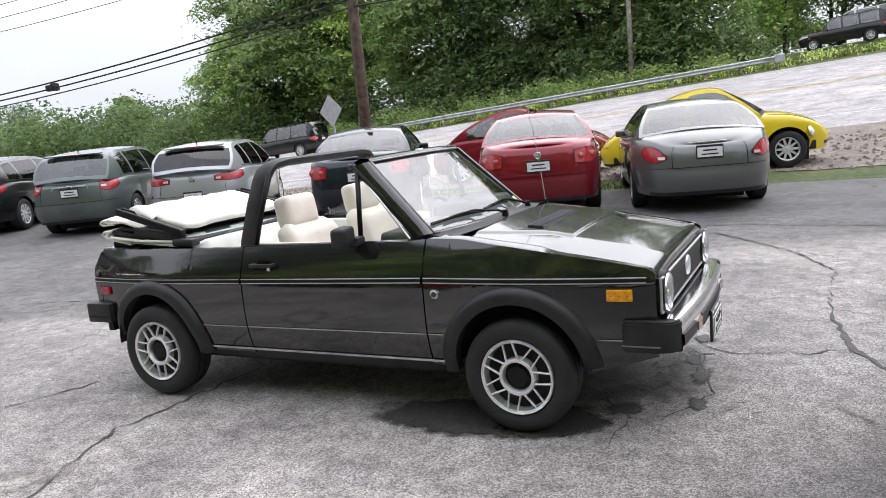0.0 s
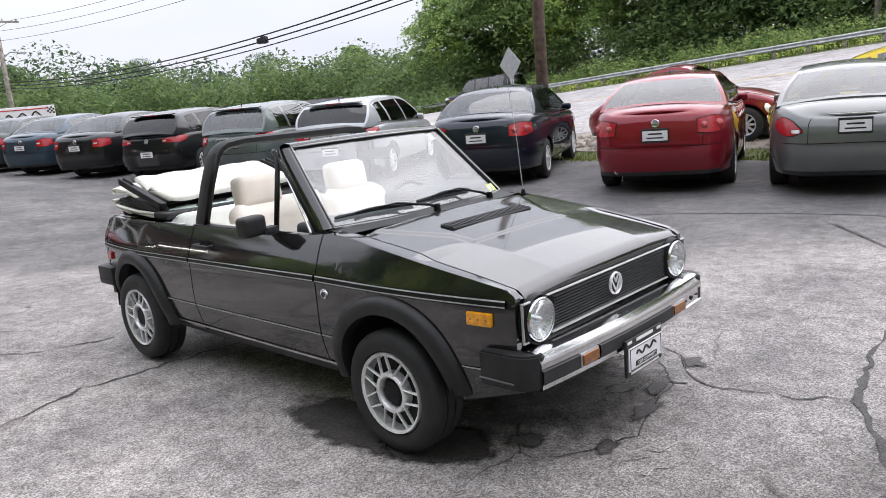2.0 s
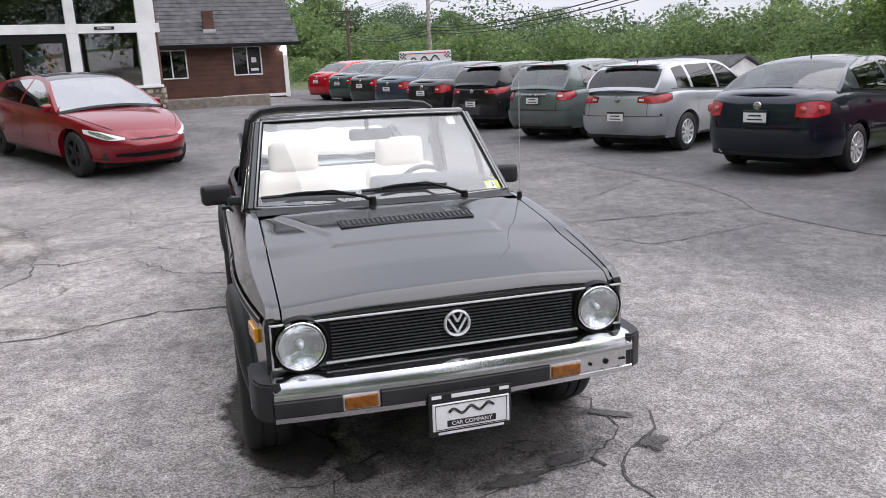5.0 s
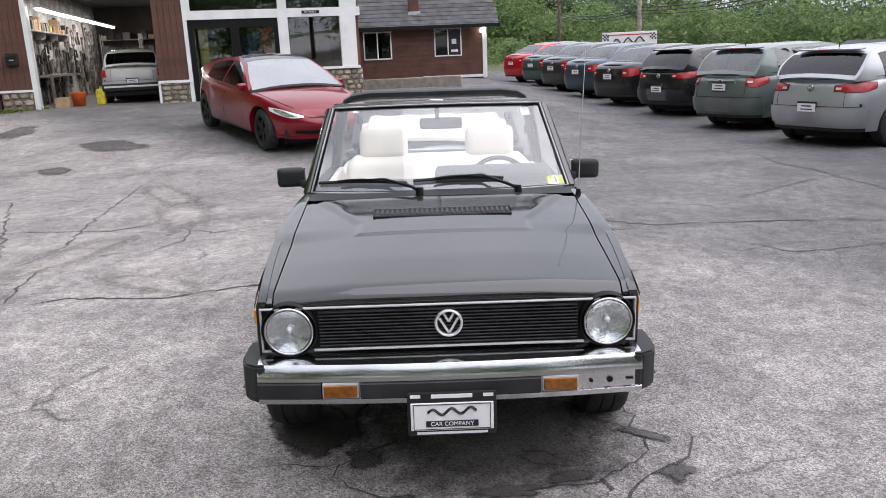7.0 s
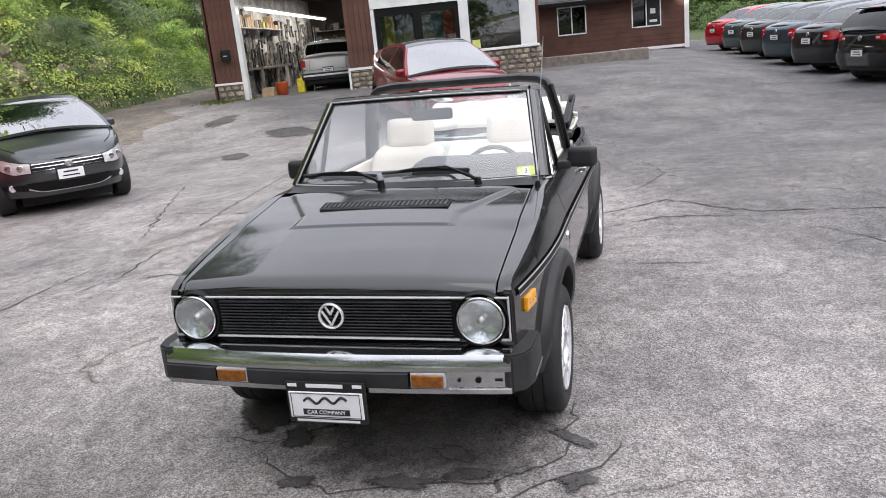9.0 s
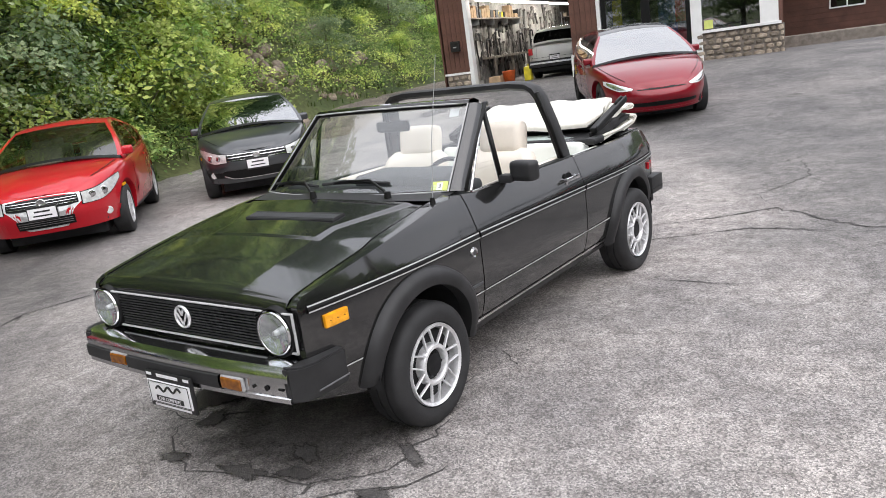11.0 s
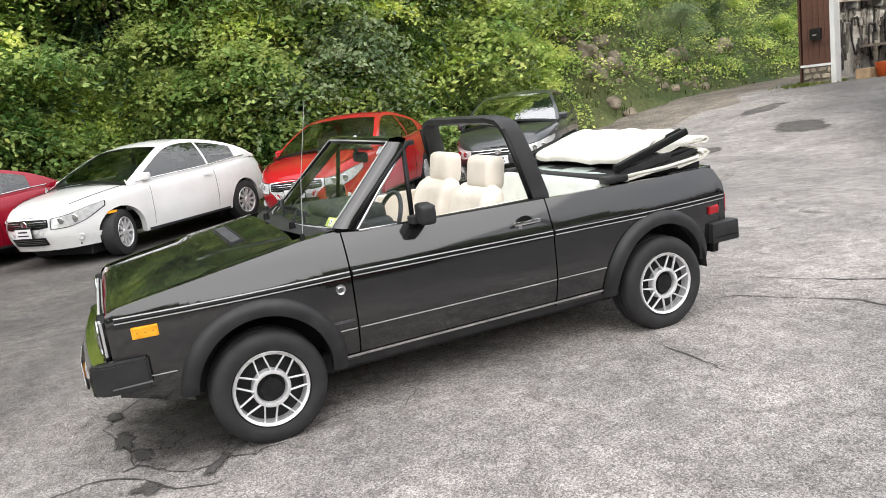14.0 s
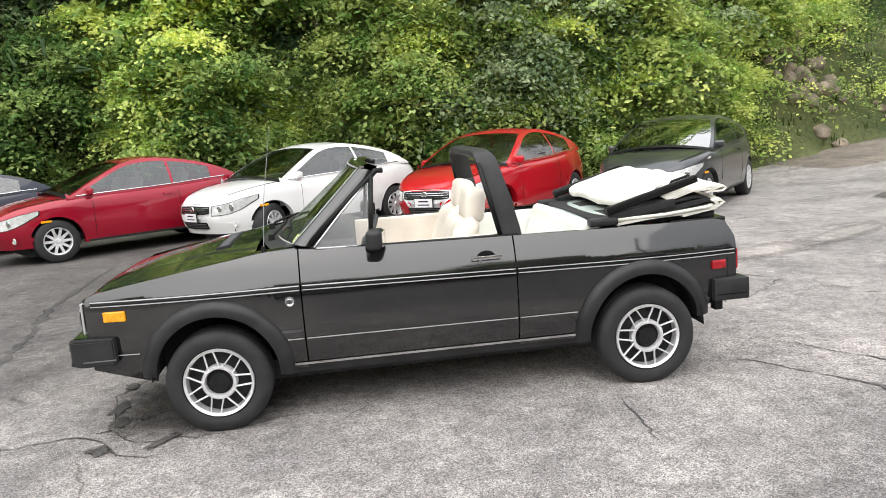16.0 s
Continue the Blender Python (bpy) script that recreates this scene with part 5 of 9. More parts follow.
    for sd in (1, -1):
        if front == "plain":
            q = s.at(ty(0.62), zf + 0.02, sd, 0.012)
            part("headlamp", lathe_bm([(0.0, 0.030), (0.05, 0.024), (0.085, 0.012), (0.10, 0.0)], 24, axis="x", m=Matrix.Translation(q) @ Matrix.Rotation(sd * 0.55, 4, "Z") @ Matrix.Rotation(-0.35, 4, "Y")), M["headlamp_glass"], car, smooth=True)
        elif front == "slim":
            lo, hi = [zf + 0.005, zf - 0.012, zf + 0.02, zf + 0.075], [zf + 0.03, zf + 0.08, zf + 0.12, zf + 0.135]
            lamp = part("headlamp", s.face(ty(0.46), s.theta(L / 2 - 0.66), lo, hi, sd, 0.007, 12, 3), M["lamp_white"], car, "slim white headlamp", smooth=True, sharp=40)
            part("lamp_inner", s.face(ty(0.55), s.theta(L / 2 - 0.54), [z + 0.018 for z in lo], [z - 0.016 for z in hi], sd, 0.012, 8, 2), M["clear_lens"], lamp)
        else:
            lo, hi = [zf - 0.16, zf - 0.155, zf - 0.10, zl - 0.16], [zf - 0.03, zf - 0.005, zf + 0.05, zl - 0.10]
            if front == "bars":
                lo, hi = [zf - 0.13, zf - 0.14, zf - 0.10, zl - 0.17], [zf - 0.02, zf + 0.01, zf + 0.05, zl - 0.12]
            part("lamp_rim", s.face(ty(gw), s.theta(x_end - 0.02), [z - 0.008 for z in lo], [z + 0.007 for z in hi], sd, 0.004, 12, 3), M["black_trim"], car)
            lamp = part("headlamp", s.face(ty(gw + 0.012), s.theta(x_end), lo, hi, sd, 0.009, 12, 4), M["headlamp_glass"], car, "clear swept headlamp", smooth=True, sharp=40)
            for yy, rq in ((gw + 0.11, 0.040), (gw + 0.22, 0.048)):
                q = s.at(ty(yy), zf - 0.075 + 0.06 * (yy - gw), sd, 0.012)
                part("projector", lathe_bm([(0.0, 0.006), (rq * 0.5, 0.010), (rq * 0.8, 0.004), (rq, 0.008), (rq * 1.08, 0.0)], 20, axis="x", m=Matrix.Translation(q) @ Matrix.Rotation(sd * 0.35, 4, "Z")), M["chrome"], lamp, smooth=True)
            part("fog_surround", s.face(ty(0.46), ty(0.80), [s.sill + 0.085, s.sill + 0.10], [s.sill + 0.175, s.sill + 0.155], sd, 0.005, 8, 2), M["black_trim"] if front == "bars" else colour, car)
            q = s.at(ty(0.66), s.sill + 0.13, sd, 0.010)
            part("fog_lamp", lathe_bm([(0.0, 0.008), (0.03, 0.006), (0.036, 0.010), (0.046, 0.0)], 18, axis="x", m=Matrix.Translation(q) @ Matrix.Rotation(sd * 0.45, 4, "Z")), M["headlamp_glass"], car, smooth=True)
            part("turn_marker", s.face(s.theta(x_end - 0.04), s.theta(x_end - 0.17), [zl - 0.285, zl - 0.28], [zl - 0.25, zl - 0.25], sd, 0.006, 3, 1), M["amber"], car)
    plates = {"grille_surround": bmesh.new(), "grille": bmesh.new(), "lower_intake": bmesh.new(), "grille_bar": bmesh.new(), "intake_trim": bmesh.new()}
    for sd in (1, -1):
        if front == "plain":
            plates["lower_intake"] = s.face(0.001, ty(0.40), [s.sill + 0.07, s.sill + 0.09], [s.sill + 0.15, s.sill + 0.14], sd, 0.006, 8, 2, plates["lower_intake"])
        elif front == "slim":
            plates["grille"] = s.face(0.001, ty(0.40), [zf - 0.012, zf - 0.004], [zf + 0.012, zf + 0.004], sd, 0.006, 8, 1, plates["grille"])
            plates["lower_intake"] = s.face(0.001, ty(0.58), [s.sill + 0.085, s.sill + 0.10], [s.sill + 0.16, s.sill + 0.15], sd, 0.006, 8, 2, plates["lower_intake"])
            plates["intake_trim"] = s.face(0.001, ty(0.90), [s.sill + 0.012, s.sill + 0.03], [s.sill + 0.035, s.sill + 0.05], sd, 0.012, 12, 1, plates["intake_trim"])
        elif front == "shield":
            plates["grille_surround"] = s.face(0.001, ty(gw), [s.sill + 0.05, s.sill + 0.055, zf - 0.20, zf - 0.125], [zf - 0.005, zf - 0.008, zf - 0.012, zf - 0.02], sd, 0.004, 12, 4, plates["grille_surround"])
            plates["grille"] = s.face(0.001, ty(gw - 0.03), [zf - 0.145, zf - 0.145, zf - 0.13], [zf - 0.022, zf - 0.025, zf - 0.032], sd, 0.009, 10, 2, plates["grille"])
            plates["lower_intake"] = s.face(0.001, ty(gw - 0.10), [s.sill + 0.075, s.sill + 0.08], [s.sill + 0.185, s.sill + 0.185], sd, 0.009, 10, 2, plates["lower_intake"])
            for zq, yq in ((zf - 0.055, gw - 0.04), (zf - 0.085, gw - 0.045), (zf - 0.115, gw - 0.05), (s.sill + 0.105, gw - 0.12), (s.sill + 0.13, gw - 0.12), (s.sill + 0.155, gw - 0.12)):
                plates["grille_bar"] = s.face(0.001, ty(yq), [zq, zq], [zq + 0.006, zq + 0.006], sd, 0.014, 8, 1, plates["grille_bar"])
        else:
            plates["grille"] = s.face(0.001, ty(gw), [zf - 0.125, zf - 0.12], [zf - 0.02, zf - 0.02], sd, 0.007, 10, 2, plates["grille"])
            for zq in (zf - 0.115, zf - 0.075, zf - 0.035):
                plates["grille_bar"] = s.face(0.001, ty(gw - 0.005), [zq, zq], [zq + 0.010, zq + 0.010], sd, 0.014, 8, 1, plates["grille_bar"])
            plates["lower_intake"] = s.face(0.001, ty(0.50), [s.sill + 0.055, s.sill + 0.06, s.sill + 0.10], [s.sill + 0.19, s.sill + 0.19, s.sill + 0.19], sd, 0.006, 10, 3, plates["lower_intake"])
            plates["intake_trim"] = s.face(0.001, ty(0.50), [s.sill + 0.050, s.sill + 0.055, s.sill + 0.10], [s.sill + 0.060, s.sill + 0.066, s.sill + 0.125], sd, 0.011, 10, 1, plates["intake_trim"])
    for nm, mt in (("grille_surround", M["alloy"]), ("grille", M["black_trim"]), ("lower_intake", M["black_trim"]), ("grille_bar", M["chrome"]), ("intake_trim", colour if front == "slim" else M["chrome"])):
        b_ = plates[nm]
        if len(b_.faces):
            bmesh.ops.remove_doubles(b_, verts=b_.verts, dist=0.002)
            part(nm, b_, mt, car)
        else:
            b_.free()
    # bonnet shut lines, wipers, belt line
    for sd in (1, -1):
        part("bonnet_seam", tube_bm([s.at(s.theta(x), s.shoulder(x) - 0.005, sd) + Vector((0, -sd * 0.035, 0.012)) for x in np.linspace(s.gh["wb"] + 0.02, L / 2 - 0.22, 8)], 0.004, 4), M["black_trim"], car)
        part("belt_trim", tube_bm([s.at(s.theta(x), s.shoulder(x) - 0.01, sd) + Vector((0, sd * 0.022, 0.026)) for x in np.linspace(s.gh["wb"] - 0.12, s.gh["bb"] + 0.25, 9)], 0.007, 5), M["chrome"] if front == "shield" else M["black_trim"], car)
    # boot lid shut lines
    if lights != "none":
        tb = s.theta(-L * 0.485) + 0.12
        for sd in (1, -1):
            part("lid_seam", s.patch(tb, tb + 0.008, s.sill + 0.36, zt - 0.01, sd, 0.003, 1, 5), M["black_trim"], car)
        if lights == "hatch":
            p = s.at(Lp - 0.001, zt, 1)
            part("roof_spoiler", box_bm(0.13, s.gh["yr"] * 1.8, 0.026, (s.gh["rr"] - 0.06, 0, s.H - 0.03), 0.011, m=Matrix.Rotation(-0.10, 4, "Y")), colour, car, smooth=True, sharp=50)
            part("brake_light", box_bm(0.02, 0.30, 0.016, (s.gh["rr"] - 0.122, 0, s.H - 0.035), 0.005), M["red_lens"], car)
            part("rear_wiper", tube_bm([(p.x + 0.03, 0.0, zt + 0.07), (p.x + 0.05, -0.18, zt + 0.085), (p.x + 0.06, -0.34, zt + 0.09)], 0.011, 6), M["black_trim"], car)
        else:
            p = s.at(Lp - 0.001, zt - 0.08, 1)
            part("lid_strip", box_bm(0.012, 0.5, 0.014, (p.x - 0.008, 0, plz + 0.125), 0.004), M["chrome"], car)
            for sy in (0.42, 0.5) if exhaust else ():
                part("exhaust_tip", lathe_bm([(0.022, 0.0), (0.032, 0.0), (0.032, 0.08), (0.026, 0.08)], 14, axis="x", m=Matrix.Translation((p.x + 0.01, sy, s.sill + 0.06))), M["chrome"], car)
    # rear bumper crease and exhaust side
    cr = bmesh.new()
    for sd in (1, -1):
        cr = s.patch(s.theta(-L * 0.44), Lp - 0.001, s.sill, s.sill + 0.05, sd, 0.004, 8, 1, bm=cr)
    part("bumper_valance", cr, M["black_plastic"], car)
    if lights == "hatch":
        cr = bmesh.new()
        for sd in (1, -1):
            cr = s.patch(s.theta(-L * 0.44), Lp - 0.001, s.sill + 0.10, s.sill + 0.35, sd, 0.026, 10, 3, bm=cr)
        bmesh.ops.remove_doubles(cr, verts=cr.verts, dist=0.003)
        lip = bmesh.ops.extrude_edge_only(cr, edges=[e for e in cr.edges if e.is_boundary])
        for v in (g for g in lip["geom"] if isinstance(g, bmesh.types.BMVert)):
            v.co.x += 0.045
            v.co.y *= 0.975
        bmesh.ops.recalc_face_normals(cr, faces=cr.faces)
        part("rear_bumper", cr, colour, car, smooth=True, sharp=45)
    if lights == "hatch":
        p = s.at(Lp - 0.001, plz + 0.10, 1)
        if plz > 0.7:
            part("plate_garnish", box_bm(0.03, 0.62, 0.028, (p.x - 0.008, 0, plz + 0.115), 0.010), M["alloy"], car, smooth=True, sharp=40)
            for sy in (-1, 1):
                part("recess_edge", box_bm(0.012, 0.012, 0.20, (p.x - 0.004, sy * 0.33, plz + 0.01), 0.004, 1, m=Matrix.Rotation(sy * 0.10, 4, "X")), M["alloy"], car)
            part("recess_edge", box_bm(0.012, 0.62, 0.012, (p.x - 0.004, 0, plz - 0.095), 0.004, 1), M["alloy"], car)
    cr = bmesh.new()
    for sd in (1, -1):
        cr = s.patch(s.theta(-L * 0.45), Lp - 0.001, s.sill + 0.36, s.sill + 0.368, sd, 0.004, 8, 1, bm=cr)
    part("bumper_seam", cr, M["black_trim"], car)
    if badge:
        for xx, zz in ((-1, zt - 0.12), (1, zf - 0.08)):
            p = s.at(Lp - 0.001 if xx < 0 else 0.001, zz, 1)
            own = lathe_bm([(0.0, 0.004), (0.038, 0.006), (0.045, 0.012), (0.052, 0.010), (0.054, 0.0)], 20, axis="x", m=Matrix.Translation((p.x + xx * 0.012, 0, zz)) @ Matrix.Scale(xx, 4, (1, 0, 0)))
            part("badge", own, M["chrome"], car, smooth=True)
    p = s.at(Lp - 0.001, plz, 1)
    plate_sign(car, (p.x - 0.02, 0, plz), 180)
    if front_view:
        p = s.at(0.001, s.sill + 0.25, 1)
        plate_sign(car, (p.x + 0.02, 0, s.sill + 0.26), 0)
    if antenna:
        part("roof_antenna", cyl_bm(0.012, 0.006, 0.09, (s.gh["rr"] + 0.15, 0, s.H + 0.03), bm=box_bm(0.07, 0.035, 0.02, (s.gh["rr"] + 0.15, 0, s.H - 0.005), 0.006)), M["black_plastic"], car)
    car.matrix_world = m
    return car


SEDAN = dict(L=4.55, W=1.78, H=1.45, xf=1.35, xr=-1.23, r=0.315, nose=4.2, tail=5.5,
             top=((-2.28, 1.02), (-2.0, 1.06), (-1.55, 1.06), (-0.6, 1.0), (0.85, 0.96), (1.3, 0.93), (1.9, 0.84), (2.28, 0.72)),
             gh=dict(wb=1.0, rf=0.28, rr=-0.95, bb=-1.72, yr=0.56, wins=((0.13, 0.42), (0.455, 0.80)), rear=(0.06, 0.9), plate=0.76))
LONG_SEDAN = dict(SEDAN, L=5.0, W=1.86, H=1.42, xf=1.5, xr=-1.26, r=0.32,
              top=((-2.5, 0.90), (-2.2, 1.0), (-1.6, 1.02), (-0.6, 0.96), (0.9, 0.91), (1.5, 0.88), (2.1, 0.78), (2.5, 0.62)), nose=3.6, tail=4.2,
              gh=dict(wb=1.15, rf=0.35, rr=-0.95, bb=-1.85, yr=0.56, wins=((0.13, 0.42), (0.455, 0.80)), rear=(0.06, 0.9), plate=0.80, lamp=(0.52, 0.42, (0.80, 0.72, 0.70, 0.745), (0.86, 0.90, 0.87, 0.765))))
HATCH = dict(L=4.25, W=1.79, H=1.46, xf=1.33, xr=-1.28, r=0.32, nose=4.0, tail=5.5,
             top=((-2.13, 1.0), (-1.6, 1.03), (-0.6, 0.98), (0.85, 0.93), (1.3, 0.90), (1.8, 0.80), (2.13, 0.66)),
             gh=dict(wb=1.0, rf=0.25, rr=-1.62, bb=-2.02, yr=0.58, wins=((0.10, 0.38), (0.405, 0.68), (0.71, 0.84)), rear=(0.10, 0.86), plate=0.60, drop=0.07, lamp=(0.40, 0.36, (0.88, 0.83, 0.83, 0.845), (0.96, 0.965, 0.955, 0.92))))
WAGON = dict(HATCH, L=4.45, W=1.75, H=1.50, gh=dict(HATCH["gh"], rr=-1.70, bb=-2.08, plate=0.80, lamp=(0.55, 0.34, (0.88, 0.82, 0.80, 0.84), (0.99, 1.0, 0.985, 0.95))),
             top=((-2.23, 1.0), (-1.6, 1.02), (-0.6, 0.98), (0.85, 0.95), (1.3, 0.92), (1.9, 0.82), (2.23, 0.68)))
COUPE = dict(L=4.41, W=1.79, H=1.44, xf=1.34, xr=-1.24, r=0.32, nose=3.3, tail=4.0,
             top=((-2.2, 0.90), (-2.0, 0.995), (-1.5, 1.035), (-0.4, 0.985), (0.75, 0.955), (1.2, 0.935), (1.65, 0.885), (1.95, 0.825), (2.1, 0.77), (2.2, 0.70)),
             gh=dict(wb=1.15, rf=0.18, rr=-0.80, bb=-1.72, yr=0.56, wins=((0.10, 0.56), (0.575, 0.80)), rear=(0.06, 0.9), seams=(0.80, -0.55), handles=(-0.38,), plate=0.72, drop=0.07),
             ends=((0.0, 0.95), (0.3, 1.0), (0.55, 0.985), (1.0, 0.90)))
ROUNDED = dict(L=4.09, W=1.72, H=1.50, xf=1.27, xr=-1.24, r=0.32, nose=2.7, tail=2.7,
              top=((-2.04, 0.62), (-1.7, 0.86), (-1.2, 0.98), (-0.5, 0.99), (0.7, 0.96), (1.2, 0.93), (1.7, 0.80), (2.04, 0.58)), arch=1.24,
              gh=dict(wb=0.86, rf=0.22, rr=-0.62, bb=-1.45, yr=0.53, wins=((0.12, 0.52), (0.56, 0.82)), rear=(0.1, 0.85), seams=(0.72, -0.55), handles=(-0.38,), drop=0.10, plate=0.62))
SUV = dict(L=5.3, W=1.98, H=1.88, xf=1.72, xr=-1.55, r=0.385, nose=5.0, tail=7.0, sill=0.38,
           top=((-2.65, 1.13), (-1.6, 1.15), (0.8, 1.14), (1.3, 1.12), (2.3, 1.08), (2.65, 1.0)),
           gh=dict(wb=1.15, rf=0.55, rr=-2.35, bb=-2.56, yr=0.68, wins=((0.08, 0.30), (0.33, 0.57), (0.60, 0.88)), rear=(0.06, 0.85), plate=0.9, seams=(1.0, 0.05, -1.0), handles=(0.15, -0.85)))
VAN = dict(SUV, L=5.7, H=2.15, W=2.0, xf=1.85, xr=-1.65, gh=dict(SUV["gh"], wb=1.7, rf=1.0, rr=-2.6, bb=-2.78, wins=((0.08, 0.28), (0.31, 0.60), (0.63, 0.92))),
           top=((-2.85, 1.2), (-1.6, 1.2), (0.8, 1.2), (1.7, 1.18), (2.4, 1.08), (2.85, 0.95)))
ELECTRIC = dict(L=4.97, W=1.96, H=1.44, xf=1.50, xr=-1.46, r=0.35, nose=3.0, tail=4.0, ends=((0.0, 0.955), (0.3, 1.0), (0.5, 0.98), (1.0, 0.86)),
             top=((-2.48, 1.0), (-2.2, 1.08), (-1.5, 1.05), (-0.6, 0.99), (0.6, 0.96), (1.3, 0.93), (1.8, 0.87), (2.15, 0.79), (2.35, 0.71), (2.48, 0.62)),
             gh=dict(wb=1.15, rf=0.20, rr=-0.75, bb=-2.1, yr=0.58, wins=((0.10, 0.42), (0.44, 0.72)), rear=(0.05, 0.9), drop=0.04))

# ---- the black convertible, subject of the shot; +x is its front ----
HERO = empty("convertible_car")
tagged(HERO, "glossy black two-door convertible with its cloth top folded down", "car")
HX_F, HX_R, HR = 1.2, -1.2, 0.285
ARCH_R = 0.340
ARCH_Z = HR + 0.038


def h_w(x):
    """Half width of the body at its widest height."""
    w = 0.768
    if x > 1.0:
        w -= 0.075 * min(1.3, (x - 1.0) / 0.86) ** 2
    if x < -0.9:
        w -= 0.085 * min(1.3, (-x - 0.9) / 0.86) ** 2
    return w


def h_y(x, z):
    """Half width of the side at a height: tucked in below, leaning in above the trim line."""
    y = h_w(x)
    if z < 0.56:
        y -= 0.055 * ((0.56 - z) / 0.26) ** 2
    if z > 0.757:
        y -= 0.36 * (z - 0.757) + 1.6 * max(0, z - 0.87) ** 2
    return y


TOP = ((-1.79, 0.80), (-1.775, 0.852), (-1.735, 0.892), (-1.66, 0.909), (-1.2, 0.915), (-0.46, 0.925), (0.3, 0.938), (0.62, 0.945), (0.72, 0.955), (0.85, 0.955), (1.1, 0.925), (1.5, 0.864), (1.78, 0.816), (1.835, 0.804), (1.862, 0.778))


def h_bottom(x):
    for xc in (HX_F, HX_R):
        d = abs(x - xc)
        if d < ARCH_R:
            return max(0.30, ARCH_Z + math.sqrt(ARCH_R ** 2 - d * d))
    return 0.30 + max(0, 0.30 * (x - 1.55)) if x > -1.5 else 0.34 if x > -1.6 else 0.42


def side_panel(x0, x1, side, z_lo=h_bottom, z_hi=None, off=0.0, rows=12, step=0.045):
    xs_ = list(np.arange(x0, x1, step)) + [x1]
    for xc in (HX_F, HX_R):
        xs_ += [xc + ARCH_R * math.cos(math.pi * k / 24) for k in range(25)] + [xc + ARCH_R + 0.002, xc - ARCH_R - 0.002]
    xs_ = sorted(x for x in set(round(v, 4) for v in xs_) if x0 <= x <= x1)
    grid = []
    for x in xs_:
        zb, zt = z_lo(x), (z_hi(x) if z_hi else smooth_curve(TOP, x))
        grid.append([(x, side * (h_y(x, zb + (zt - zb) * k / rows) + off), zb + (zt - zb) * k / rows) for k in range(rows + 1)])
    own = sheet_bm(grid, flip=side > 0)
    return own


def inward(own, side, d=0.02):
    """Gives a side panel a folded edge so that shut lines read as gaps."""
    edges = [e for e in own.edges if e.is_boundary]
    r = bmesh.ops.extrude_edge_only(own, edges=edges)
    for v in (g for g in r["geom"] if isinstance(g, bmesh.types.BMVert)):
        v.co.y -= side * d
    bmesh.ops.recalc_face_normals(own, faces=own.faces)
    return own


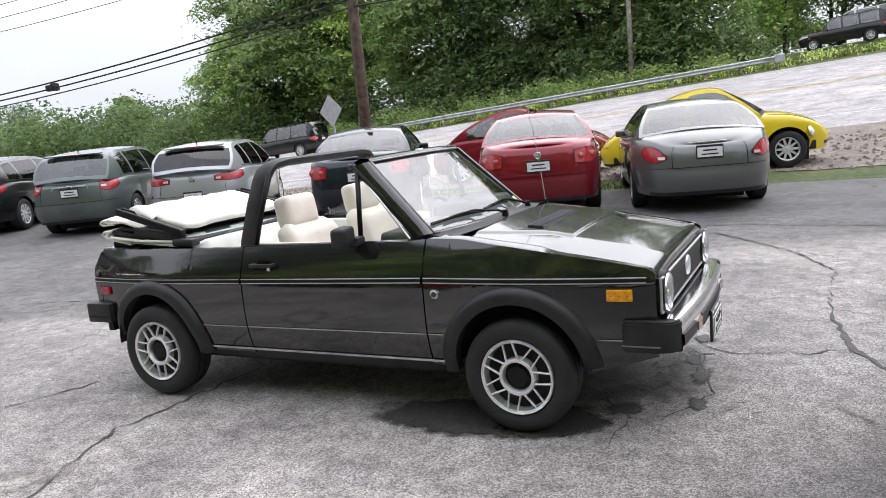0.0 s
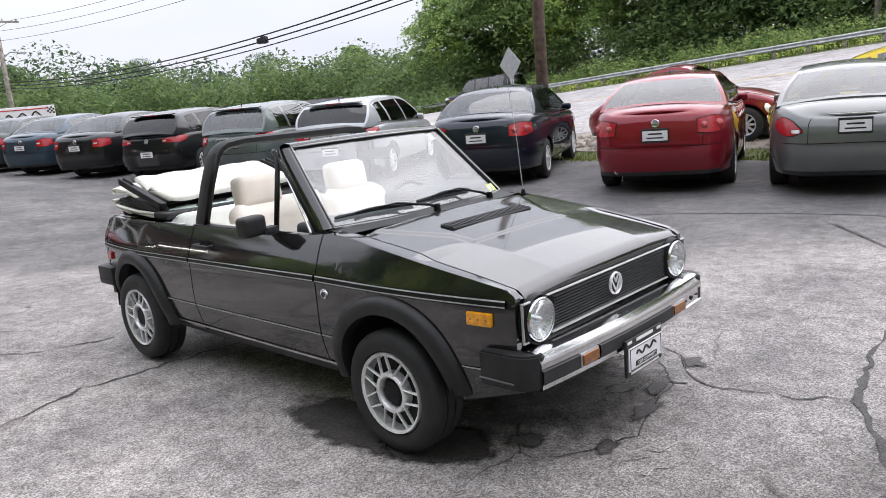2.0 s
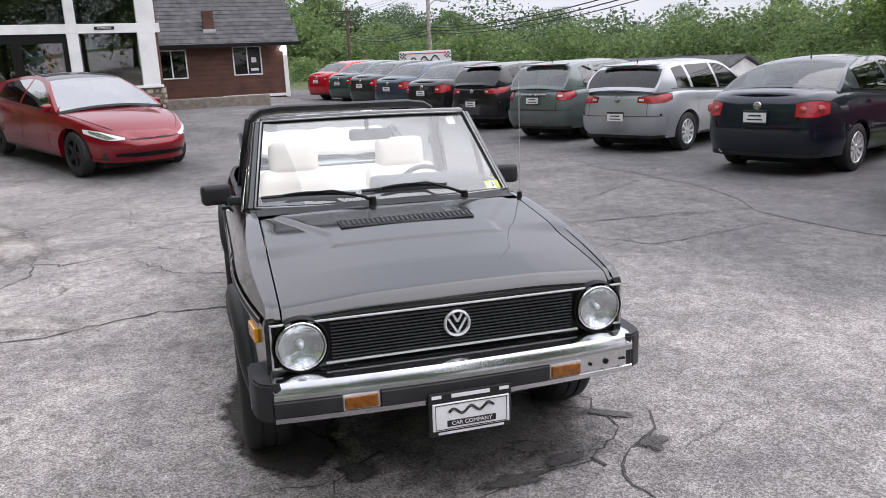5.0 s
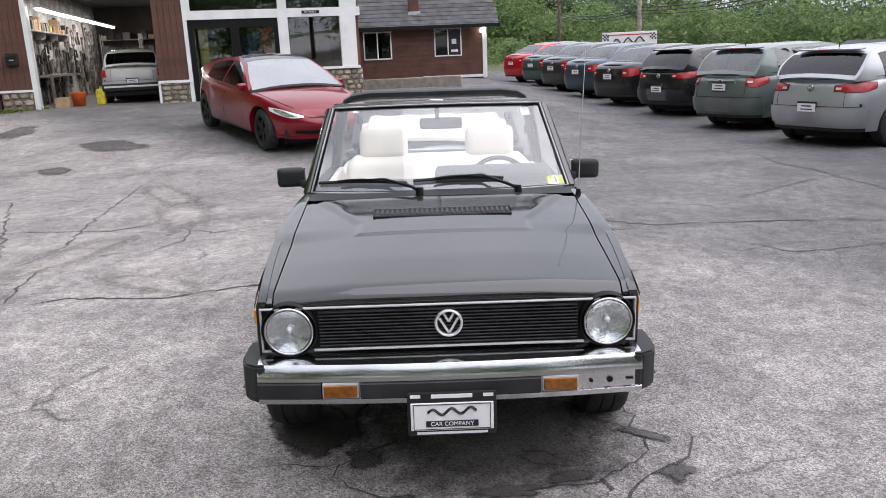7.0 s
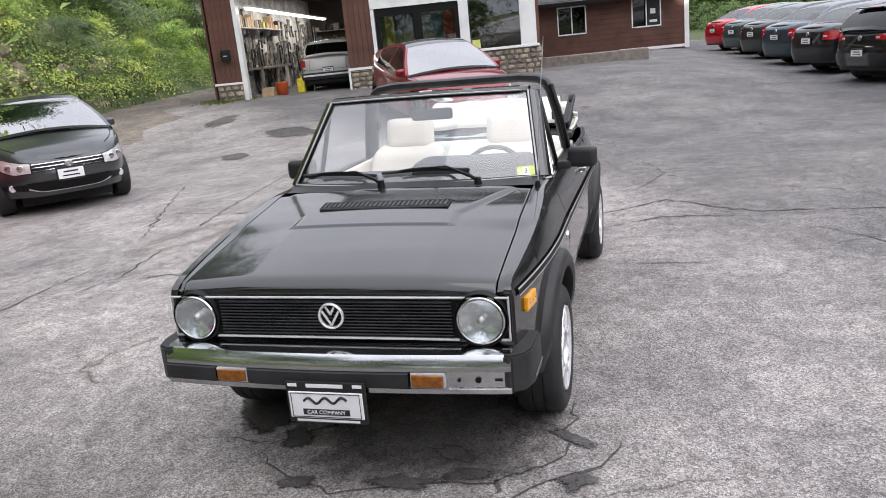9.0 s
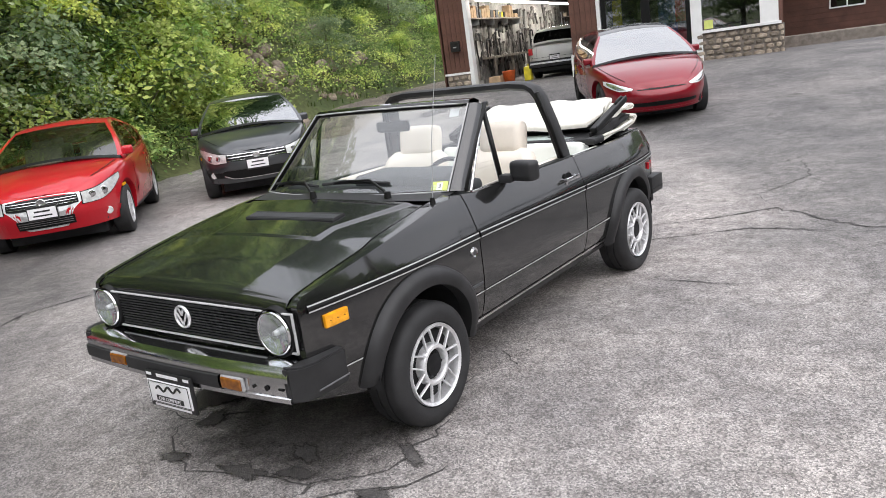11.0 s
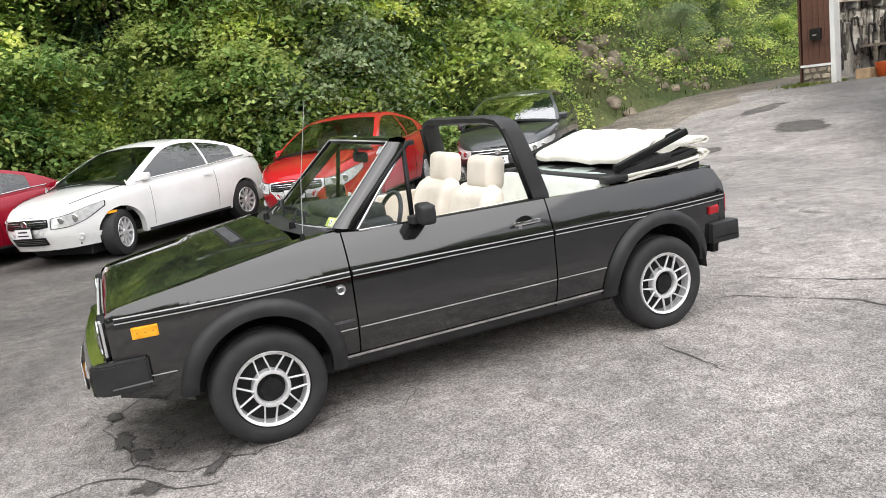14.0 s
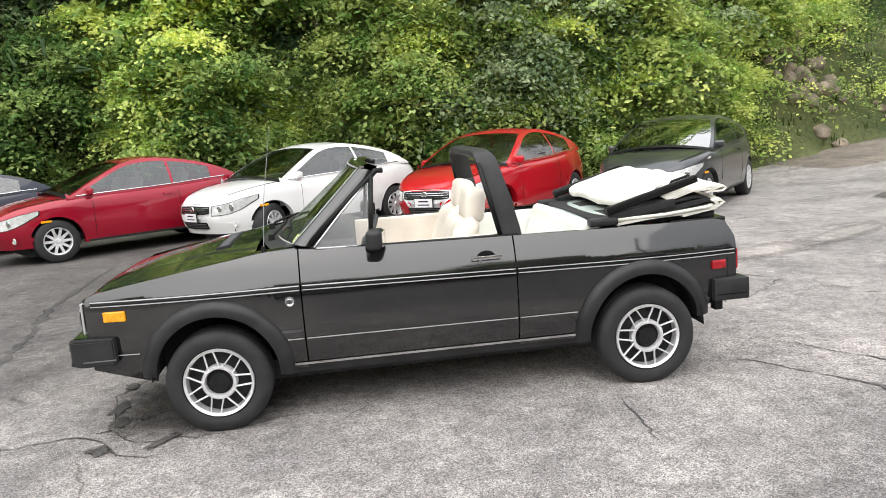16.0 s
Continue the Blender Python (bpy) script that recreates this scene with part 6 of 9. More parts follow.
for sd in (1, -1):
    fender = part("front_fender", inward(side_panel(0.724, 1.862, sd), sd, 0.03), M["black_paint"], HERO, smooth=True, sharp=35)
    quarter = part("rear_quarter", inward(side_panel(-1.79, -0.468, sd), sd, 0.03), M["black_paint"], HERO, smooth=True, sharp=35)
    door = part("door", inward(side_panel(-0.460, 0.716, sd, lambda x: 0.335), sd, 0.035), M["black_paint"], HERO, smooth=True, sharp=35)
    # sill under the door and its bright strip
    part("sill", side_panel(-0.86, 0.86, sd, lambda x: 0.262, lambda x: 0.328, -0.012, 3), M["black_plastic"], HERO, smooth=True)
    part("sill_strip", side_panel(-0.85, 0.85, sd, lambda x: 0.318, lambda x: 0.332, 0.007, 1), M["chrome"], HERO)
    # pinstriped rub strip: black with two bright lines
    ztr = lambda x: interp(((-1.79, 0.715), (0.7, 0.757), (1.83, 0.757)), x)
    for x0, x1, own_by in ((-1.775, -0.472, quarter), (-0.456, 0.712, door), (0.728, 1.825, fender)):
        part("rub_strip", side_panel(x0, x1, sd, lambda x: ztr(x) - 0.017, lambda x: ztr(x) + 0.017, 0.007, 2), M["black_trim"], own_by)
        for dz in (-0.0135, 0.0095):
            part("bright_line", side_panel(x0, x1, sd, lambda x: ztr(x) + dz, lambda x: ztr(x) + dz + 0.0055, 0.009, 1), M["silver_line"], own_by)
    # fine lower line along the flanks
    zl = lambda x: interp(((-1.0, 0.462), (1.0, 0.475), (1.9, 0.47)), x)
    for x0, x1, own_by in ((-0.80, -0.472, quarter), (-0.456, 0.712, door), (0.728, 0.815, fender), (1.60, 1.72, fender)):
        part("lower_line", side_panel(x0, x1, sd, lambda x: zl(x), lambda x: zl(x) + 0.006, 0.004, 1), M["silver_line"], own_by)
    # wheel-arch flares
    for xc in (HX_F, HX_R):
        rows_ = []
        feet = [0.335, 0.285] if xc > 0 else [0.285, 0.36]
        a0, a1 = (math.asin((z_ - ARCH_Z) / ARCH_R) for z_ in feet)
        for k in range(33):
            a = a0 + (math.pi - a1 - a0) * k / 32
            row_ = []
            for rr_, out in ((ARCH_R - 0.012, -0.03), (ARCH_R - 0.014, 0.034), (ARCH_R + 0.004, 0.043), (ARCH_R + 0.035, 0.040), (ARCH_R + 0.062, 0.024), (ARCH_R + 0.070, -0.006)):
                x, z = xc + rr_ * math.cos(a), ARCH_Z + rr_ * math.sin(a)
                row_.append((x, sd * (h_y(max(-1.74, min(1.84, x)), max(0.30, z)) + out), z))
            rows_.append(row_)
        part("arch_flare", sheet_bm(rows_, flip=sd < 0), M["black_plastic"], HERO, smooth=True, sharp=50)
        rows_ = []
        for k in range(25):
            a = math.pi * k / 24
            rows_.append([(xc + (ARCH_R + 0.01) * math.cos(a), sd * yy, ARCH_Z + (ARCH_R + 0.01) * math.sin(a)) for yy in (0.42, 0.755)])
        rows_.append([(p[0], p[1], 0.312) for p in rows_[-1]])
        rows_.insert(0, [(p[0], p[1], 0.312) for p in rows_[0]])
        part("wheel_housing", box_bm(0.70, 0.02, 0.42, (xc, sd * 0.43, 0.45), bm=sheet_bm(rows_)), M["interior_dark"], HERO)
    # side marker lamps
    mk = part("side_marker", box_bm(0.118, 0.020, 0.055, (1.705, sd * (h_y(1.70, 0.69) + 0.004), 0.688), 0.006, m=Matrix.Rotation(-sd * 0.12, 4, "Z")), M["amber"], HERO, "amber side marker lamp")
    part("side_marker", box_bm(0.088, 0.020, 0.050, (-1.668, sd * (h_y(-1.66, 0.655) + 0.004), 0.648), 0.006, m=Matrix.Rotation(sd * 0.14, 4, "Z")), M["red_lens"], HERO, "red side marker lamp")
    for xs2 in (-0.035, 0.0, 0.035):
        part("lens_dot", cyl_bm(0.003, 0.003, 0.003, (1.705 + xs2, sd * (h_y(1.705 + xs2, 0.69) + 0.0155), 0.688), "y", 8), M["amber_dark"], mk)
    # round badge and script badge behind the front wheel
    bd = part("round_badge", lathe_bm([(0.0, 0.006), (0.014, 0.006), (0.016, 0.004), (0.024, 0.007), (0.027, 0.0)], 20, axis="y", m=Matrix.Translation((0.785, sd * h_y(0.785, 0.69), 0.688)) @ Matrix.Scale(sd, 4, (0, 1, 0))), M["chrome"], fender)
    part("badge_centre", cyl_bm(0.013, 0.013, 0.004, (0.785, sd * (h_y(0.785, 0.69) + 0.007), 0.688), "y", 16), M["dash"], bd)
    part("script_badge", box_bm(0.11, 0.006, 0.014, (0.79, sd * (h_y(0.79, 0.52) + 0.002), 0.522), 0.002), M["dash"], fender, "small dark script badge")
    # door handle in its recess
    hx, hz = -0.30, 0.828
    hy = h_y(hx, hz)
    part("handle_recess", lathe_bm([(0.0, -0.001), (0.046, 0.0), (0.050, 0.003), (0.054, 0.0015)], 20, axis="y", m=Matrix.Translation((hx, sd * (hy + 0.001), hz - 0.004)) @ Matrix.Scale(sd, 4, (0, 1, 0)) @ Matrix.Diagonal((1.0, 1, 0.72, 1))), M["black_trim"], door)
    hd = box_bm(0.165, 0.020, 0.022, (hx, sd * (hy + 0.030), hz), 0.007)
    hd = box_bm(0.022, 0.036, 0.020, (hx - 0.07, sd * (hy + 0.012), hz), 0.004, bm=hd)
    hd = box_bm(0.022, 0.036, 0.020, (hx + 0.07, sd * (hy + 0.012), hz), 0.004, bm=hd)
    part("door_handle", hd, M["chrome"] if sd > 0 else M["black_plastic"], door, "chrome door handle" if sd > 0 else "black door handle", smooth=True, sharp=40)
    part("lock_barrel", cyl_bm(0.012, 0.012, 0.012, (hx + 0.035, sd * (hy + 0.006), hz - 0.026), "y", 12), M["chrome"], door)
    # door top rail and inner door card
    part("door_card", box_bm(1.08, 0.035, 0.40, (0.10, sd * 0.615, 0.735), 0.015), M["cream_vinyl"], door, "cream vinyl door card")
    part("window_channel", box_bm(1.04, 0.05, 0.018, (0.02, sd * 0.665, 0.928), 0.006, m=Matrix.Rotation(-0.012, 4, "Y")), M["black_trim"], door)

# tail panel, boot lid, rear lamps
rows_ = []
for z in np.linspace(0.40, 0.90, 8):
    rows_.append([(-1.79 + 0.06 * (abs(f) ** 4) - (0.0 if z < 0.8 else -0.4 * (z - 0.8)), f * (h_y(-1.74, z) + 0.004), z) for f in np.linspace(-1, 1, 17)])
part("tail_panel", sheet_bm(rows_), M["black_paint"], HERO, smooth=True)
for sd in (1, -1):
    part("tail_lamp", box_bm(0.05, 0.19, 0.13, (-1.782, sd * 0.578, 0.665), 0.015), M["red_lens"], HERO, smooth=True, sharp=40)
    part("turn_lamp", box_bm(0.050, 0.10, 0.13, (-1.785, sd * 0.425, 0.665), 0.015), M["amber"], HERO, smooth=True, sharp=40)
part("boot_lid", box_bm(0.34, 1.20, 0.03, (-1.60, 0, 0.895), 0.012), M["black_paint"], HERO, smooth=True, sharp=40)
rb = box_bm(0.10, 1.34, 0.12, (-1.80, 0, 0.50), 0.02)
part("rear_bumper", rb, M["chrome"], HERO, smooth=True, sharp=40)
for sd in (1, -1):
    cap = part("bumper_end", box_bm(0.215, 0.10, 0.13, (-1.735, sd * 0.69, 0.50), 0.016), M["black_plastic"], HERO, smooth=True, sharp=40)
    part("bumper_groove", box_bm(0.18, 0.006, 0.008, (-1.735, sd * 0.7405, 0.475), 0.002), M["black_trim"], cap)
    part("bumper_bracket", box_bm(0.05, 0.06, 0.07, (-1.66, sd * 0.69, 0.415), 0.008), M["black_trim"], HERO)

# bonnet with its raised rear centre, shut lines along both edges
def hood_z(x, y):
    z = smooth_curve(TOP, x) + 0.006 + 0.020 * (1 - (y / 0.66) ** 2) * min(1.0, (1.92 - x) / 0.3)
    # a raised rear part, square in front and flaring out to the screen's corners
    side = 0.362 + 0.62 * max(0.0, 1.27 - x)
    k = (1 - sstep(side - 0.022, side + 0.022, abs(y))) * (1 - sstep(1.384, 1.400, x))
    crease = 0.045 * max(0.0, abs(y) - 0.350) * sstep(1.30, 1.42, x)
    return z + 0.0085 * k - crease


rows_ = [[(x, y, hood_z(x, y)) for y in np.linspace(-0.628, 0.628, 201)] for x in list(np.linspace(0.95, 1.375, 32)) + list(np.linspace(1.380, 1.404, 9)) + list(np.linspace(1.43, 1.78, 12)) + [1.81, 1.835, 1.852]]
front_edge = [(1.868, p[1], p[2] - 0.022) for p in rows_[-1]]
rows_ += [front_edge, [(1.866, p[1], p[2] - 0.02) for p in front_edge]]
part("bonnet", inward(sheet_bm(rows_, flip=True), 0, 0), M["black_paint"], HERO, smooth=True, sharp=50)
for sd in (1, -1):
    rows_ = []
    for x in np.linspace(0.735, 1.862, 30):
        ze, ye = smooth_curve(TOP, x), h_y(x, smooth_curve(TOP, x))
        yi = 0.634
        rows_.append([(x, sd * (ye - (ye - yi) * f), ze + (hood_z(x, yi) - ze) * f ** 0.6 * (1 if x > 0.88 else 0.8)) for f in (0, 0.2, 0.45, 0.75, 1.0)] + [(x, sd * (yi - 0.001), ze - 0.03)])
    part("fender_top", sheet_bm(rows_, flip=sd < 0), M["black_paint"], HERO, smooth=True, sharp=50)
# scuttle below the windscreen with its air grille
rows_ = [[(x + 0.10 * (1 - (y / 0.64) ** 2) - 0.02, y, 0.955 + 0.02 * (1 - (y / 0.64) ** 2) + (0.905 - x) * 0.12) for y in np.linspace(-0.66, 0.66, 23)] for x in np.linspace(0.66, 0.885, 7)]
part("scuttle", sheet_bm(rows_), M["black_plastic"], HERO, smooth=True)
vx, vz = 1.175, hood_z(1.175, 0.15) - 0.002
grl = part("air_grille", box_bm(0.070, 0.60, 0.008, (vx, 0, vz), 0.003, m=Matrix.Rotation(0.15, 4, "Y")), M["black_trim"], HERO)
for k in range(27):
    part("grille_fin", box_bm(0.056, 0.009, 0.008, (vx, -0.286 + 0.572 * k / 26, vz + 0.006), 0.0015, 1, m=Matrix.Rotation(0.15, 4, "Y")), M["dash"], grl)
part("grille_frame", tube_bm([(vx + dx, dy, vz + 0.003 - 0.15 * dx) for dx, dy in ((-0.038, -0.302), (0.038, -0.302), (0.038, 0.302), (-0.038, 0.302), (-0.038, -0.302))], 0.006, 6), M["black_plastic"], grl)

# nose: grille, headlamps, lower panel
nose_bm = [[(1.858 - 0.006 * abs(f) ** 6, f * 0.690, z) for f in np.linspace(-1, 1, 13)] for z in np.linspace(0.50, 0.768, 5)]
nose = part("nose_panel", sheet_bm(nose_bm, thick=0.02), M["black_paint"], HERO)
gb = part("grille_back", box_bm(0.01, 1.33, 0.155, (1.866, 0, 0.677)), M["black_trim"], HERO)
for k in range(11):
    part("grille_slat", box_bm(0.018, 0.935, 0.0055, (1.877, 0, 0.612 + 0.0125 * k), 0.0015, 1), M["black_plastic"], gb)
for z in (0.757, 0.598):
    part("grille_trim", box_bm(0.012, 1.345 if z > 0.7 else 0.98, 0.007, (1.886, 0, z), 0.002, 1), M["silver_line"], gb)
for sd in (1, -1):
    part("grille_trim", box_bm(0.012, 0.007, 0.166, (1.882, sd * 0.674, 0.677), 0.002, 1), M["silver_line"], gb)
    part("grille_trim", box_bm(0.012, 0.035, 0.007, (1.882, sd * 0.66, 0.598), 0.002, 1), M["silver_line"], gb)
    for k in range(11):
        dz_ = 0.612 + 0.0125 * k - 0.675
        y0_ = 0.574 + math.sqrt(max(0.0, 0.112 ** 2 - dz_ ** 2))
        if y0_ < 0.655:
            part("grille_slat", box_bm(0.018, 0.668 - y0_, 0.0055, (1.877, sd * (0.668 + y0_) / 2, 0.675 + dz_), 0.0015, 1), M["black_plastic"], gb)
    at_ = Matrix.Translation((1.890, sd * 0.574, 0.675)) @ Matrix.Scale(0.94, 4)
    hl = part("headlamp", lathe_bm([(0.0, -0.014), (0.012, -0.013), (0.03, -0.0105), (0.05, -0.004), (0.07, 0.005), (0.084, 0.012)], 36, axis="x", m=at_), M["clear_lens"], HERO, "round clear glass headlamp with a bright reflector", smooth=True)
    part("lens", lathe_bm([(0.0, 0.028), (0.03, 0.026), (0.06, 0.021), (0.078, 0.015), (0.086, 0.010)], 36, axis="x", m=at_), M["glass_clear"], hl, smooth=True)
    part("bulb_cap", lathe_bm([(0.0, 0.008), (0.010, 0.006), (0.013, -0.012)], 16, axis="x", m=at_), M["alloy"], hl, smooth=True)
    part("lamp_ring", lathe_bm([(0.086, -0.02), (0.085, 0.010), (0.089, 0.016), (0.094, 0.012), (0.098, -0.02)], 36, axis="x", m=at_), M["chrome"], hl, smooth=True)
    part("lamp_bowl", lathe_bm([(0.098, -0.02), (0.103, 0.006), (0.107, 0.002), (0.110, -0.03)], 36, axis="x", m=at_), M["black_trim"], hl, smooth=True)
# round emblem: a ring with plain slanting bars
em = part("emblem", lathe_bm([(0.052, 0.0), (0.050, 0.010), (0.045, 0.012), (0.042, 0.006), (0.041, 0.0)], 32, axis="x", m=Matrix.Translation((1.886, 0, 0.685))), M["alloy"], HERO, "round silver emblem on the grille", smooth=True)
for ya, za, yb_, zb_ in ((-0.018, 0.038, 0.0, 0.006), (0.018, 0.038, 0.0, 0.006), (-0.034, 0.020, 0.0, -0.036), (0.034, 0.020, 0.0, -0.036)):
    d = Vector((0, yb_ - ya, zb_ - za))
    part("emblem_bar", box_bm(0.006, 0.0085, d.length, (1.892, (ya + yb_) / 2, 0.685 + (za + zb_) / 2), 0.001, 1, m=Matrix.Rotation(-math.atan2(d.y, d.z), 4, "X")), M["alloy"], em)
# apron under the bumper
rows_ = [[(1.82 - 1.0 * (0.50 - z) - 0.05 * abs(f) ** 3, f * (0.68 - 0.10 * (0.50 - z)), z) for f in np.linspace(-1, 1, 13)] for z in np.linspace(0.30, 0.52, 5)]
part("front_apron", sheet_bm(rows_, thick=0.015), M["black_plastic"], HERO, smooth=True)



# big front bumper: bright beam with a black rubber band, turn lamps and end caps
def bump_x(y, base=2.0):
    return base - 0.034 * (abs(y) / 0.70) ** 2


def beam(z_prof, y0, y1, n=24, base=2.0):
    return sheet_bm([[(bump_x(y, base) + dx, y, z) for dx, z in z_prof] for y in np.linspace(y0, y1, n)])


bumper = part("front_bumper", beam([(-0.12, 0.575), (-0.045, 0.578), (-0.018, 0.572), (0.0, 0.540), (0.002, 0.515), (-0.006, 0.510), (-0.006, 0.455), (0.002, 0.450), (0.002, 0.432), (-0.01, 0.426), (-0.10, 0.426)], -0.685, 0.685, 30), M["chrome"], HERO, "bright metal front bumper beam", smooth=True, sharp=35)
def band(y0, y1, n=14):
    return beam([(-0.004, 0.513), (0.010, 0.508), (0.012, 0.482), (0.010, 0.456), (-0.004, 0.452)], y0, y1, n)
part("rubber_band", band(-0.320, 0.318), M["black_plastic"], bumper, "black rubber band on the bumper", smooth=True, sharp=35)
part("rubber_band", band(-0.686, -0.458, 6), M["black_plastic"], bumper, "black rubber band on the bumper", smooth=True, sharp=35)
for y in (-0.390, 0.388):
    tl = part("turn_lamp", box_bm(0.024, 0.118, 0.046, (bump_x(y) + 0.004, y, 0.483), 0.006, m=Matrix.Rotation(-0.0012 if y > 0 else 0.0012, 4, "Z")), M["amber_dark"], bumper, "amber turn lamp in the bumper")
    part("lamp_rim", box_bm(0.016, 0.130, 0.058, (bump_x(y) - 0.001, y, 0.483), 0.006), M["silver_line"], tl)
for y, r_ in ((0.500, 0.007), (0.568, 0.011)):
    part("bolt_hole", cyl_bm(r_, r_, 0.004, (bump_x(y) - 0.003, y, 0.483), "x", 14), M["black_trim"], bumper)
part("bolt_slot", box_bm(0.004, 0.028, 0.008, (bump_x(0.64) - 0.003, 0.64, 0.483), 0.002), M["black_trim"], bumper)
for sd in (1, -1):
    prof = [(1.968, 0.0), (1.935, 0.048), (1.88, 0.068), (1.72, 0.072), (1.715, 0.058), (1.715, 0.02), (1.86, -0.01), (1.962, -0.035)]
    own = bmesh.new()
    lo = [own.verts.new((x, sd * (0.686 + y), 0.432)) for x, y in prof]
    hi = [own.verts.new((x, sd * (0.686 + y), 0.573)) for x, y in prof]
    own.faces.new(lo)
    own.faces.new(hi[::-1])
    for i in range(len(prof)):
        own.faces.new((lo[i], lo[(i + 1) % len(prof)], hi[(i + 1) % len(prof)], hi[i]))
    bmesh.ops.recalc_face_normals(own, faces=own.faces)
    bmesh.ops.bevel(own, geom=own.edges[:], offset=0.008, segments=2, affect="EDGES")
    cap = part("bumper_end", own, M["black_plastic"], HERO, "black plastic bumper end cap", smooth=True, sharp=40)
    part("bumper_groove", box_bm(0.17, 0.004, 0.007, (1.80, sd * 0.7575, 0.462), 0.001, 1), M["interior_grey"], cap)

# dealer plate hung under the bumper
pf = part("plate_holder", box_bm(0.014, 0.315, 0.165, (2.018, 0, 0.395), 0.006), M["plate_black"], HERO, "black dealer plate holder under the bumper")
part("plate_face", box_bm(0.006, 0.292, 0.105, (2.028, 0, 0.388), 0.002, 1), M["plate_white"], pf)
for dz, w_, h_ in ((0.047, 0.27, 0.002), (-0.047, 0.27, 0.002)):
    part("plate_rule", box_bm(0.002, w_, h_, (2.0322, 0, 0.388 + dz)), M["plate_black"], pf)
for sy in (-1, 1):
    part("plate_rule", box_bm(0.002, 0.002, 0.096, (2.0322, sy * 0.135, 0.388)), M["plate_black"], pf)
    for k in range(8):
        part("chequer", box_bm(0.002, 0.009, 0.006, (2.0258, sy * 0.128 + (k % 4 - 1.5) * 0.009 * 1.0, 0.462 + 0.006 * ((k // 4 + k) % 2)), 0), M["plate_white"], pf)
sw = [(2.0325, -0.085 + 0.17 * f, 0.405 + 0.011 * math.sin(f * 16) + 0.008 * f) for f in np.linspace(0, 1, 30)]
part("script_mark", tube_bm(sw, 0.005, 6), M["plate_black"], pf, "flowing black script mark")
part("name_bar", box_bm(0.003, 0.185, 0.024, (2.0328, 0, 0.362), 0.001, 1), M["plate_black"], pf)
wd = new("lettering", text_mesh("CAR COMPANY", 0.0215, M["plate_white"]))
wd.parent = pf
wd.matrix_local = pose(2.0348, 0, 0.362, 90, 0, 90)
part("lettering_bar", box_bm(0.002, 0.145, 0.014, (2.0262, 0, 0.464)), M["plate_white"], pf)
part("lettering_bar", box_bm(0.002, 0.25, 0.009, (2.0262, 0, 0.324)), M["plate_white"], pf)

# windscreen with its frame
WS_B = [Vector((0.735 + 0.13 * (1 - (f) ** 2), 0.635 * f, 0.972 + 0.004 * (1 - f * f))) for f in np.linspace(-1, 1, 17)]
WS_T = [Vector((0.345 + 0.055 * (1 - (f) ** 2), 0.548 * f, 1.352 + 0.010 * (1 - f * f))) for f in np.linspace(-1, 1, 17)]
part("windscreen", sheet_bm([[b.lerp(t, k / 6) for b, t in zip(WS_B, WS_T)] for k in range(7)]), M["glass"], HERO, smooth=True)
outline = WS_B + WS_T[::-1]
def ring_tube(pts, r, material, nm, label="", push=0.0, lo=0.0):
    pts = [p + Vector((push, 0, lo)) for p in pts]
    return part(nm, tube_bm(pts + pts[:1], r, 8), material, HERO, label, smooth=True)
ring_tube(outline, 0.013, M["black_trim"], "windscreen_seal")
ring_tube([p * 1.0 + Vector((0.012, 0, 0.006)) for p in outline], 0.0045, M["silver_line"], "bright_seal_trim")
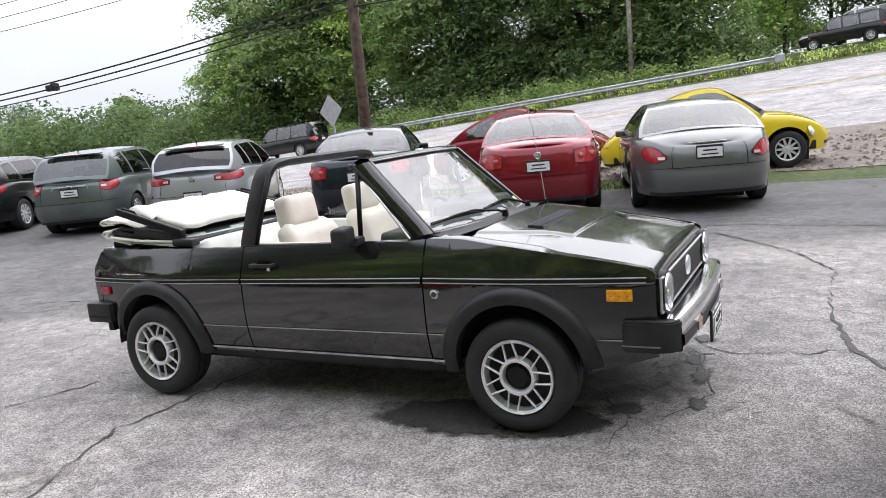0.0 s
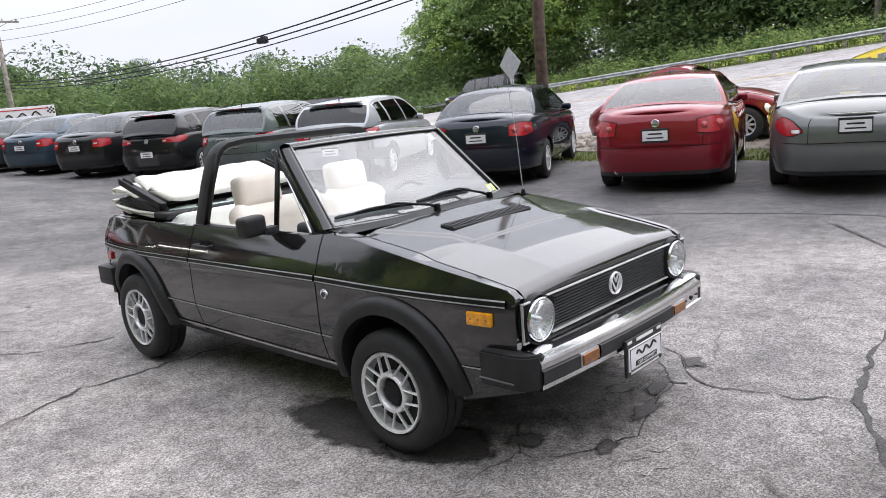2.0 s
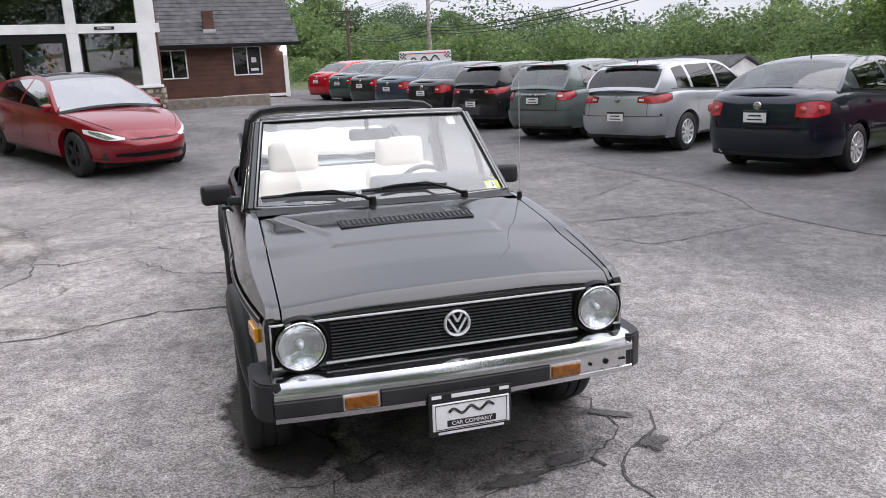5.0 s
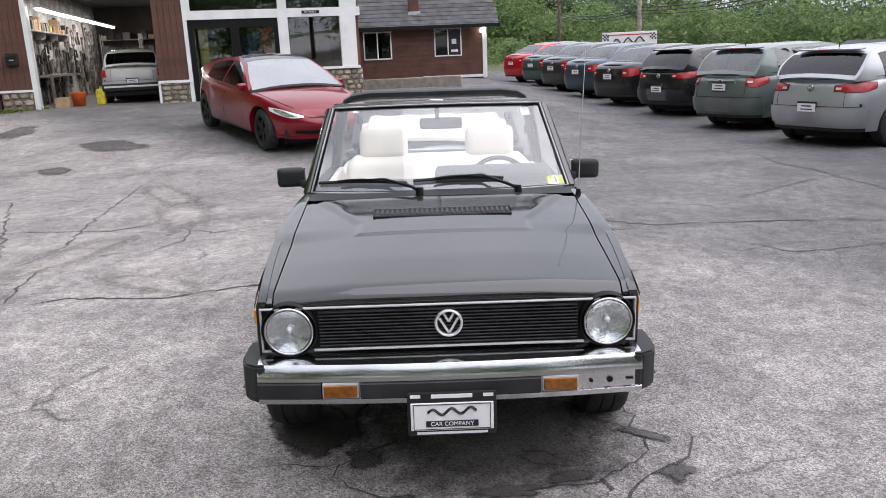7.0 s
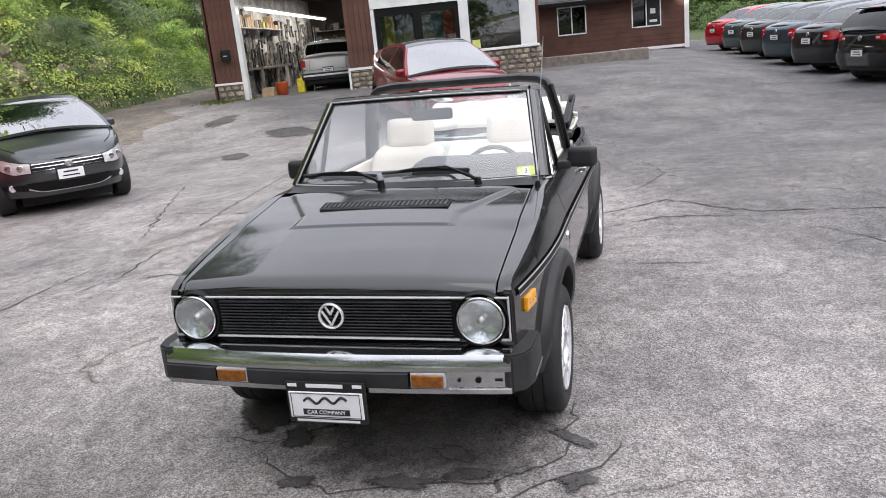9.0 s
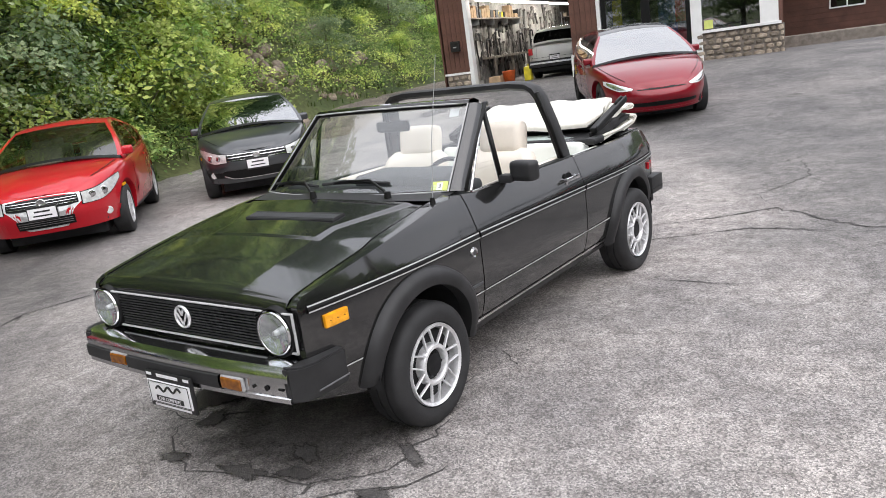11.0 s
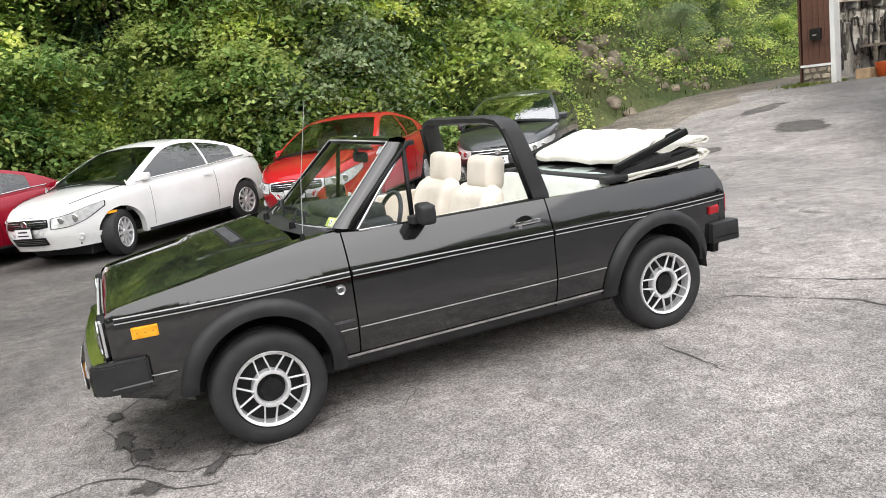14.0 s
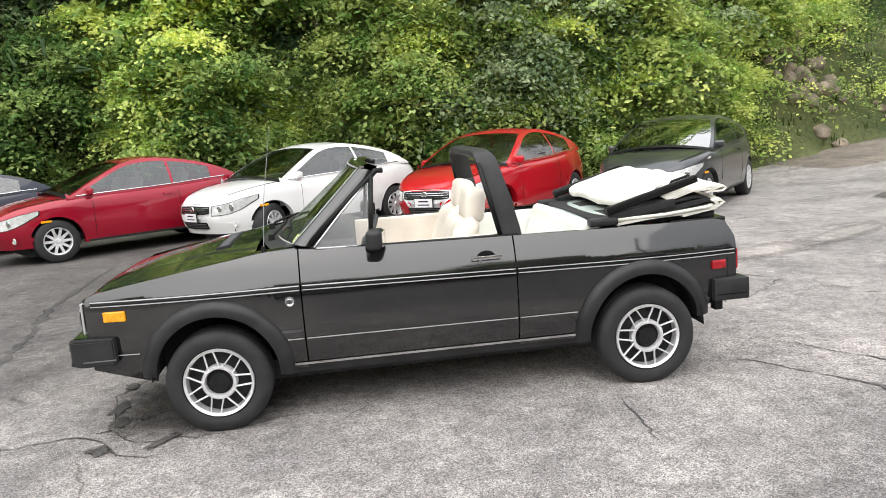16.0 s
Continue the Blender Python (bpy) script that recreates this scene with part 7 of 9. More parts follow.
for sd in (1, -1):
    # A-pillar, filled body-coloured post from scuttle to header
    f = -1 if sd < 0 else 1
    b, t = WS_B[-1 if sd > 0 else 0], WS_T[-1 if sd > 0 else 0]
    rows_ = []
    for k in range(9):
        g = k / 8
        p = b.lerp(t, g)
        rows_.append([p + Vector((0.010, sd * 0.010, 0.006)), p + Vector((0.0, sd * 0.030, 0.006)), p + Vector((-0.045, sd * 0.048, -0.004)), p + Vector((-0.085, sd * 0.040, -0.012)), p + Vector((-0.080, sd * 0.010, -0.012)), p + Vector((0.005, -sd * 0.004, -0.010)), p + Vector((0.010, sd * 0.010, 0.006))])
    part("windscreen_pillar", sheet_bm(rows_, flip=sd > 0), M["black_paint"], HERO, smooth=True, sharp=45)
    # fixed quarter pane with bright edge and black divider
    A = Vector((0.635, sd * 0.690, 0.948))
    B = Vector((0.325, sd * 0.682, 0.940))
    C = Vector((0.285, sd * 0.592, 1.318))
    part("quarter_pane", sheet_bm([[A.lerp(B, i / 4).lerp(C, k / 6) for i in range(5)] for k in range(7)]), M["glass_clear"], HERO)
    part("quarter_trim", tube_bm([B, A.lerp(B, 0.06), A + Vector((-0.006, 0, 0.008)), A.lerp(C, 0.5) + Vector((0.006, 0, 0)), C], 0.007, 6), M["chrome"], HERO, smooth=True)
    part("window_divider", tube_bm([B + Vector((0, 0, -0.02)), C + Vector((0.005, 0, 0.0))], 0.014, 8), M["black_trim"], HERO, smooth=True)
    part("pillar_weatherstrip", tube_bm([Vector((0.66, sd * 0.672, 0.965)), Vector((0.46, sd * 0.625, 1.16)), Vector((0.262, sd * 0.583, 1.338)), Vector((0.225, sd * 0.570, 1.338))], 0.016, 8), M["black_trim"], HERO, smooth=True)
    # door mirror
    mr = part("door_mirror", box_bm(0.085, 0.150, 0.105, (0.300, sd * 0.808, 0.990), 0.028, 3, m=Matrix.Rotation(-sd * 0.18, 4, "Z")), M["black_plastic"], HERO, "black plastic door mirror", smooth=True, sharp=50)
    part("mirror_foot", box_bm(0.06, 0.075, 0.045, (0.325, sd * 0.715, 0.955), 0.014), M["black_plastic"], mr, smooth=True, sharp=50)
    part("mirror_glass", box_bm(0.004, 0.125, 0.082, (0.255, sd * 0.800, 0.990), 0.0015, 1, m=Matrix.Rotation(-sd * 0.18, 4, "Z")), M["chrome"], mr)
# header rail
rows_ = []
for p in WS_T:
    rows_.append([p + Vector((0.008, 0, 0.004)), p + Vector((-0.004, 0, 0.022)), p + Vector((-0.05, 0, 0.026)), p + Vector((-0.095, 0, 0.010)), p + Vector((-0.085, 0, -0.018)), p + Vector((0.0, 0, -0.010)), p + Vector((0.008, 0, 0.004))])
part("header_rail", sheet_bm(rows_), M["black_paint"], HERO, smooth=True, sharp=50)
part("header_catch", box_bm(0.02, 0.07, 0.008, (0.362, 0, 1.386), 0.003, 1), M["chrome"], HERO)
# wipers resting low on the glass
def on_glass(y, k, lift=0.014):
    f = max(-1, min(1, y / (0.635 + (0.548 - 0.635) * k)))
    b = Vector((0.735 + 0.13 * (1 - f * f), 0.635 * f, 0.972 + 0.004 * (1 - f * f)))
    t = Vector((0.345 + 0.055 * (1 - f * f), 0.548 * f, 1.352 + 0.010 * (1 - f * f)))
    return b.lerp(t, k) + Vector((0.7, 0, 0.7)) * lift


for yb_, ye_, kk in ((-0.10, -0.60, 0.10), (0.37, -0.13, 0.12)):
    base_p = Vector((0.925, yb_, 1.0)) if yb_ < 0 else Vector((0.885, yb_, 0.99))
    knee = on_glass(yb_ - 0.17, kk + 0.02, 0.03)
    wp = part("wiper_arm", tube_bm([base_p, base_p + Vector((-0.02, -0.04, 0.02)), knee, on_glass((yb_ + ye_) / 2 - 0.02, kk + 0.01, 0.03)], 0.009, 6, taper=0.006), M["black_trim"], HERO, smooth=True)
    part("wiper_blade", tube_bm([on_glass(y, kk + 0.02 * math.sin(k / 8 * math.pi), 0.012) for k, y in enumerate(np.linspace(yb_ - 0.06, ye_, 9))], 0.008, 6), M["rubber"], wp)
    part("wiper_bridge", tube_bm([on_glass(y, kk + 0.02 * math.sin(k / 4 * math.pi), 0.028) for k, y in enumerate(np.linspace(yb_ - 0.16, ye_ + 0.10, 5))], 0.006, 6), M["black_trim"], wp)
    part("wiper_pivot", cyl_bm(0.020, 0.015, 0.035, tuple(base_p)), M["black_trim"], wp)
# rear-view mirror, inspection sticker, antenna
rv = part("rear_view_mirror", box_bm(0.03, 0.23, 0.062, (0.345, 0.02, 1.262), 0.018), M["dash"], HERO, smooth=True, sharp=45)
part("mirror_stalk", cyl_bm(0.010, 0.014, 0.07, (0.36, 0.0, 1.318)), M["dash"], rv)
stq = Matrix.Translation((0.728, 0.575, 0.998)) @ Matrix.Rotation(radians(16), 4, "Z") @ Matrix.Rotation(radians(-42), 4, "Y")
st = part("inspection_sticker", box_bm(0.003, 0.085, 0.056), M["sticker_yellow"], HERO, "yellow-green inspection sticker with a number")
st.matrix_local = stq
part("sticker_field", box_bm(0.0036, 0.030, 0.042, (0, 0.0, 0.0)), M["plate_white"], st)
tn = new("lettering", text_mesh("3", 0.036, M["plate_black"], 0.0005))
tn.parent = st
tn.matrix_local = pose(0.0026, 0, 0, 90, 0, 90)
part("sticker_white", box_bm(0.003, 0.05, 0.05, (0, 0, 0)), M["plate_white"], HERO).matrix_local = Matrix.Translation((0.372, 0.468, 1.315)) @ Matrix.Rotation(radians(14), 4, "Z") @ Matrix.Rotation(radians(-42), 4, "Y")
an = part("antenna", tube_bm([(0.905, 0.655, 0.955), (0.87, 0.67, 1.25), (0.80, 0.70, 1.62)], 0.0028, 6, taper=0.0014), M["galv"], HERO)
part("antenna_base", cyl_bm(0.016, 0.010, 0.035, (0.905, 0.655, 0.965)), M["black_trim"], an)

# roll-over bar between the doors
bar_pts = []
for sd in (-1, 1):
    leg = [Vector((-0.475, sd * 0.650, 0.86)), Vector((-0.465, sd * 0.640, 0.95)), Vector((-0.42, sd * 0.605, 1.15)), Vector((-0.38, sd * 0.570, 1.30)), Vector((-0.365, sd * 0.545, 1.348)), Vector((-0.355, sd * 0.505, 1.372))]
    bar_pts.append(leg)
path_ = bar_pts[0] + [Vector((-0.35, y, 1.385)) for y in (-0.4, -0.2, 0.0, 0.2, 0.4)] + bar_pts[1][::-1]
rows_ = []
for i, p in enumerate(path_):
    d = (path_[min(i + 1, len(path_) - 1)] - path_[max(0, i - 1)]).normalized()
    nrm = d.cross(Vector((1, 0, 0))).normalized()
    fw = Vector((1, 0, 0))
    wx = 0.052 if 4 < i < len(path_) - 5 else 0.058
    rows_.append([p + fw * wx + nrm * 0.012, p + fw * wx * 0.6 + nrm * 0.026, p - fw * wx * 0.6 + nrm * 0.026, p - fw * wx + nrm * 0.012, p - fw * wx - nrm * 0.014, p - fw * wx * 0.5 - nrm * 0.024, p + fw * wx * 0.5 - nrm * 0.024, p + fw * wx - nrm * 0.014, p + fw * wx + nrm * 0.012])
part("roll_bar", sheet_bm(rows_), M["black_plastic"], HERO, "black roll-over bar across the cabin", smooth=True, sharp=50)
for sd in (1, -1):
    part("bar_seal", tube_bm([Vector((-0.405, sd * 0.665, 0.92)), Vector((-0.362, sd * 0.63, 1.12)), Vector((-0.315, sd * 0.585, 1.335))], 0.014, 6), M["black_trim"], HERO, smooth=True)
    part("rear_side_pane", sheet_bm([[(x, sd * (0.662 - 0.05 * f), 0.90 + f * (0.155 - 0.13 * max(0, (-x - 0.52)) / 0.36)) for x in np.linspace(-0.88, -0.52, 6)] for f in (0, 0.5, 1.0)]), M["glass_clear"], HERO)
    part("belt_guide", box_bm(0.05, 0.04, 0.06, (-0.44, sd * 0.585, 1.14), 0.012), M["dash"], HERO)

# cabin: floor, dash, wheel, seats
part("cabin_floor", box_bm(2.3, 1.16, 0.04, (-0.15, 0, 0.30), 0.01), M["interior_dark"], HERO)
part("bulkhead", box_bm(0.05, 1.2, 0.6, (0.72, 0, 0.62), 0.01), M["interior_dark"], HERO)
dash_ = box_bm(0.40, 1.24, 0.10, (0.60, 0, 0.93), 0.035, 3)
dash_ = box_bm(0.28, 0.60, 0.11, (0.56, 0.28, 0.995), 0.04, 3, bm=dash_)
part("dashboard", dash_, M["dash"], HERO, "grey padded dashboard", smooth=True, sharp=45)
sw_ = Matrix.Translation((0.34, 0.33, 0.905)) @ Matrix.Rotation(radians(-24), 4, "Y")
own = bmesh.new()
pts_ = [Vector((0, 0.168 * math.cos(a), 0.168 * math.sin(a))) for a in np.linspace(0, 2 * math.pi, 33)]
own = tube_bm(pts_, 0.0135, 8)
own = box_bm(0.025, 0.34, 0.05, (0.01, 0, -0.01), 0.012, bm=own)
own = box_bm(0.03, 0.05, 0.18, (0.012, 0, -0.09), 0.012, bm=own)
swo = part("steering_wheel", own, M["dash"], HERO, smooth=True, sharp=45)
swo.matrix_local = sw_


def cushion(sx, sy, sz, at, mt, nm, rot=0.0, bev=0.045, parent=HERO, label=""):
    """A padded block with rounded corners, slightly crowned."""
    own = box_bm(sx, sy, sz, (0, 0, 0), min(bev, min(sx, sy, sz) * 0.42), 3)
    for v in own.verts:
        v.co.x *= 1 + 0.06 * (1 - (2 * v.co.y / sy) ** 2)
    bmesh.ops.transform(own, matrix=Matrix.Translation(at) @ Matrix.Rotation(rot, 4, "Y"), verts=own.verts)
    return part(nm, own, M[mt], parent, label, smooth=True, sharp=60)


def seat_back(parent, y0, foot_x, rake):
    """One padded backrest: broad shoulders, raised bolsters, a rounded top."""
    rows = []
    for i in range(17):
        g = i / 16
        hw = 0.255 * (1 - 0.10 * g) * (1 - max(0.0, (g - 0.86) / 0.14) ** 2 * 0.22)
        zz = 0.52 + 0.50 * g
        xx = foot_x - rake * 0.50 * g
        thick = 0.075 * math.sqrt(max(0.02, 1 - max(0.0, (g - 0.84) / 0.16) ** 2))
        ring = []
        for k in range(24):
            a = 2 * math.pi * k / 24
            c, sn = math.cos(a), math.sin(a)
            yy = hw * math.copysign(abs(c) ** 0.45, c)
            dx = thick * math.copysign(abs(sn) ** 0.6, sn)
            if sn > 0:
                dx += 0.028 * sstep(0.10, 0.20, abs(yy)) - 0.004 * math.cos(g * 40) * (abs(yy) < 0.16)
            ring.append((xx + dx, y0 + yy, zz))
        rows.append(ring + ring[:1])
    rows.append([(rows[-1][0][0] - 0.06, y0, 1.022)] * 25)
    own = sheet_bm(rows)
    bmesh.ops.remove_doubles(own, verts=own.verts, dist=0.0005)
    bmesh.ops.recalc_face_normals(own, faces=own.faces)
    return part("seat_back", own, M["cream_vinyl"], parent, smooth=True, sharp=70)


for sd in (1, -1):
    seat = cushion(0.52, 0.52, 0.17, (0.07, sd * 0.33, 0.53), "cream_vinyl", "front_seat", -0.14, 0.06, label="cream vinyl front seat with headrest")
    back_x = -0.13 if sd < 0 else -0.09
    seat_back(seat, sd * 0.33, back_x, 0.36)
    cushion(0.12, 0.30, 0.20, (back_x - 0.215, sd * 0.33, 1.082), "cream_vinyl", "headrest", -0.16, 0.055, parent=seat)
    for sy in (-0.06, 0.06):
        part("headrest_post", cyl_bm(0.006, 0.006, 0.10, (back_x - 0.205, sd * 0.33 + sy, 0.975)), M["galv"], seat)
    part("seat_piping", tube_bm([(back_x - 0.36 * 0.5 * g + 0.07, sd * 0.33 + sy * 0.165, 0.52 + 0.5 * g) for sy, g in [(1, 0.1), (1, 0.5), (1, 0.85), (-1, 0.85), (-1, 0.5), (-1, 0.1)]], 0.006, 6), M["interior_tan"], seat)
cushion(0.46, 1.08, 0.16, (-0.66, 0, 0.58), "white_vinyl", "rear_seat", -0.1, label="white vinyl rear bench")
cushion(0.16, 1.12, 0.42, (-0.90, 0, 0.735), "white_vinyl", "rear_seat_back", -0.32)
for sd in (1, -1):
    part("rear_side_card", box_bm(0.62, 0.06, 0.34, (-0.72, sd * 0.605, 0.735), 0.03), M["white_vinyl"], HERO, smooth=True, sharp=45)
part("centre_console", box_bm(0.7, 0.16, 0.22, (0.18, 0, 0.45), 0.04), M["dash"], HERO)
part("gear_lever", cyl_bm(0.012, 0.02, 0.18, (0.30, 0, 0.62), bm=box_bm(0.045, 0.045, 0.05, (0.30, 0, 0.72), 0.018)), M["dash"], HERO)

# the folded top: lining roll, cloth folds, frame bows
def fold(points, half, thick, mt, nm, wave=0.0, label="", parent=None, seed=0):
    """A soft band of cloth: a side outline carried across the car, sagging a little."""
    rng_ = random.Random(seed)
    ph = rng_.uniform(0, 6)
    rows = []
    for f in np.linspace(-1, 1, 17):
        sag = 1 - abs(f) ** 4 * 0.18
        rows.append([(x + wave * math.sin(5 * f + ph), half * f, z * 1.0 - (1 - sag) * 0.10 + wave * math.sin(7 * f + x * 9 + ph)) for x, z in points])
    return part(nm, sheet_bm(rows, thick=thick), M[mt], parent or TOPC, label, smooth=True, sharp=60)


TOPC = part("folded_top", box_bm(0.74, 1.10, 0.05, (-1.36, 0, 0.925), 0.02), M["top_cloth"], HERO, "folded black cloth top with pale lining")
def roll(points, half, mt, nm, label="", squash=0.35, seed=0):
    """A puffed roll of cloth: a closed side outline carried across and gathered at both ends."""
    rng_ = random.Random(seed)
    cx, cz = sum(p[0] for p in points) / len(points), sum(p[1] for p in points) / len(points)
    ring = rounded_line(list(points) + [points[0]], 4)
    rows = []
    for f in np.linspace(-1, 1, 29):
        k = 1 - squash * abs(f) ** 6 - (1 - squash) * (1 if abs(f) > 0.999 else 0)
        rows.append([(cx + (p.x - cx) * k + 0.010 * noise.noise(Vector((p.x * 6, f * 3, seed))), half * f, cz + (p.y - cz) * k + 0.016 * noise.noise(Vector((p.x * 5, f * 4, seed + 3)))) for p in ring])
    own = sheet_bm(rows)
    bmesh.ops.remove_doubles(own, verts=own.verts, dist=0.0005)
    bmesh.ops.recalc_face_normals(own, faces=own.faces)
    return part(nm, own, M[mt], TOPC, label, smooth=True, sharp=70)


roll([(-1.13, 1.000), (-1.13, 1.030), (-1.20, 1.072), (-1.34, 1.112), (-1.50, 1.150), (-1.60, 1.160), (-1.62, 1.135), (-1.50, 1.095), (-1.30, 1.045), (-1.18, 1.000)], 0.525, "top_lining", "lining_roll", "cream padded lining roll of the folded top", 0.12, seed=1)
fold([(-0.86, 0.86), (-0.93, 0.915), (-1.02, 0.945), (-1.15, 0.962), (-1.30, 0.970)], 0.54, 0.006, "clear_vinyl", "rear_window", 0.0, "folded greenish plastic rear window", seed=8)
fold([(-1.10, 0.925), (-1.3, 0.945), (-1.55, 0.962), (-1.72, 0.985), (-1.765, 1.012), (-1.74, 1.034), (-1.68, 1.030), (-1.71, 1.008), (-1.70, 0.988), (-1.5, 0.958)], 0.60, 0.012, "top_lining", "lining_edge", 0.004, "pale folded edge of the cloth top", seed=2)
fold([(-1.10, 0.955), (-1.35, 0.985), (-1.55, 1.020), (-1.68, 1.045), (-1.71, 1.030), (-1.60, 1.005), (-1.4, 0.970)], 0.575, 0.014, "top_cloth", "cloth_fold", 0.005, seed=3)
fold([(-1.43, 1.052), (-1.58, 1.090), (-1.70, 1.108), (-1.775, 1.108), (-1.80, 1.088), (-1.77, 1.068), (-1.66, 1.070), (-1.70, 1.084), (-1.60, 1.078)], 0.57, 0.010, "top_lining", "lining_edge", 0.004, "pale folded edge of the cloth top", seed=5)
fold([(-1.20, 1.000), (-1.40, 1.030), (-1.60, 1.058), (-1.66, 1.050), (-1.50, 1.026), (-1.30, 0.998)], 0.56, 0.012, "top_cloth", "cloth_fold", 0.005, seed=4)
for sd in (1, -1):
    tilt = Matrix.Rotation(0.268, 4, "Y")
    rail = part("frame_rail", box_bm(0.57, 0.05, 0.042, (-1.325, sd * 0.578, 1.070), 0.010, m=tilt), M["black_trim"], TOPC)
    part("rail_edge", box_bm(0.55, 0.012, 0.010, (-1.318, sd * 0.600, 1.092), 0.003, 1, m=tilt), M["black_plastic"], rail)
    part("rail_grip", tube_bm([(-1.44, sd * 0.578, 1.118), (-1.45, sd * 0.578, 1.138), (-1.55, sd * 0.578, 1.165), (-1.57, sd * 0.578, 1.152)], 0.008, 6), M["black_trim"], rail, smooth=True)
    part("frame_rail", box_bm(0.40, 0.06, 0.05, (-1.27, sd * 0.56, 0.985), 0.012, m=Matrix.Rotation(0.14, 4, "Y")), M["top_cloth"], TOPC)
    part("frame_hinge", box_bm(0.17, 0.07, 0.045, (-1.02, sd * 0.595, 0.940), 0.014), M["black_plastic"], TOPC)
    part("piping", tube_bm([(-1.10, sd * 0.585, 0.940), (-1.4, sd * 0.60, 0.950), (-1.66, sd * 0.60, 0.974), (-1.76, sd * 0.52, 0.99)], 0.012, 6), M["top_lining"], TOPC, smooth=True)

# wheels: five paired spokes in a bright rim over a dark dish
def hero_wheel():
    w, r, rr = 0.195, HR, 0.192
    tyre = lathe_bm([(rr * 0.96, -w / 2 + 0.03), (rr + 0.004, -w / 2 + 0.004), (rr + 0.02, -w / 2 - 0.002), (r - 0.045, -w / 2 - 0.006), (r - 0.02, -w / 2 + 0.004), (r - 0.006, -w / 2 + 0.018), (r - 0.001, -w / 2 + 0.035), (r, -0.03), (r - 0.007, -0.029), (r - 0.007, -0.021), (r, -0.02), (r, 0.02), (r - 0.007, 0.021), (r - 0.007, 0.029), (r, 0.03), (r - 0.001, w / 2 - 0.035), (r - 0.006, w / 2 - 0.018), (r - 0.03, w / 2), (rr, w / 2 - 0.01)], 56)
    t_me = bpy.data.meshes.new("tyre")
    tyre.to_mesh(t_me)
    tyre.free()
    t_me.materials.append(M["rubber"])
    t_me.shade_smooth()
    t_me.set_sharp_from_angle(angle=radians(30))
    rim = lathe_bm([(rr * 0.985, -w / 2 + 0.010), (rr * 0.965, -w / 2 - 0.002), (rr * 0.935, -w / 2 + 0.002), (rr * 0.895, -w / 2 + 0.006), (rr * 0.88, -w / 2 + 0.03), (rr * 0.87, -w / 2 + 0.06)], 48)
    hub = lathe_bm([(rr * 0.50, -w / 2 + 0.05), (rr * 0.495, -w / 2 + 0.012), (rr * 0.47, -w / 2 + 0.004), (rr * 0.40, -w / 2 + 0.004), (rr * 0.375, -w / 2 + 0.012), (rr * 0.365, -w / 2 + 0.04)], 40)
    disc = lathe_bm([(rr * 0.86, -w / 2 + 0.055), (rr * 0.5, -w / 2 + 0.050), (rr * 0.37, -w / 2 + 0.036), (0.055, -w / 2 + 0.030), (0.05, -w / 2 + 0.016), (0.0, -w / 2 + 0.014)], 40)
    spoke = []
    for k in range(7):
        for s_ in (-1, 1):
            a0 = 2 * math.pi * k / 7 + s_ * 0.10
            a1 = 2 * math.pi * k / 7 + s_ * 0.30
            p0 = Vector((rr * 0.47 * math.cos(a0), -w / 2 + 0.012, rr * 0.47 * math.sin(a0)))
            p1 = Vector((rr * 0.90 * math.cos(a1), -w / 2 + 0.012, rr * 0.90 * math.sin(a1)))
            d = p1 - p0
            spoke.append((box_bm(0.0078, 0.015, d.length, tuple((p0 + p1) / 2), 0.002, 1, m=Matrix.Rotation(math.atan2(d.x, d.z), 4, "Y"))))
    bolts = []
    for k in range(4):
        a = 2 * math.pi * k / 4 + 0.4
        bolts.append(cyl_bm(0.009, 0.008, 0.014, (0.049 * math.cos(a), -w / 2 + 0.024, 0.049 * math.sin(a)), "y", 6))
    outm = {}
    for nm, lst, mt in (("rim", [rim], "alloy"), ("hub_ring", [hub], "alloy"), ("wheel_disc", [disc], "dark_alloy")):
        me = bpy.data.meshes.new(nm)
        lst[0].to_mesh(me)
        me.materials.append(M[mt])
        me.shade_smooth()
        me.set_sharp_from_angle(angle=radians(40))
        outm[nm] = [me]
    for nm, lst, mt in (("spoke", spoke, "alloy"), ("wheel_bolt", bolts, "dark_alloy")):
        outm[nm] = []
        for b_ in lst:
            me = bpy.data.meshes.new(nm)
            b_.to_mesh(me)
            b_.free()
            me.materials.append(M[mt])
            outm[nm].append(me)
    return t_me, outm


t_me, w_parts = hero_wheel()
for xc in (HX_F, HX_R):
    for sd in (1, -1):
        wh = new("wheel", t_me)
        wh.parent = HERO
        wh.matrix_local = pose(xc, sd * 0.690, HR, 0, 25 if xc > 0 else 60, 180 if sd > 0 else 0)
        for nm, lst in w_parts.items():
            for me in lst:
                o = new(nm, me)
                o.parent = wh
part("underbody", box_bm(2.9, 1.15, 0.12, (-0.05, 0, 0.26), 0.03), M["interior_dark"], HERO)
part("exhaust", tube_bm([(-0.6, -0.25, 0.2), (-1.3, -0.3, 0.21), (-1.84, -0.36, 0.24)], 0.025, 8), M["galv"], HERO)
HERO.matrix_world = pose(0, 0, 0, -0.7, 0, 0)

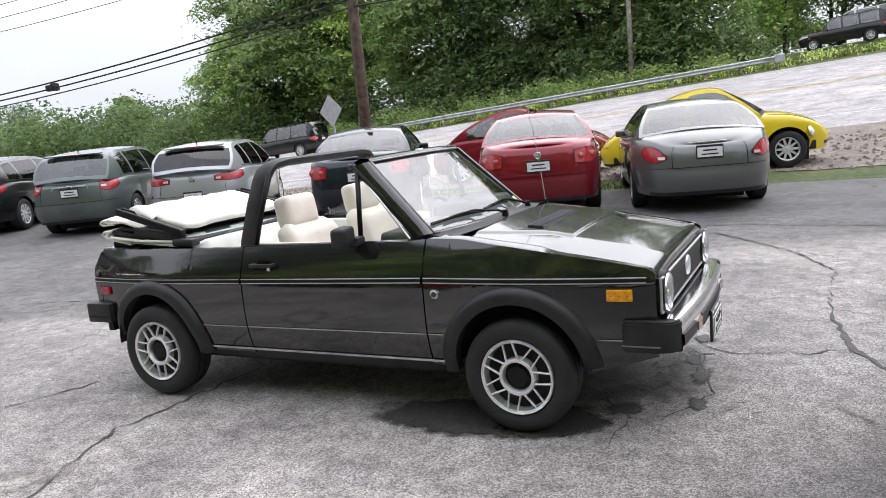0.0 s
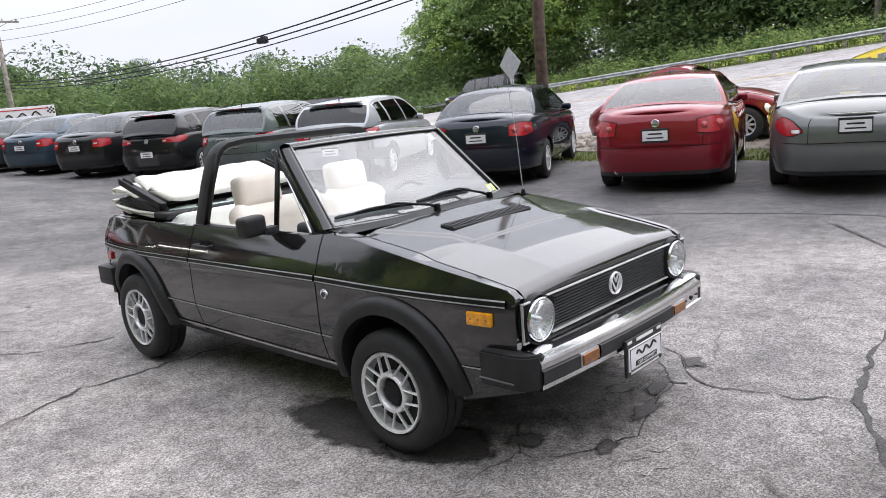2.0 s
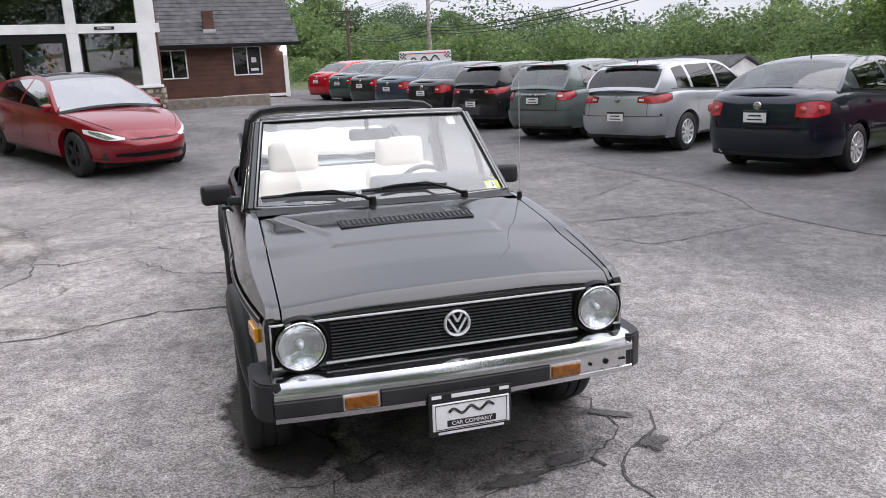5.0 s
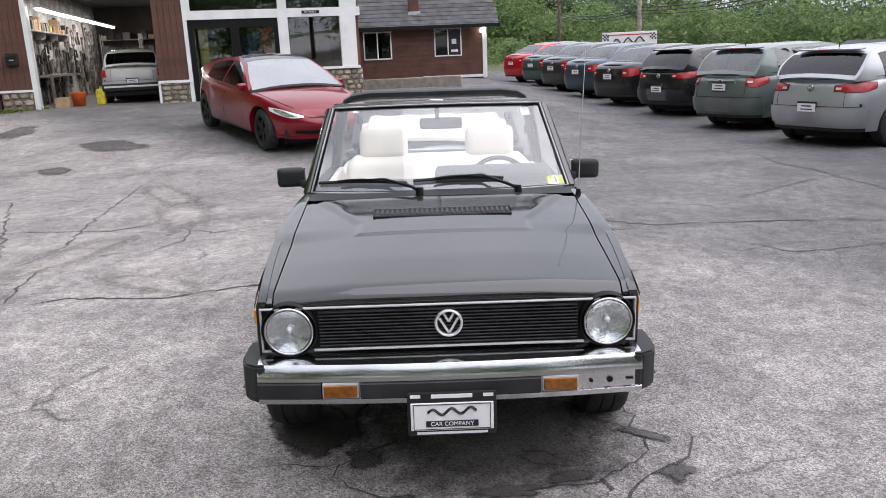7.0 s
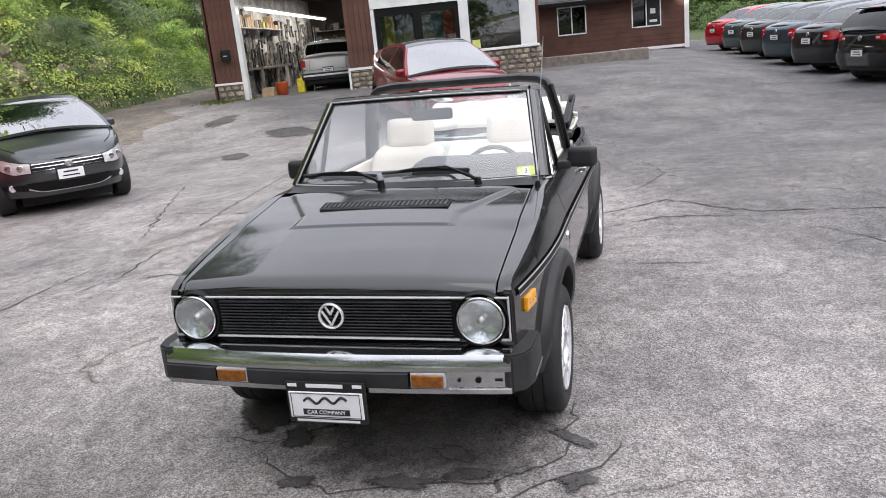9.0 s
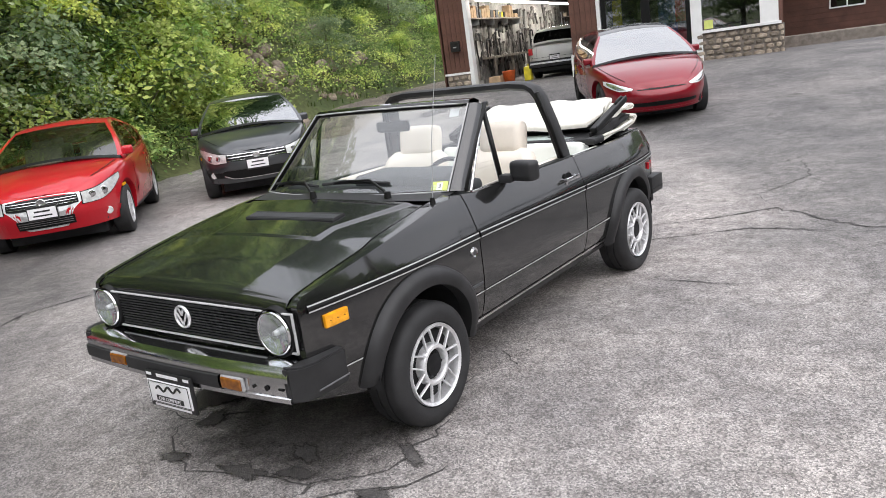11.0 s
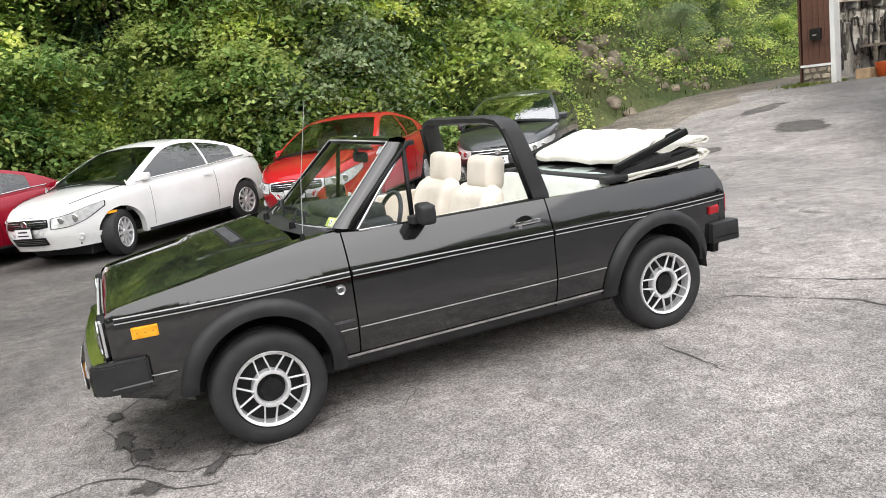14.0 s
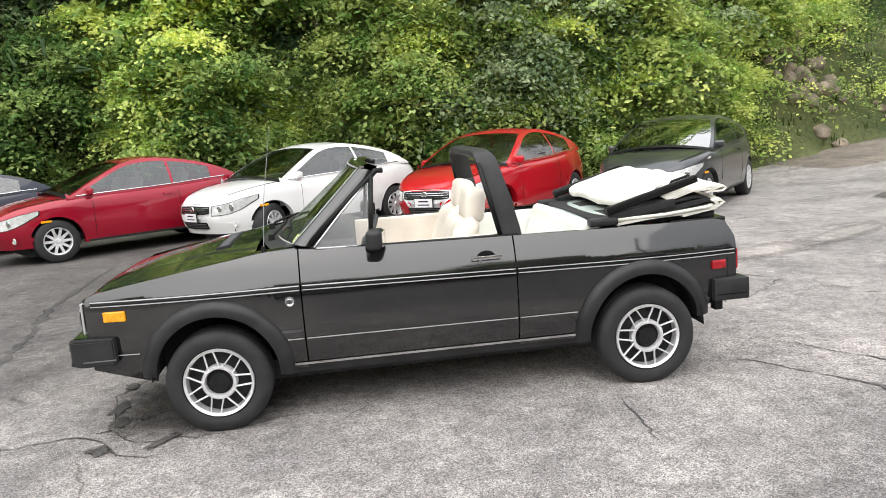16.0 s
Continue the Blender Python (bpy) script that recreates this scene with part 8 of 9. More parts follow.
# ---- the parked cars ----
P = {}
for nm, c, mt in (("silver", (0.42, 0.43, 0.45), 0.5), ("grey_green", (0.145, 0.150, 0.147), 0.5), ("dark_red", (0.21, 0.008, 0.018), 0.25), ("navy", (0.010, 0.014, 0.026), 0.3), ("wagon_green", (0.13, 0.155, 0.148), 0.45),
                  ("black", (0.010, 0.010, 0.011), 0.0), ("teal", (0.035, 0.06, 0.085), 0.4), ("dark_green", (0.03, 0.04, 0.038), 0.4), ("sage", (0.055, 0.095, 0.085), 0.4), ("bright_red", (0.46, 0.005, 0.014), 0.1),
                  ("white", (0.78, 0.78, 0.77), 0.0), ("graphite", (0.055, 0.058, 0.062), 0.5), ("yellow", (0.78, 0.58, 0.02), 0.0), ("crimson", (0.30, 0.004, 0.020), 0.2), ("light_grey", (0.33, 0.36, 0.36), 0.4), ("dull_white", (0.55, 0.54, 0.52), 0.0), ("deep_red", (0.20, 0.002, 0.010), 0.15)):
    P[nm] = paint("paint_" + nm, c, mt)


def stand(spec, at_x, at_y, heading, axle, zf=ground_z):
    """Pose of a car with the middle of an axle over (at_x, at_y); heading 0 looks along +y."""
    a = radians(heading + 90)
    f = Vector((math.cos(a), math.sin(a)))
    xa, xo = (spec["xf"], spec["xr"]) if axle == "f" else (spec["xr"], spec["xf"])
    o = Vector((at_x, at_y)) + f * (xo - xa)
    z1, z2 = zf(at_x, at_y), zf(o.x, o.y)
    slope = math.atan((z2 - z1) / (xo - xa))
    z0 = z1 - xa * math.tan(slope)
    c = Vector((at_x, at_y)) - f * xa
    return pose(c.x, c.y, z0) @ Matrix.Rotation(a, 4, "Z") @ Matrix.Rotation(-slope, 4, "Y")


car_body("sedan_car", "dark grey metallic sedan with a curved boot", LONG_SEDAN, P["grey_green"], stand(LONG_SEDAN, 0.84, 7.3, 17, "r"), rim="seven", badge=False)
car_body("sedan_car", "dark red sedan with round tail lamps", SEDAN, P["dark_red"], stand(SEDAN, -1.33, 6.85, 19, "r"), antenna=True, inside="interior_tan", exhaust=True)
car_body("sedan_car", "dark navy sedan with twin exhausts", SEDAN, P["navy"], stand(SEDAN, -4.35, 6.85, 24, "r"), antenna=True, exhaust=True)
car_body("hatchback_car", "silver hatchback with a dark rear window", HATCH, P["silver"], stand(HATCH, -7.55, 6.45, 28, "r"), lights="hatch", antenna=True, glass_mat=M["glass_dark"])
car_body("wagon_car", "grey-green wagon with wraparound tail lamps", WAGON, P["wagon_green"], stand(WAGON, -10.2, 6.15, 28, "r"), lights="hatch", antenna=True)
car_body("hatchback_car", "black hatchback with red tail lamps", HATCH, P["black"], stand(HATCH, -13.1, 5.8, 28, "r"), lights="hatch", glass_mat=M["glass_dark"])
row = (("black", "black sedan with a raised boot", -15.8, 5.5), ("teal", "dusky blue sedan with a spoiler", -18.5, 5.2), ("dark_green", "dark green-grey sedan with red lamps", -21.1, 4.9), ("sage", "sage green older sedan with rounded boot", -23.7, 4.6), ("bright_red", "bright red sedan with chrome badge", -26.4, 4.2))
for k, (c, lb, x, y) in enumerate(row):
    car_body("sedan_car", lb, SEDAN, P[c], stand(SEDAN, x, y, 27, "r"))
car_body("suv_car", "grey-green utility car at the end of the row", WAGON, P["wagon_green"], stand(WAGON, -30.2, 5.2, 20, "r"), lights="hatch")
car_body("sedan_car", "pale grey sedan at the end of the row", SEDAN, P["light_grey"], stand(SEDAN, -33.5, 5.6, 20, "r"))

car_body("coupe_car", "bright red hardtop convertible with a chrome grille surround", COUPE, P["bright_red"], stand(COUPE, -1.17, -6.77, -40, "f"), front_view=True, group="convertibles by the trees", front="shield", inside="interior_tan")
car_body("coupe_car", "white hardtop convertible with dark grille", COUPE, P["white"], stand(COUPE, 2.15, -7.5, -49, "f"), front_view=True, group="convertibles by the trees", front="shield", inside="interior_grey", turn=20)
car_body("coupe_car", "deep red hardtop convertible with silver wheels", COUPE, P["crimson"], stand(COUPE, 5.25, -7.75, -56, "f"), front_view=True, group="convertibles by the trees", front="shield", inside="interior_tan")
car_body("coupe_car", "graphite grey hardtop convertible with chrome grille bars", COUPE, P["graphite"], stand(COUPE, -4.28, -6.6, -40, "f"), front_view=True, group="convertibles by the trees", front="bars", glass_mat=M["glass_coated"])
car_body("coupe_car", "dark blue hardtop convertible by the trees", COUPE, P["navy"], stand(COUPE, 8.5, -8.3, -58, "f"), front_view=True, group="convertibles by the trees", front="shield")
car_body("electric_car", "glossy red electric sedan with a black roof and black wheels", ELECTRIC, P["deep_red"], stand(ELECTRIC, -9.3, -2.15, -58, "f"), front_view=False, rim="five", rim_mat=M["dark_alloy"], badge=False, lights="none", front="slim", roof_mat=P["black"], glass_mat=M["glass_coated"])
car_body("rounded_car", "yellow rounded two-door car on gravel", ROUNDED, P["yellow"], stand(ROUNDED, 1.75, 11.6, -80, "f", terrain_z), rim="ten", lights="none", front="plain")
car_body("rounded_car", "red rounded two-door car on gravel", ROUNDED, P["dark_red"], stand(ROUNDED, -2.3, 12.3, -80, "f", terrain_z), rim="ten", lights="none", front="plain")
car_body("suv_car", "dark utility vehicle on the road", SUV, P["black"], stand(SUV, -28.0, 33.0, 92, "f", road_z), category="vehicle", lights="suv", group="vehicles on the road")
car_body("suv_car", "black utility vehicle parked on the grass beyond the road", SUV, P["black"], stand(SUV, 1.6, 54.0, 88, "f", terrain_z), category="vehicle", lights="suv", group="vehicles beyond the road", badge=False)
car_body("van_car", "white passenger van beyond the road", VAN, P["white"], stand(VAN, 3.0, 60.0, 75, "f", terrain_z), category="van", group="vehicles beyond the road", badge=False)
old_hatch = car_body("hatchback_car", "old dull white hatchback with a black bumper inside the garage", HATCH, P["dull_white"], FAC @ pose(2.05, 3.4, 0.6, 0, 0, 92), badge=False, lights="plain_tail", glass_mat=M["glass_dark"])
part("rear_bumper", box_bm(0.16, 1.62, 0.20, (-2.15, 0, 0.44), 0.03), M["black_plastic"], old_hatch, "black plastic bumper", smooth=True, sharp=40)
part("bumper_strip", box_bm(0.02, 1.50, 0.05, (-2.235, 0, 0.46), 0.006), M["alloy"], old_hatch)
part("lower_panel", box_bm(0.10, 1.50, 0.14, (-2.11, 0, 0.27), 0.02), M["black_trim"], old_hatch)
for sy in (-1, 1):
    part("tail_lamp", box_bm(0.10, 0.12, 0.20, (-2.08, sy * 0.74, 0.82), 0.012), M["red_lens"], old_hatch, smooth=True, sharp=40)

# ---- trees, shrubs and grass ----
def leaf_cloud(seed, blobs, count, size, droop=0.15, needle=False, per=52, dome=0.85, round_leaf=False):
    """Small folded leaves in flat sprays spread over lumpy clumps, with gaps between."""
    rng = np.random.default_rng(seed)
    b = np.array(blobs)
    vol = (b[:, 3] * b[:, 4] * b[:, 5]) ** 0.67
    ns = max(1, count // per)
    pick = b[rng.choice(len(b), ns, p=vol / vol.sum())]
    d = rng.normal(size=(ns, 3))
    d[:, 2] = np.where(rng.random(ns) < dome, np.abs(d[:, 2]), d[:, 2])
    d /= np.linalg.norm(d, axis=1)[:, None]
    rad = 1.08 - 0.5 * rng.random(ns) ** 2.0
    sc = pick[:, :3] + d * pick[:, 3:6] * rad[:, None]
    sr = size * rng.uniform(1.6, 3.4, ns) + 0.15 * pick[:, 3]
    # leaves of each spray lie in a tilted flat disc
    idx = np.repeat(np.arange(ns), per)
    m = len(idx)
    sn = d * 0.60 + rng.normal(size=(ns, 3)) * 0.2 + np.array([0, 0, 1.0])
    sn /= np.linalg.norm(sn, axis=1)[:, None]
    off = np.clip(rng.normal(size=(m, 3)), -1.7, 1.7) * sr[idx][:, None]
    nn = sn[idx]
    off -= nn * (off * nn).sum(1)[:, None] * 0.9
    off[:, 2] -= 0.25 * (off ** 2).sum(1) / (sr[idx] + 1e-6)
    p = sc[idx] + off
    up = nn + rng.normal(size=(m, 3)) * 0.45
    up /= np.linalg.norm(up, axis=1)[:, None]
    a = np.cross(up, rng.normal(size=(m, 3)))
    a /= np.linalg.norm(a, axis=1)[:, None]
    t = np.cross(up, a)
    s = (size * rng.uniform(0.55, 1.35, m))[:, None]
    if needle:
        V = np.stack([p - a * s * 0.5 + t * s * 0.09, p + a * s * 0.5, p - a * s * 0.5 - t * s * 0.09], 1).reshape(-1, 3)
    elif round_leaf:
        V = np.stack([p - a * s * 0.5, p - a * s * 0.02 + t * s * 0.36, p + a * s * 0.55 - up * s * droop, p - a * s * 0.02 - t * s * 0.36], 1).reshape(-1, 3)
    else:
        V = np.stack([p - a * s * 0.5 + t * s * 0.34, p + a * s * 0.62 - up * s * droop, p - a * s * 0.4 - t * s * 0.40], 1).reshape(-1, 3)
    k = 4 if round_leaf and not needle else 3
    F = np.arange(k * m).reshape(-1, k)
    return V.tolist(), F.tolist()


def crown_blobs(seed, h, w, base, n):
    rng = random.Random(seed)
    out = []
    for k in range(n):
        f = (k + 0.5) / n
        z = base + (h - base) * (f * 0.92 + 0.06)
        spread = w * 0.5 * math.sin(math.pi * (0.16 + 0.8 * f)) ** 0.8
        a, r_ = rng.uniform(0, 6.28), spread * rng.uniform(0.15, 0.95)
        q = rng.uniform(0.085, 0.175) * w
        out.append((r_ * math.cos(a), r_ * math.sin(a), z, q * 1.3, q * 1.3, q * 0.7))
    return out


def trunk_bm(seed, h, r, limbs, base, w, lean=0.03):
    rng = random.Random(seed + 90)
    pts = [(lean * h * f * rng.uniform(0.3, 1), lean * h * f * rng.uniform(-1, 1), h * 0.9 * f) for f in np.linspace(0, 1, 7)]
    pts[0] = (0, 0, -0.4)
    bm = tube_bm(pts, r, 8, taper=r * 0.22)
    for k in range(limbs):
        f = rng.uniform(base / h * 0.7, 0.85)
        z = h * 0.9 * f
        a = rng.uniform(0, 6.28)
        ln = w * rng.uniform(0.22, 0.42)
        p0 = Vector((0, 0, z))
        p1 = p0 + Vector((math.cos(a), math.sin(a), 0.55)) * ln * 0.5
        p2 = p0 + Vector((math.cos(a + 0.3), math.sin(a + 0.3), 0.75)) * ln
        bm = tube_bm([p0, p1, p2], r * 0.38 * (1 - 0.6 * f), 5, bm, taper=r * 0.1)
    return bm


TREE_KINDS = {}


def tree_kind(key, label, h, w, base, leaf, count, size, bark="bark", n=22, r=0.16, limbs=7, seed=1, needle=False, round_leaf=False):
    root = empty("tree")
    tagged(root, label, "tree", "trees round the lot")
    part("trunk", trunk_bm(seed, h, r, limbs, base, w), M[bark], root, smooth=True)
    V, F = leaf_cloud(seed, crown_blobs(seed, h, w, base, n), count, size, needle=needle, round_leaf=round_leaf)
    part("crown", mesh_from("crown", V, F, M[leaf]), None, root)
    TREE_KINDS[key] = [root, False]


tree_kind("maple", "young maple in light green leaf", 9, 5.6, 1.0, "leaf_maple", 15000, 0.17, r=0.11, n=24, limbs=10, seed=21, round_leaf=True)
tree_kind("maple_b", "slender maple with layered green leaves", 7.5, 4.6, 0.5, "leaf_maple", 15000, 0.135, r=0.08, n=22, limbs=10, seed=22, round_leaf=True)
tree_kind("sapling", "yellow-green sapling at the wood's edge", 5.2, 3.4, 0.3, "leaf_bright", 12500, 0.11, r=0.05, n=18, limbs=9, seed=23, round_leaf=True)
tree_kind("birch", "pale-barked birch with thin leaves", 11, 4.5, 3.0, "leaf_maple", 7000, 0.24, "bark_pale", r=0.10, n=22, limbs=8, seed=24)
tree_kind("pine", "dark feathery pine with open branches", 14, 6.0, 3.0, "leaf_pine", 15000, 0.46, r=0.2, n=34, limbs=12, seed=31, needle=True)
tree_kind("hemlock", "dark hemlock with drooping needles", 9, 4.6, 0.6, "leaf_pine", 15000, 0.32, r=0.13, n=30, limbs=10, seed=32, needle=True)
tree_kind("olive", "grey-green shrub tree with fine leaves", 4.6, 4.2, 0.2, "leaf_grey", 11000, 0.10, r=0.06, n=24, limbs=8, seed=41, round_leaf=True)
tree_kind("shrub", "dense green shrub by the lot", 2.6, 3.6, 0.0, "leaf_maple", 10000, 0.10, r=0.04, n=15, limbs=6, seed=42, round_leaf=True)
tree_kind("shrub_b", "low yellow-green shrub in leaf", 1.7, 2.8, 0.0, "leaf_bright", 8000, 0.09, r=0.03, n=12, limbs=5, seed=43, round_leaf=True)
tree_kind("far_oak", "distant oak in dark leaf", 17, 10.5, 1.6, "leaf_oak", 15500, 0.36, r=0.26, n=34, limbs=12, seed=13)
tree_kind("far_pine", "distant dark pine above the tree line", 18, 5.5, 4.0, "leaf_pine", 9000, 0.62, r=0.22, n=36, limbs=9, seed=33, needle=True)
tree_kind("far_maple", "distant rounded maple in green leaf", 11, 8.5, 0.3, "leaf_maple", 11000, 0.32, r=0.18, n=30, limbs=6, seed=25)


def plant(key, x, y, s=1.0, rot=0.0, dz=0.0):
    root, used = TREE_KINDS[key]
    m = pose(x, y, terrain_z(x, y) - 0.05 + dz, 0, 0, rot)
    if not used:
        TREE_KINDS[key][1] = True
        root.matrix_world = m @ Matrix.Scale(s, 4)
        return root
    c = copy_thing(root, m)
    c.scale = (s, s, s)
    return c


rng = random.Random(17)
# wooded bank behind the convertibles
for k in range(38):
    x = -13 + 29 * k / 37 + rng.uniform(-0.4, 0.4)
    e = bank_edge(x)
    key = rng.choice(("shrub", "olive", "shrub_b", "sapling", "shrub"))
    if x < -8.5:
        key = "shrub_b"
    plant(key, x, e - rng.uniform(0.3, 1.5) - (0.7 if x < -9 else 0), rng.uniform(0.75, 1.15), rng.uniform(0, 360))
for k in range(27):
    x = -8.6 + 25 * k / 26 + rng.uniform(-0.6, 0.6)
    plant(rng.choice(("maple_b", "sapling", "maple", "maple_b", "sapling", "hemlock")), x, bank_edge(x) - rng.uniform(1.8, 3.8), rng.uniform(0.8, 1.15), rng.uniform(0, 360), -0.6)
for k in range(17):
    x = -22 + 40 * k / 16 + rng.uniform(-0.8, 0.8)
    plant(rng.choice(("far_maple", "hemlock", "far_maple", "pine")), x, bank_edge(x) - rng.uniform(5.0, 8.5), rng.uniform(0.85, 1.2), rng.uniform(0, 360), -0.8)
for k in range(14):
    x = -40 + 62 * k / 13 + rng.uniform(-1, 1)
    plant(rng.choice(("far_oak", "far_oak", "far_pine")), x, bank_edge(x) - rng.uniform(11, 17), rng.uniform(0.9, 1.2), rng.uniform(0, 360), -1.0)
# low growth on the rocky slope by the drive
for k in range(44):
    x = -30 + 22 * ((k * 0.618) % 1.0)
    d = 0.9 + 12 * ((k + 0.5) / 44) ** 1.1 + rng.uniform(-0.3, 0.3)
    if abs(x + 11.6) < 1.7 and d < 3.4:
        continue
    far_up = d > 6
    plant(rng.choice(("shrub", "sapling", "olive", "maple_b") if far_up else ("shrub_b", "olive", "shrub", "shrub_b")), x, bank_edge(x) - d, rng.uniform(0.7, 1.1) if far_up else rng.uniform(0.3, 0.6), rng.uniform(0, 360))
# wood above the slope
for k in range(13):
    x = -36 + 24 * k / 12 + rng.uniform(-0.8, 0.8)
    plant(rng.choice(("far_maple", "maple_b", "hemlock", "far_maple")), x, bank_edge(x) - rng.uniform(7.5, 11.5), rng.uniform(0.75, 1.0), rng.uniform(0, 360), -0.4)
for k in range(9):
    x = -46 + 36 * k / 8 + rng.uniform(-1, 1)
    plant("far_oak", x, bank_edge(x) - rng.uniform(14, 19), rng.uniform(0.8, 1.05), rng.uniform(0, 360), -0.8)
for x in (-4.6, -3.4, -2.2, -0.9, 0.5, 3.4):
    plant("sapling", x, bank_edge(x) - rng.uniform(0.7, 1.3), rng.uniform(0.8, 1.1), rng.uniform(0, 360))
for x, q in ((-6.6, 1.35), (-7.6, 1.1), (-8.6, 1.2), (-5.4, 1.15), (-0.4, 1.1)):
    plant("sapling", x, bank_edge(x) - 1.3, q, 40 * x)
for x in (-5.6, -2.9, 0.9, 4.6):
    plant("birch", x, bank_edge(x) - 1.7 + rng.uniform(-0.3, 0.3), rng.uniform(0.8, 1.0), rng.uniform(0, 360), -0.5)
for k in range(16):
    x = -44 + 20 * ((k * 0.618) % 1.0)
    plant(rng.choice(("maple_b", "shrub", "sapling", "olive")), x, bank_edge(x) - 1.0 - 8 * k / 15, rng.uniform(0.7, 1.05), rng.uniform(0, 360))
for k in range(12):
    x = -24 + 15 * ((k * 0.618 + 0.3) % 1.0)
    plant("hemlock", x, bank_edge(x) - 1.5 - 7 * k / 11, rng.uniform(0.16, 0.34), rng.uniform(0, 360))
# tall wood beyond the road
for k in range(28):
    x = -54 + 103 * k / 27 + rng.uniform(-1.2, 1.2)
    plant(rng.choice(("far_oak", "far_oak", "far_maple", "far_pine", "far_oak", "birch")), x, (53 if x < -3 else 67) + rng.uniform(0, 6), rng.uniform(0.9, 1.2), rng.uniform(0, 360))
for k in range(14):
    x = -52 + 104 * k / 13 + rng.uniform(-1.2, 1.2)
    plant(rng.choice(("far_oak", "far_pine")), x, (63 if x < -3 else 74) + rng.uniform(0, 8), rng.uniform(1.1, 1.35), rng.uniform(0, 360))
# pines that stand above the low woods to the west
for k in range(26):
    a = radians(45 + 46 * (k + rng.uniform(-0.45, 0.45)) / 25)
    d = rng.uniform(118, 150)
    plant(rng.choice(("far_pine", "far_pine", "far_oak")), 2 - d * math.sin(a), -3 + d * math.cos(a), rng.uniform(0.6, 0.92), rng.uniform(0, 360))
# behind the wing and all round, to close the place
for x, y, s_ in ((-47, -3, 0.7), (-52, -10, 0.9), (-45, -16, 0.9), (-41, -22, 0.9)):
    plant("far_oak", x, y, s_, rng.uniform(0, 360))
for k in range(12):
    plant(rng.choice(("far_oak", "far_pine")), 36 + rng.uniform(0, 10), -24 + 60 * k / 11, rng.uniform(0.8, 1.1), rng.uniform(0, 360))


def ground_cover(name, label, spots, size, per, hmax, leaf, seed, q0=0.2, q1=0.55):
    """Low leafy growth in domed clumps that hides the soil, as one object."""
    r_ = np.random.default_rng(seed)
    blobs_ = []
    for x, y in spots:
        q = r_.uniform(q0, q1)
        hh = hmax * r_.uniform(0.15, 1.0) ** 1.6
        blobs_.append((x, y, terrain_z(x, y) + hh * 0.4, q, q, hh * 0.6 + 0.05))
    V, F = leaf_cloud(seed, blobs_, per * len(spots), size, per=13, dome=0.8, round_leaf=size < 0.12)
    tagged(new(name, mesh_from(name, V, F, M[leaf])), label, "undergrowth", kind="stuff")


gc = random.Random(71)
ground_cover("undergrowth", "low green undergrowth on the foot of the bank", [(x, bank_edge(x) - 0.25 - abs(gc.gauss(0, 1.1))) for x in [gc.uniform(-10, 13) for _ in range(600)]], 0.085, 104, 0.7, "leaf_low", 72)
ground_cover("slope_undergrowth", "low green and yellow undergrowth on the slope by the drive", [(x, bank_edge(x) - 0.3 - gc.uniform(0, 1) ** 1.3 * 12) for x in [gc.uniform(-42, -8) for _ in range(950)]], 0.10, 104, 1.0, "leaf_low", 73, 0.3, 0.8)
ground_cover("slope_weeds", "yellow-green weeds on the slope by the drive", [(x, bank_edge(x) - 0.3 - gc.uniform(0, 1) ** 1.3 * 9.5) for x in [gc.uniform(-26, -8) for _ in range(260)]], 0.09, 91, 0.8, "leaf_bright", 75, 0.25, 0.6)
ground_cover("roadside_undergrowth", "green undergrowth behind the guard rail", [(gc.uniform(-80, -1.5), gc.uniform(46.0, 51)) for _ in range(420)], 0.2, 117, 1.9, "leaf_low", 74, 0.6, 1.5)
ground_cover("roadside_weeds", "yellow-green weeds on the verge behind the guard rail", [(gc.uniform(-80, 14), gc.uniform(44.6, 47)) for _ in range(420)], 0.14, 65, 0.6, "leaf_bright", 76, 0.5, 1.1)


def far_woods(name, label, a0, a1, d0, d1, h0, h1, n, count, size, leaf, seed):
    """Woodland far off as one object: crowns side by side with an uneven top."""
    r_ = np.random.default_rng(seed)
    blobs_ = []
    for k in range(n):
        a = radians(a0 + (a1 - a0) * (k + r_.uniform(-0.5, 0.5)) / n)
        d = r_.uniform(d0, d1)
        x, y = 2 - d * math.sin(a), -3 + d * math.cos(a)
        h = r_.uniform(h0, h1)
        for j in range(5):
            q = r_.uniform(1.0, 2.2) * h / 8
            blobs_.append((x + r_.normal() * h * 0.18, y + r_.normal() * h * 0.18, terrain_z(x, y) + h * (0.15 + 0.17 * j), q * 1.3, q * 1.3, q))
    V, F = leaf_cloud(seed, blobs_, count, size, dome=0.8, per=18)
    tagged(new(name, mesh_from(name, V, F, M[leaf])), label, "woods", kind="stuff")


far_woods("far_woods", "dark green woods along the skyline to the west", 42, 92, 112, 150, 10.0, 14.5, 130, 100000, 0.55, "leaf_far_dark", 81)
far_woods("near_woods", "lighter green woods in front of the skyline", 42, 90, 90, 112, 6.0, 9.5, 120, 90000, 0.46, "leaf_far", 82)
far_woods("far_thicket", "low light green thicket beyond the lot", 42, 84, 62, 86, 1.4, 2.8, 110, 40000, 0.24, "leaf_far", 83)
ground_cover("wood_undergrowth", "dark green undergrowth below the tall wood", [(gc.uniform(-62, -3), gc.uniform(51, 60)) for _ in range(170)], 0.34, 390, 6.0, "leaf_far", 77, 1.4, 2.8)

